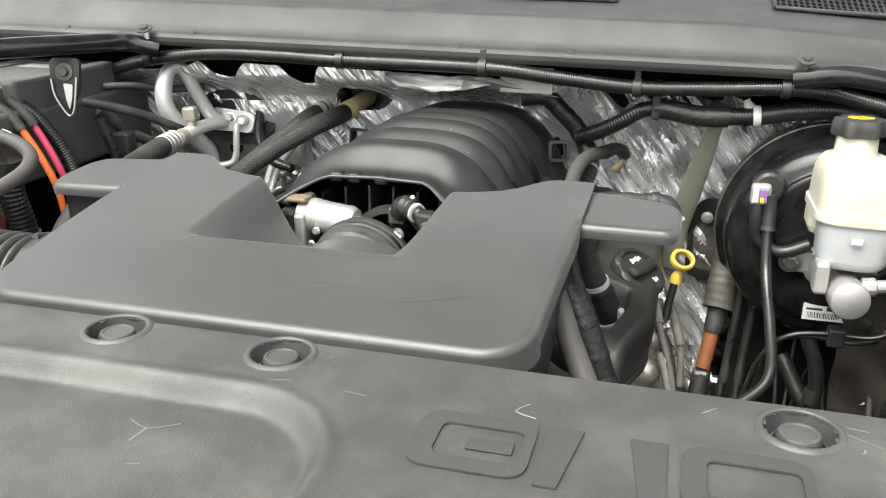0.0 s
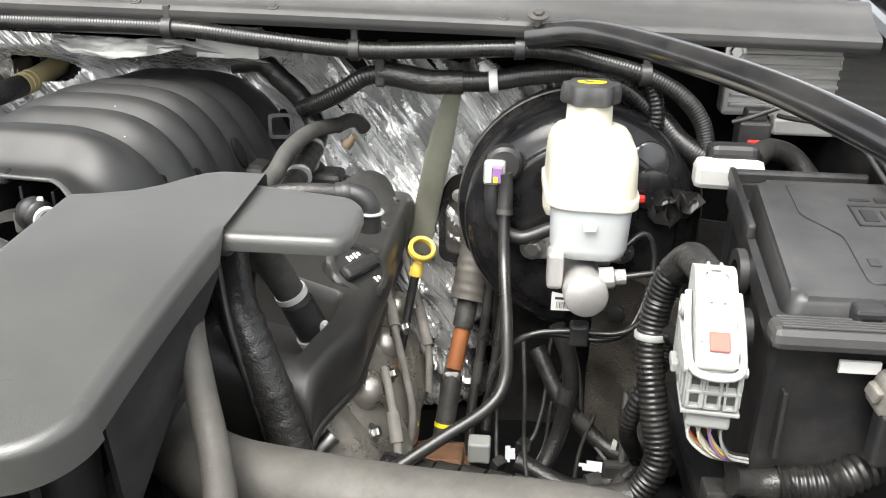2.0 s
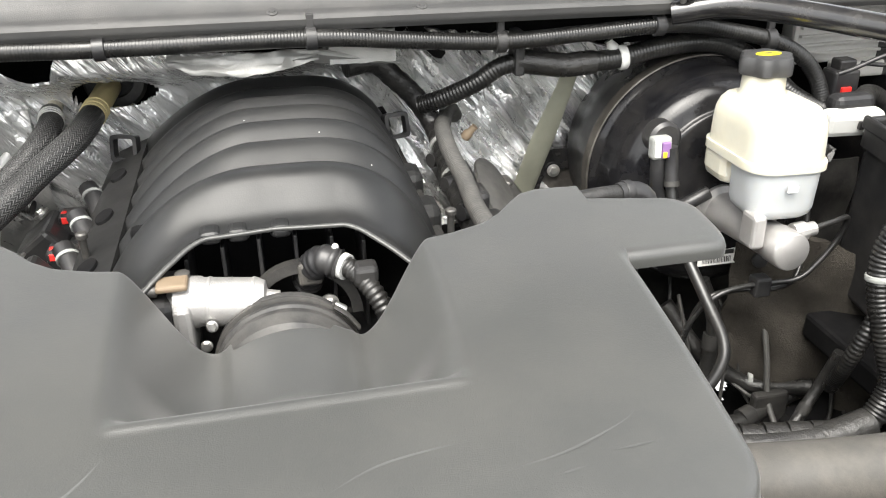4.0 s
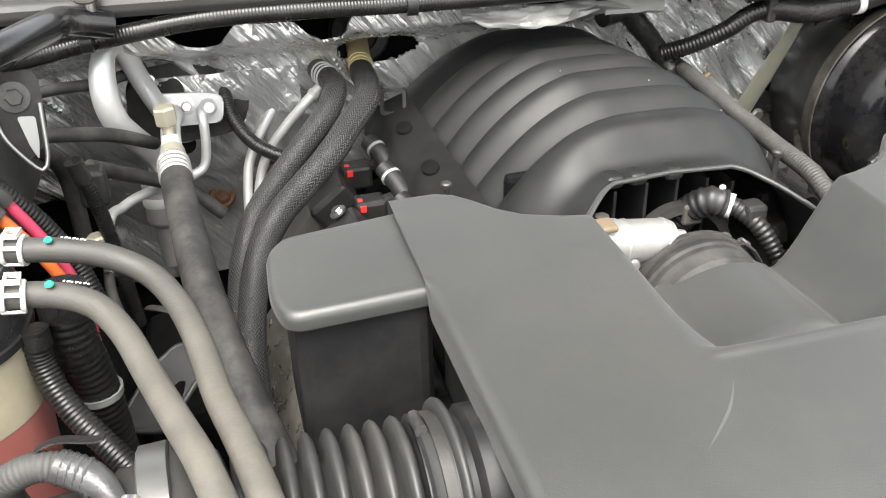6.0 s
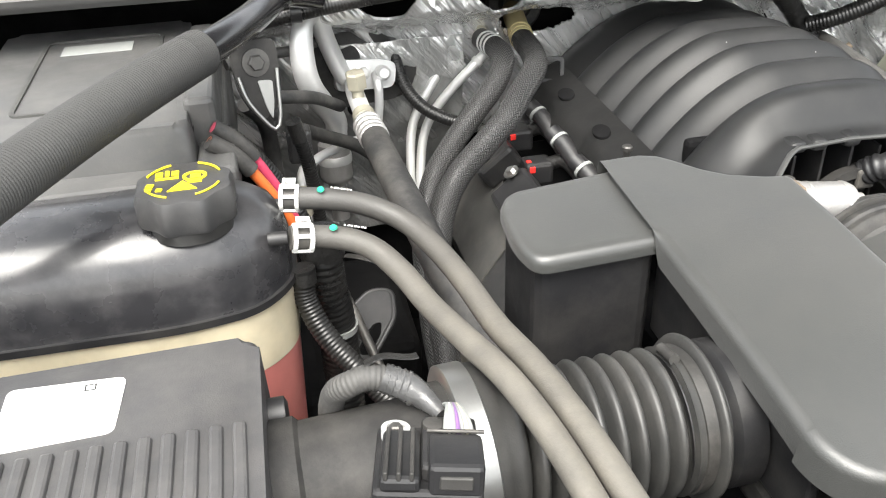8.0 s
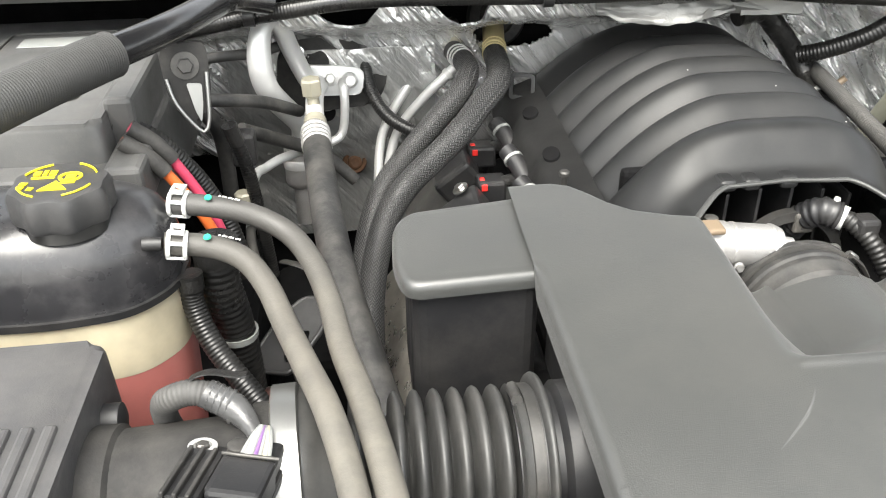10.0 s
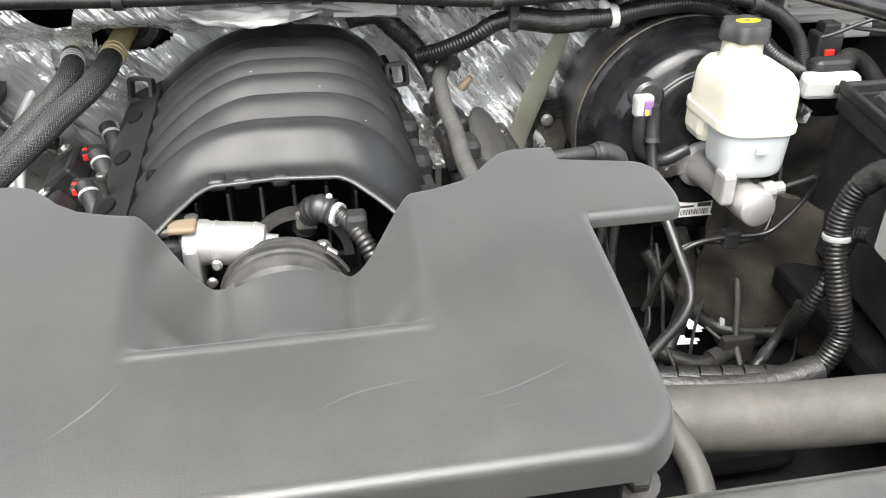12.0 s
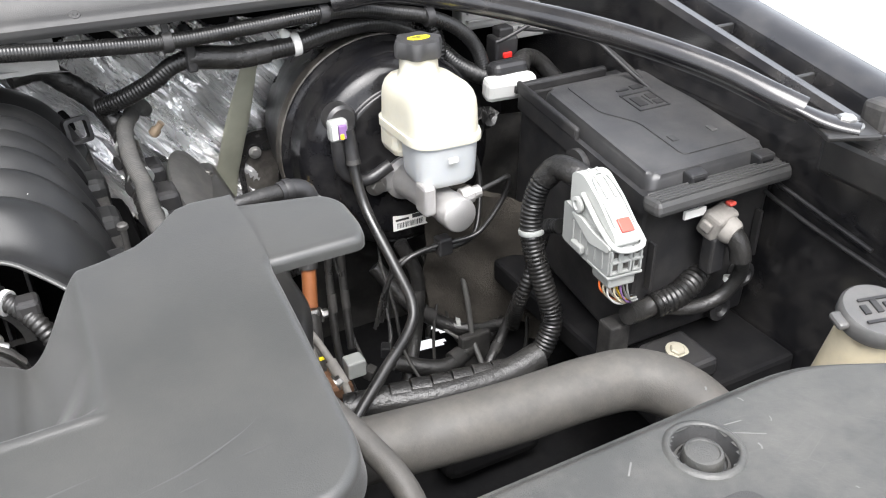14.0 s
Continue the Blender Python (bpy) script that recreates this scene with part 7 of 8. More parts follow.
part("clip_rim", tube([mk @ Vector(p) for p in ((-0.019, 0.012, 0.006), (-0.014, -0.012, 0.007), (0.002, -0.038, 0.007), (0.008, -0.040, 0.007), (0.013, -0.030, 0.007), (0.018, 0.014, 0.006))], 0.0019, 8), BAND, bk)
part("clip_tongue", prism(round_poly([(-0.002, 0.006), (0.012, 0.004), (0.010, -0.016), (0.006, -0.032), (0.002, -0.020)], 0.003), 0.004, 0.006, mk), BAND, bk)
for pts, r, c, w in (([(-0.574, 0.185, 1.138), (-0.556, 0.188, 1.122), (-0.543, 0.190, 1.104), (-0.522, 0.196, 1.062), (-0.508, 0.20, 1.02), (-0.50, 0.20, 0.97)], 0.0050, ORANGE_WIRE, "orange"),
                     ([(-0.570, 0.205, 1.142), (-0.553, 0.208, 1.126), (-0.540, 0.211, 1.106), (-0.520, 0.216, 1.062), (-0.508, 0.22, 1.02), (-0.50, 0.22, 0.97)], 0.0050, PINK_WIRE, "crimson")):
    cb = thing("battery_cable", pts[0], "%s sheathed battery cable with black boot" % w, "cable", "battery cables")
    part("sheath", tube(pts, r, 12), c, cb)
    part("boot", tube([pts[0], pts[1], pts[2]], r * 1.5, 12), RUBBER, cb)
for pts, r, rb in (([(-0.590, 0.225, 1.140), (-0.560, 0.232, 1.120), (-0.538, 0.240, 1.088), (-0.522, 0.244, 1.058), (-0.505, 0.240, 1.018), (-0.49, 0.22, 0.97)], 0.010, 0.0055),
                   ([(-0.494, 0.10, 1.085), (-0.494, 0.10, 1.04), (-0.490, 0.105, 1.00), (-0.488, 0.11, 0.94), (-0.488, 0.11, 0.85)], 0.0175, 0.0085),
                   ([(-0.512, 0.075, 1.070), (-0.512, 0.072, 1.040), (-0.498, 0.055, 1.010), (-0.470, 0.030, 0.980), (-0.445, 0.005, 0.955)], 0.0095, 0.0050),
                   ([(-0.50, 0.30, 1.10), (-0.49, 0.31, 1.05), (-0.485, 0.32, 0.99), (-0.48, 0.33, 0.90)], 0.0075, 0.005),
                   ([(-0.36, 0.548, 1.095), (-0.360, 0.540, 1.080), (-0.353, 0.515, 1.046), (-0.335, 0.490, 1.022), (-0.305, 0.470, 1.008), (-0.27, 0.46, 1.00)], 0.0085, 0.0045)):
    cd = thing("conduit", pts[-1], "black ribbed wiring conduit with taped end", "conduit", "wiring conduits")
    part("ribbed_tube", tube(pts, r, 14, rib=rb * 0.72, depth=r * 0.08), CONDUIT, cd)
    part("tape_wrap", tube([pts[0], Vector(pts[0]).lerp(Vector(pts[1]), 0.45)], r * 1.08, 14), TAPE, cd, "wrap of black tape")
solo("cable_tie", lathe([(0.0185, -0.003), (0.019, 0.003)], basis((-0.489, 0.107, 0.985), (0, 0, 1)), 20), GREY_PLUG, "grey cable tie round the thick conduit", "cable tie")

# ---- air conditioning lines ----
ac = thing("air_conditioning_line", (-0.43, 0.4, 1.0), "looped bare aluminium air conditioning pipe", "pipe")
part("loop", tube([(-0.420, 0.512, 1.060), (-0.428, 0.498, 1.068), (-0.436, 0.490, 1.088), (-0.446, 0.478, 1.120), (-0.453, 0.469, 1.146), (-0.461, 0.461, 1.158), (-0.471, 0.450, 1.153), (-0.477, 0.440, 1.130),
                   (-0.477, 0.436, 1.104), (-0.472, 0.442, 1.080), (-0.462, 0.460, 1.056), (-0.451, 0.482, 1.032), (-0.443, 0.500, 1.010), (-0.444, 0.508, 0.985), (-0.448, 0.508, 0.94)], 0.0110, 20, taper=lambda t: 1 + 0.26 * step01(0.30, 0.46, t)), ALU, ac)
part("suction_pipe", tube([(-0.414, 0.520, 1.058), (-0.419, 0.490, 1.061), (-0.421, 0.450, 1.063), (-0.420, 0.400, 1.061), (-0.419, 0.370, 1.059)], 0.0105, 18), ALU, ac)
part("sleeve", tube([(-0.4195, 0.392, 1.0600), (-0.4190, 0.376, 1.0594)], 0.0128, 20), BRASS, ac, "yellowed ferrule collar")
for k in range(4):
    part("ferrule_ring", lathe([(0.0148, 0), (0.0165, 0.0015), (0.0165, 0.0055), (0.0148, 0.007)], basis((-0.4190 + 0.0007 * k, 0.366 - 0.0105 * k, 1.0590 - 0.0002 * k), (0.06, -1, -0.02)), 24), CAST, ac)
part("hose", tube([(-0.4165, 0.334, 1.0585), (-0.415, 0.305, 1.057), (-0.410, 0.245, 1.052), (-0.403, 0.170, 1.045), (-0.393, 0.100, 1.030), (-0.378, 0.040, 1.005), (-0.36, -0.01, 0.965)], 0.0152, 18), RUBBER, ac, "thick black rubber hose")
part("muffler", lathe([(0.011, 0), (0.020, 0.006), (0.021, 0.05), (0.019, 0.055), (0.012, 0.06), (0.0115, 0.11)], basis((-0.449, 0.506, 0.985), (0, -0.1, -1)), 24), CAST, ac)
part("muffler_band", lathe([(0.0215, 0), (0.0222, 0.002), (0.0222, 0.010), (0.0215, 0.012)], basis((-0.449, 0.505, 0.965), (0, -0.1, -1)), 24), ALU, ac)
part("valve_stem", lathe([(0.007, 0), (0.007, 0.012), (0.009, 0.014), (0.009, 0.018)], basis((-0.4205, 0.420, 1.066), (-0.05, 0, 1)), 16), BRASS, ac)
part("valve", lathe([(0.0118, 0), (0.0122, 0.002), (0.0122, 0.016), (0.0105, 0.0185)], basis((-0.4213, 0.420, 1.082), (-0.05, 0, 1)), 6, sharp=20), BRASS, ac, "dull brass hexagon cap")
bl = thing("pipe_block", (-0.395, 0.53, 1.04), "aluminium pipe block bolted to the evaporator case", "fitting")
mbk = basis((-0.400, 0.522, 1.060), (0.1, -1, 0.25))
part("block", prism(round_poly([(-0.040, -0.016), (0.034, -0.020), (0.040, 0.010), (0.020, 0.016), (-0.036, 0.022)], 0.008), -0.008, 0.010, mbk, 0.002), ALU, bl)
part("bolt", bolt(mbk @ Vector((-0.004, 0.004, 0.010)), (0.1, -1, 0.25), 0.0065, 0.010), STEEL, bl)
part("pipe_end", lathe([(0.0095, 0), (0.0095, 0.012), (0.006, 0.016)], basis(mbk @ Vector((0.020, 0.0, 0.008)), (0.1, -1, 0.25)), 16), ALU, bl)
part("thin_pipe", tube([(-0.388, 0.515, 1.060), (-0.387, 0.502, 1.056), (-0.387, 0.498, 1.035), (-0.390, 0.498, 1.008), (-0.396, 0.495, 0.995), (-0.412, 0.487, 0.990), (-0.440, 0.466, 0.992), (-0.470, 0.440, 0.993), (-0.486, 0.424, 0.990), (-0.493, 0.412, 0.992), (-0.497, 0.395, 0.986), (-0.498, 0.365, 0.975), (-0.497, 0.325, 0.965)], 0.0056, 12), ALU, bl)
part("lower_pipe", tube([(-0.498, 0.335, 0.967), (-0.496, 0.310, 0.962), (-0.490, 0.280, 0.955), (-0.470, 0.225, 0.930), (-0.457, 0.195, 0.90), (-0.440, 0.154, 0.86), (-0.42, 0.12, 0.82)], 0.0052, 12), GUNMETAL, bl, "grimy lower pipe")
part("service_valve", lathe([(0.0095, 0), (0.0095, 0.028), (0.0075, 0.030)], pose(-0.499, 0.318, 0.985), 8, sharp=20), BRASS, bl, "dull capped service valve")
ev = thing("evaporator_case", (-0.41, 0.56, 0.95), "black evaporator case behind the pipes", "case")
part("case", prism(round_poly([(-0.075, -0.05), (0.060, -0.045), (0.075, 0.025), (0.045, 0.048), (-0.065, 0.040)], 0.025), -0.04, 0.012, basis((-0.400, 0.542, 1.065), (0.1, -1, 0.25)), 0.006), BLACK_DUSTY, ev)
def foil_plate(u, v):
    """The flat lower blanket behind the pipes, dented and dirty towards the frame."""
    x, z = -0.53 + 0.26 * u, 0.80 + 0.295 * v
    return x, 0.592 - 0.060 * step01(0.86, 1.06, z) + 0.007 * noise.noise((x * 20, z * 20, 3)) + 0.006 * abs(noise.noise((x * 45 + z * 20, z * 30, 8))), z


part("plate", grid(60, 60, foil_plate, thick=0.003), FOIL_FLAT, ev, "dented foil plate")
part("hole_rim", lathe([(0.017, -0.004), (0.015, 0.001), (0.011, 0.0), (0.010, -0.006)], basis((-0.380, 0.575, 0.920), (0.1, -1, 0.3)), 24), RUST, ev, "rusty dished rim")
part("hole_bolt", lathe([(0.0095, -0.006), (0.0095, 0.001), (0.006, 0.003), (0.004, 0.0025)], basis((-0.380, 0.575, 0.920), (0.1, -1, 0.3)), 16), RUST, ev, "rusty bolt in a hole")
# hole is a flat black disc, its shade painted on the foil
part("hole", lathe([(0.012, -0.004), (0.012, 0.0015), (0.0, 0.0015)], basis((-0.412, 0.5405, 1.010), (0.1, -1, 0.3)), 20), DEEP, ev, "black disc painted as a shaded hole in the foil")

# ---- heater hoses in braided sleeves ----
for pts, r in (([(-0.246, 0.535, 1.086), (-0.239, 0.497, 1.087), (-0.238, 0.458, 1.085), (-0.254, 0.430, 1.068), (-0.285, 0.408, 1.043), (-0.318, 0.388, 1.014), (-0.350, 0.356, 0.985), (-0.372, 0.310, 0.94), (-0.380, 0.24, 0.88), (-0.380, 0.17, 0.82)], 0.0135),
               ([(-0.186, 0.600, 1.098), (-0.197, 0.515, 1.086), (-0.200, 0.465, 1.085), (-0.210, 0.422, 1.081), (-0.238, 0.388, 1.065), (-0.260, 0.362, 1.050), (-0.290, 0.347, 1.028), (-0.325, 0.335, 0.998), (-0.352, 0.305, 0.965), (-0.370, 0.250, 0.91), (-0.374, 0.18, 0.84)], 0.0145)):
    hh = thing("heater_hose", pts[-1], "heater hose in a black braided sleeve with pale ferrule", "hose", "heater hoses")
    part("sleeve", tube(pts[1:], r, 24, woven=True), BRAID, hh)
    part("ferrule", tube([pts[0], pts[1], Vector(pts[1]).lerp(Vector(pts[2]), 0.15)], r * 0.98, 18), GREY_RUBBER if r < 0.014 else FERRULE, hh, "pale ferrule")
    a, b = Vector(pts[0]), Vector(pts[1])
    for k in range(3):
        c = b + (a - b).normalized() * (0.002 + 0.0095 * k)
        part("ferrule_ring", lathe([(r * 1.03, -0.002), (r * 1.08, 0), (r * 1.03, 0.002)], basis(c, b - a), 22), WHITE if r < 0.014 else FERRULE, hh)
    part("pipe", tube([Vector(pts[0]), Vector(pts[0]) + Vector((0.004, 0.035, 0.010)), Vector(pts[0]) + Vector((0.006, 0.075, 0.012))], r * 0.72, 16), BRASS, hh, "yellowed pipe through the firewall")
solo("firewall_grommet", lathe([(0.040, 0), (0.036, 0.006), (0.024, 0.006), (0.022, 0)], basis((-0.180, 0.612, 1.104), (0, -1, 0.2)), 28), RUBBER, "black rubber grommet round the heater pipe", "grommet")
for pts in ([(-0.262, 0.560, 1.078), (-0.285, 0.552, 1.062), (-0.300, 0.543, 1.046), (-0.328, 0.536, 1.006), (-0.343, 0.527, 0.975), (-0.350, 0.510, 0.93), (-0.355, 0.48, 0.86)],
            [(-0.244, 0.520, 1.072), (-0.264, 0.515, 1.056), (-0.290, 0.520, 1.028), (-0.318, 0.522, 0.992), (-0.334, 0.512, 0.95), (-0.345, 0.48, 0.87)]):
    tp = thing("transmission_pipe", pts[-1], "thin bare aluminium pipe with a pale tie", "pipe", "thin pipes")
    part("pipe", tube(pts, 0.0062, 12), ALU, tp)
    part("tie", lathe([(0.0078, -0.003), (0.0078, 0.003)], basis(Vector(pts[0]).lerp(Vector(pts[1]), 0.6), Vector(pts[1]) - Vector(pts[0])), 14), WHITE, tp)
brp = round_poly([(-0.030, -0.040), (-0.010, -0.052), (0.020, -0.044), (0.026, 0.016), (0.010, 0.048), (-0.015, 0.042), (-0.028, 0.010)], 0.010)
hole = [(0.012 + 0.30 * a, -0.012 + 0.42 * b) for a, b in brp]
hbr = thing("hose_bracket", (-0.435, 0.185, 0.90), "dull grey stamped bracket with an oval opening", "bracket")
part("plate", ring_prism(brp, hole, 0, 0.004, basis((-0.452, 0.232, 0.885), (-0.25, -0.35, 0.9))), LID, hbr)
part("edge", tube([basis((-0.452, 0.232, 0.887), (-0.25, -0.35, 0.9)) @ Vector((a, b, 0)) for a, b in brp + brp[:1]], 0.003, 8), LID, hbr)
part("strap", tube([(-0.462, 0.285, 0.945), (-0.445, 0.268, 0.950), (-0.428, 0.262, 0.946), (-0.412, 0.275, 0.94)], 0.006, 8, flat=0.4), BLACK_DUSTY, hbr)
solo("steel_line", tube([(-0.462, 0.06, 0.955), (-0.448, 0.05, 0.962), (-0.430, 0.035, 0.955), (-0.424, 0.02, 0.93), (-0.42, 0.0, 0.88)], 0.0045, 10), STEEL, "thin bent steel line", "pipe")

# ---- coils and plugs on the passenger bank ----
for y, z in ((0.445, 0.992), (0.365, 0.985)):
    cl = thing("injector_plug", (-0.225, y, z - 0.02), "black injector plug with a red lock", "connector", "injector plugs")
    part("body", box((-0.240, y - 0.014, z - 0.022), (-0.206, y + 0.014, z + 0.006), 0.004), BLACK, cl)
    part("lock", box((-0.237, y - 0.007, z + 0.004), (-0.231, y + 0.000, z + 0.0072), 0.002), RED, cl, "red lock")
    part("lock", box((-0.236, y - 0.0155, z - 0.004), (-0.229, y - 0.013, z + 0.004), 0.001), RED, cl)
    part("lead", tube([(-0.21, y, z - 0.002), (-0.195, y - 0.012, z + 0.006), (-0.186, y - 0.035, z), (-0.182, y - 0.06, z - 0.01)], 0.008, 12), TAPE, cl)
for y in (0.43, 0.35, 0.27):
    fr = thing("rail_joint", (-0.19, y, 0.99), "black fuel rail joint with white collar", "fitting", "rail joints")
    part("body", tube([(-0.205, y + 0.02, 1.022), (-0.195, y, 1.012), (-0.186, y - 0.03, 0.995)], 0.0105, 14), BLACK, fr)
    part("collar", lathe([(0.0115, -0.002), (0.0118, 0.002)], basis((-0.199, y + 0.008, 1.016), (0.3, -0.8, -0.4)), 16), GREY_PLUG, fr, "white collar")
solo("fuel_rail", tube([(-0.182, 0.16, 0.985), (-0.182, 0.30, 0.988), (-0.182, 0.50, 0.992)], 0.011, 12), BLACK_DUSTY, "black fuel rail along the manifold", "rail")
for k, y in enumerate((0.19, 0.31, 0.43)):
    cc = thing("ignition_coil", (-0.255, y, 0.93), "black ignition coil on the valve cover", "coil", "ignition coils")
    part("body", box((-0.285, y - 0.035, 0.952), (-0.232, y + 0.035, 0.985), 0.006, pose(-0.258, y, 0.97, 0, -38, 0) @ Matrix.Translation((0.258, -y, -0.97))), BLACK, cc)
    part("bolt", bolt((-0.262, y + 0.028, 0.992), (-0.5, 0, 0.8), 0.006, 0.006), STEEL, cc)
solo("exhaust_shield", grid(20, 10, lambda u, v: (-0.325 - 0.04 * math.sin(1.8 * v), 0.06 + 0.36 * u, 0.86 - 0.10 * v + 0.01 * noise.noise((u * 9, v * 4, 2))), thick=0.002), HOT_STEEL, "dull scaled exhaust shield on the passenger bank", "heat shield")
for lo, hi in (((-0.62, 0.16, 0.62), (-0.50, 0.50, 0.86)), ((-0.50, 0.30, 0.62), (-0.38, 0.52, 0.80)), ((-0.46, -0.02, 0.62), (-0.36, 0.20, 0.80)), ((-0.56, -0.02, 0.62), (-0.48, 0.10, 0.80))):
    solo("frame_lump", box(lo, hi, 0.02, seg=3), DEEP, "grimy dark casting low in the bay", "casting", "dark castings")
for pts, r in (([(-0.54, 0.32, 1.12), (-0.50, 0.34, 1.11), (-0.47, 0.38, 1.09), (-0.44, 0.45, 1.05)], 0.007), ([(-0.545, 0.36, 1.10), (-0.530, 0.385, 1.07), (-0.525, 0.40, 1.03), (-0.525, 0.40, 0.94)], 0.009),
               ([(-0.50, 0.38, 1.06), (-0.47, 0.42, 1.03), (-0.42, 0.46, 0.99), (-0.38, 0.46, 0.95)], 0.008), ([(-0.56, 0.40, 1.13), (-0.52, 0.42, 1.13), (-0.48, 0.46, 1.12), (-0.44, 0.50, 1.12)], 0.006)):
    solo("wiring_branch", tube(pts, r, 12), RUBBER, "black wiring branch by the firewall", "cable", "firewall wiring")
solo("small_plug", box((-0.508, 0.335, 1.035), (-0.482, 0.360, 1.072), 0.004), BLACK, "black square plug with a faint purple edge", "connector")

# ---- harness under the cowl ----
hn = thing("cowl_harness", (0, 0.41, 1.17), "black ribbed wiring harness clipped under the cowl", "harness")
part("conduit", tube([(-0.60, 0.46, 1.140), (-0.52, 0.425, 1.165), (-0.44, 0.413, 1.180), (-0.36, 0.412, 1.188), (-0.26, 0.411, 1.188), (-0.157, 0.411, 1.185), (0.058, 0.408, 1.183), (0.16, 0.414, 1.173), (0.271, 0.421, 1.163), (0.37, 0.420, 1.166), (0.46, 0.415, 1.171), (0.511, 0.414, 1.168), (0.549, 0.412, 1.160), (0.60, 0.405, 1.148), (0.64, 0.40, 1.128), (0.665, 0.395, 1.10), (0.675, 0.385, 1.065)], 0.0098, 14, rib=0.0034, depth=0.0004), CONDUIT, hn)
for x, y, z in ((-0.48, 0.414, 1.176), (-0.157, 0.411, 1.185), (0.058, 0.408, 1.183), (0.271, 0.421, 1.163), (0.46, 0.415, 1.171), (0.60, 0.405, 1.148)):
    c = part("clip", lathe([(0.0115, -0.006), (0.0125, -0.0055), (0.0125, 0.0055), (0.0115, 0.006)], basis((x, y, z), (1, 0, 0)), 18), BLACK, hn, "black harness clip")
    part("stalk", box((x - 0.004, y - 0.003, z + 0.010), (x + 0.004, y + 0.004, z + 0.026), 0.001), BLACK, c)
h2 = thing("booster_harness", (0.35, 0.45, 1.11), "thick black taped harness above the booster", "harness")
part("conduit", tube([(0.190, 0.490, 1.075), (0.215, 0.470, 1.088), (0.249, 0.452, 1.108), (0.275, 0.446, 1.126), (0.298, 0.444, 1.133)], 0.0115, 16, rib=0.0044, depth=0.0010), CONDUIT, h2)
part("taped_run", tube([(0.296, 0.444, 1.134), (0.326, 0.444, 1.129), (0.356, 0.445, 1.124), (0.395, 0.446, 1.125)], 0.0145, 16), TAPE, h2)
part("conduit", tube([(0.390, 0.446, 1.125), (0.432, 0.446, 1.128), (0.48, 0.446, 1.137), (0.54, 0.445, 1.140), (0.585, 0.44, 1.126), (0.62, 0.425, 1.100), (0.645, 0.405, 1.075), (0.67, 0.385, 1.062), (0.69, 0.37, 1.062)], 0.0125, 16, rib=0.0040, depth=0.0005), CONDUIT, h2)
part("tie", lathe([(0.0140, -0.005), (0.0148, -0.004), (0.0148, 0.004), (0.0140, 0.005)], basis((0.431, 0.446, 1.128), (1, 0, 0.1)), 20), WHITE, h2, "white push tie")
part("tie_head", lathe([(0.007, 0), (0.008, 0.004), (0.004, 0.012), (0.006, 0.014)], basis((0.422, 0.450, 1.136), (-0.45, 0.2, 0.85)), 14), WHITE, h2)
part("clip", box((0.292, 0.430, 1.118), (0.304, 0.462, 1.170), 0.003), BLACK, h2)
part("drop", tube([(0.600, 0.42, 1.15), (0.612, 0.415, 1.13), (0.618, 0.41, 1.10), (0.612, 0.41, 1.07)], 0.0095, 14, rib=0.005, depth=0.0013), CONDUIT, h2)
h3 = thing("manifold_harness", (0.17, 0.4, 1.0), "black taped engine harness beside the manifold", "harness")
part("wrapped_run", tube([(0.100, 0.490, 1.130), (0.135, 0.500, 1.130), (0.160, 0.504, 1.108), (0.182, 0.509, 1.085), (0.198, 0.502, 1.062), (0.208, 0.480, 1.040), (0.206, 0.400, 1.022), (0.204, 0.340, 1.010), (0.206, 0.26, 0.998), (0.21, 0.20, 0.99)], 0.014, 16, rib=0.016, depth=0.0008), TAPE, h3)
for y in (0.455, 0.385):
    part("tie", lathe([(0.0152, -0.003), (0.0158, 0.003)], basis((0.2075, y, 1.034 - 0.016 * (0.455 - y) / 0.08), (0.2, -0.9, -0.35)), 18), GREY_PLUG, h3, "grey tie")
h4 = thing("fuel_line", (0.22, 0.4, 1.0), "grey ribbed fuel line beside the manifold", "hose")
part("bend", tube([(0.252, 0.575, 1.030), (0.246, 0.565, 1.042), (0.236, 0.548, 1.047), (0.226, 0.520, 1.046)], 0.0098, 14), GREY_RUBBER, h4)
part("sleeve", tube([(0.226, 0.520, 1.048), (0.208, 0.450, 1.056), (0.200, 0.371, 1.054), (0.201, 0.310, 1.046), (0.197, 0.247, 1.042), (0.198, 0.190, 1.036), (0.20, 0.14, 1.015)], 0.0100, 16, rib=0.0036, depth=0.0008), GREY_RUBBER, h4)
solo("brass_fitting", lathe([(0.0045, 0), (0.0066, 0.002), (0.0066, 0.010), (0.0045, 0.013), (0.0045, 0.022)], basis((0.243, 0.488, 1.028), (0.5, -0.2, 0.6)), 14), TAN_PLATE, "small brass pipe fitting", "fitting")
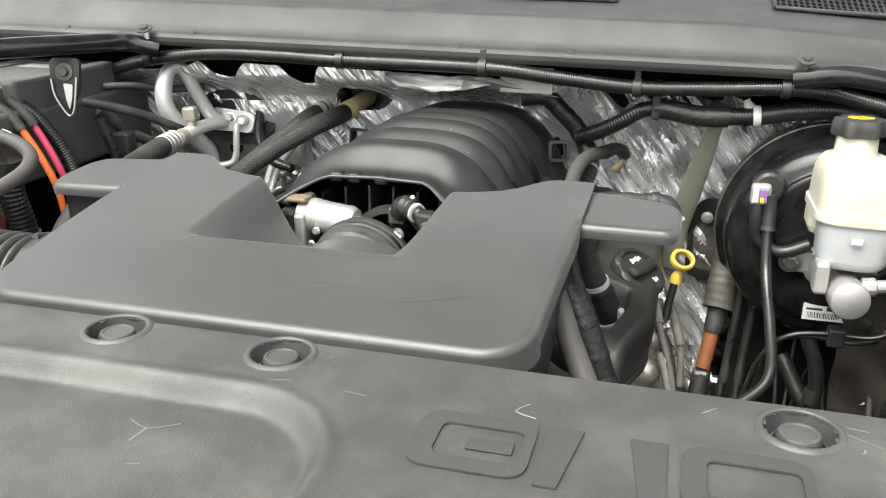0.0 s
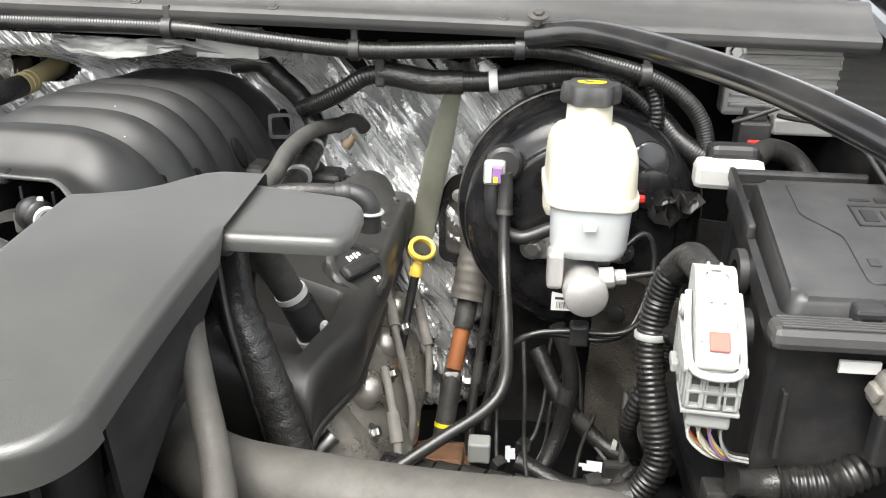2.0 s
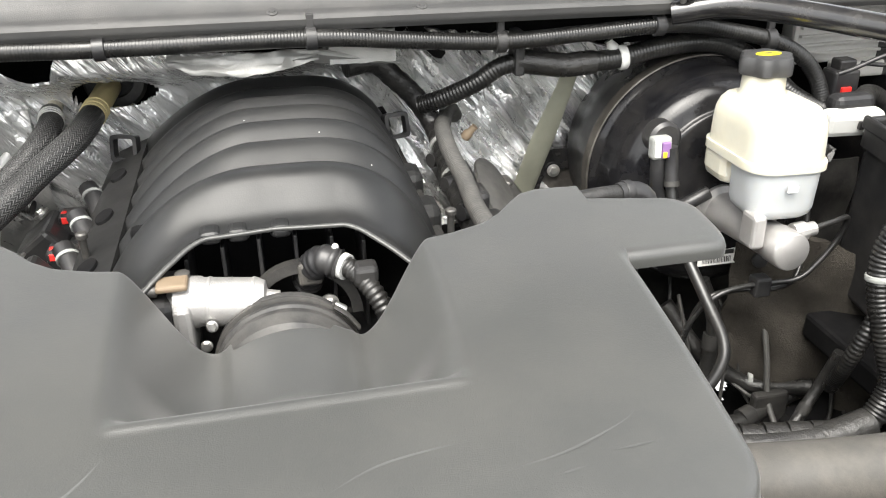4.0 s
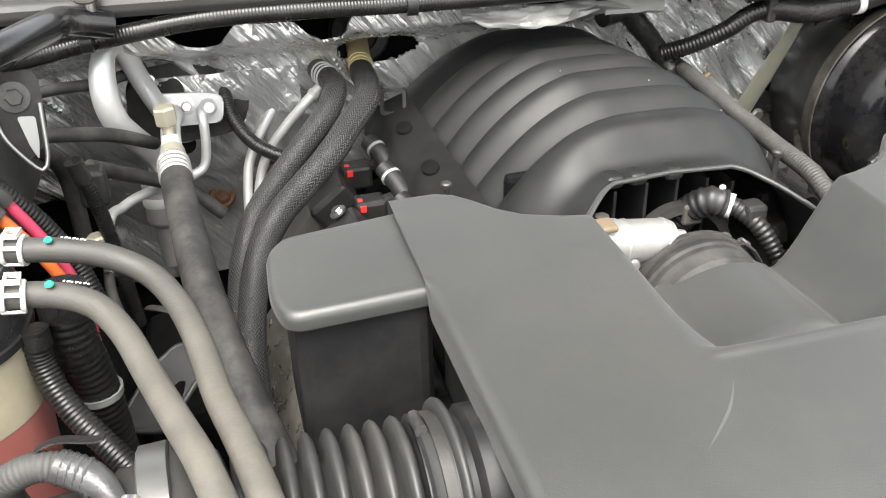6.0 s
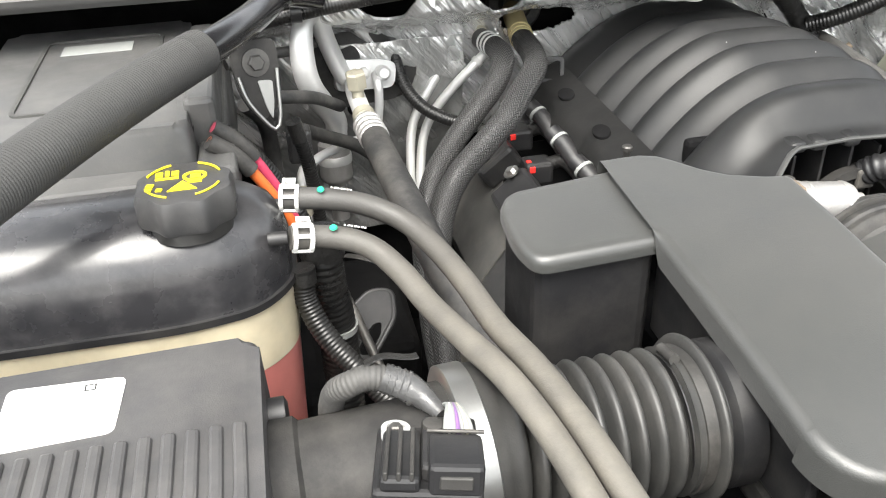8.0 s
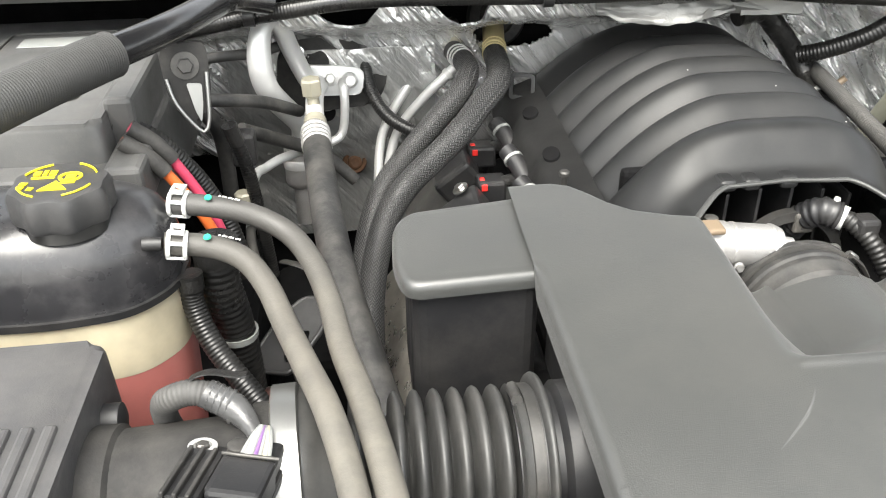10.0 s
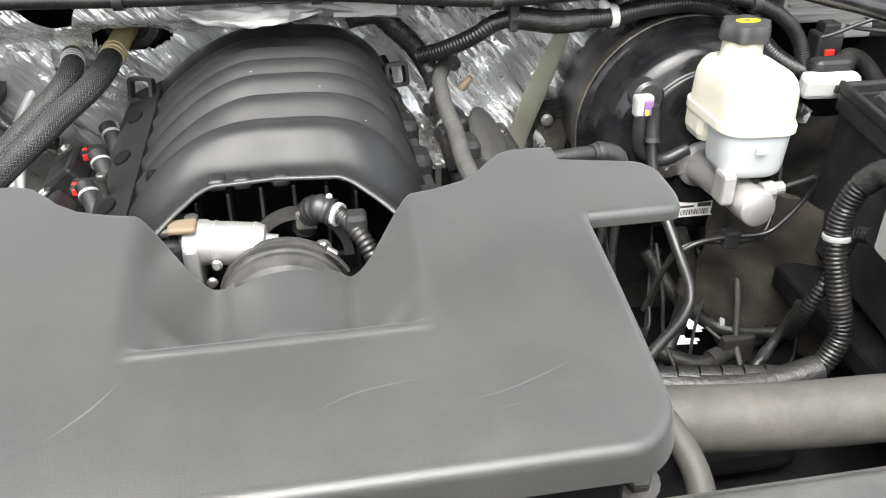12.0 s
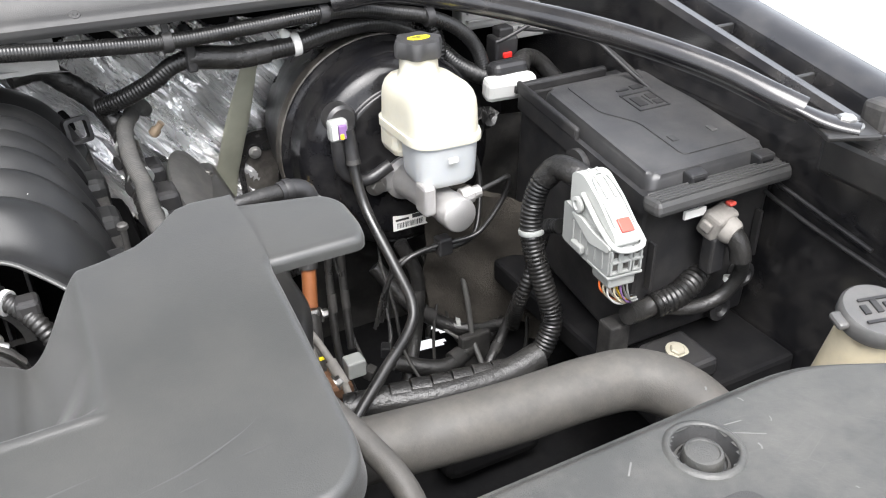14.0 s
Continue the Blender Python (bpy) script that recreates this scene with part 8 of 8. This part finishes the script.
for k, y in enumerate((0.30, 0.38, 0.46)):
    cl = thing("driver_coil", (0.24, y, 0.96), "black coil plug with pale ring", "connector", "driver coils")
    part("body", box((0.205, y - 0.02, 0.975), (0.245, y + 0.022, 1.005), 0.007), BLACK, cl)
    part("neck", tube([(0.215, y, 1.005), (0.205, y - 0.012, 1.018), (0.19, y - 0.02, 1.02)], 0.009, 12), BLACK, cl)
    part("ring", lathe([(0.0102, -0.003), (0.0102, 0.003)], basis((0.208, y - 0.008, 1.014), (-0.6, -0.6, 0.5)), 14), GREY_PLUG, cl)
leaf = [(0.052 * math.cos(2 * math.pi * i / 32) * (1 - 0.25 * math.sin(2 * math.pi * i / 32)), 0.098 * math.sin(2 * math.pi * i / 32)) for i in range(32)]
solo("heat_baffle", dome(leaf, [(0.0, -0.004), (0.0, 0.0), (0.006, 0.004), (0.016, 0.007), (0.028, 0.008)], Matrix.Translation((0.283, 0.440, 0.958)) @ pose(0, 0, 0, 14, 48, 8)), GREY_RUBBER, "dull brown-grey baffle beside the valve cover", "baffle")
stp = tube([(0.384, 0.470, 1.128), (0.381, 0.482, 1.110), (0.375, 0.492, 1.080), (0.366, 0.506, 1.040), (0.356, 0.522, 0.995), (0.347, 0.538, 0.950), (0.340, 0.548, 0.915), (0.33, 0.55, 0.86)], 0.0145, 16, flat=0.16, taper=lambda t: 0.72 + 0.45 * step01(0.0, 0.5, t))
solo("strap", stp, STRAP, "faded olive strap hanging down the foil", "strap")
elb = thing("hose_elbow", (0.30, 0.148, 1.06), "short black taped hose with moulded elbow behind the ear", "hose")
part("hose", tube([(0.215, 0.134, 1.066), (0.235, 0.133, 1.079), (0.258, 0.135, 1.0865), (0.288, 0.140, 1.0865), (0.311, 0.146, 1.0835)], 0.0078, 16, taper=lambda t: 0.8 + 0.25 * t), TAPE, elb)
part("elbow", tube([(0.304, 0.1445, 1.0840), (0.317, 0.147, 1.0840), (0.328, 0.1465, 1.0805), (0.3335, 0.146, 1.0715), (0.334, 0.146, 1.050)], 0.0100, 16), BLACK, elb, "moulded black elbow")
part("collar", lathe([(0.0108, -0.004), (0.0112, -0.003), (0.0112, 0.003), (0.0108, 0.004)], basis((0.313, 0.1465, 1.0840), (1, 0.15, -0.05)), 18), BLACK, elb)
part("ring", lathe([(0.0125, -0.0012), (0.0132, 0.0), (0.0125, 0.0012)], basis((0.334, 0.146, 1.068), (0.05, 0, 1)), 20), GREY_PLUG, elb, "pale ring")
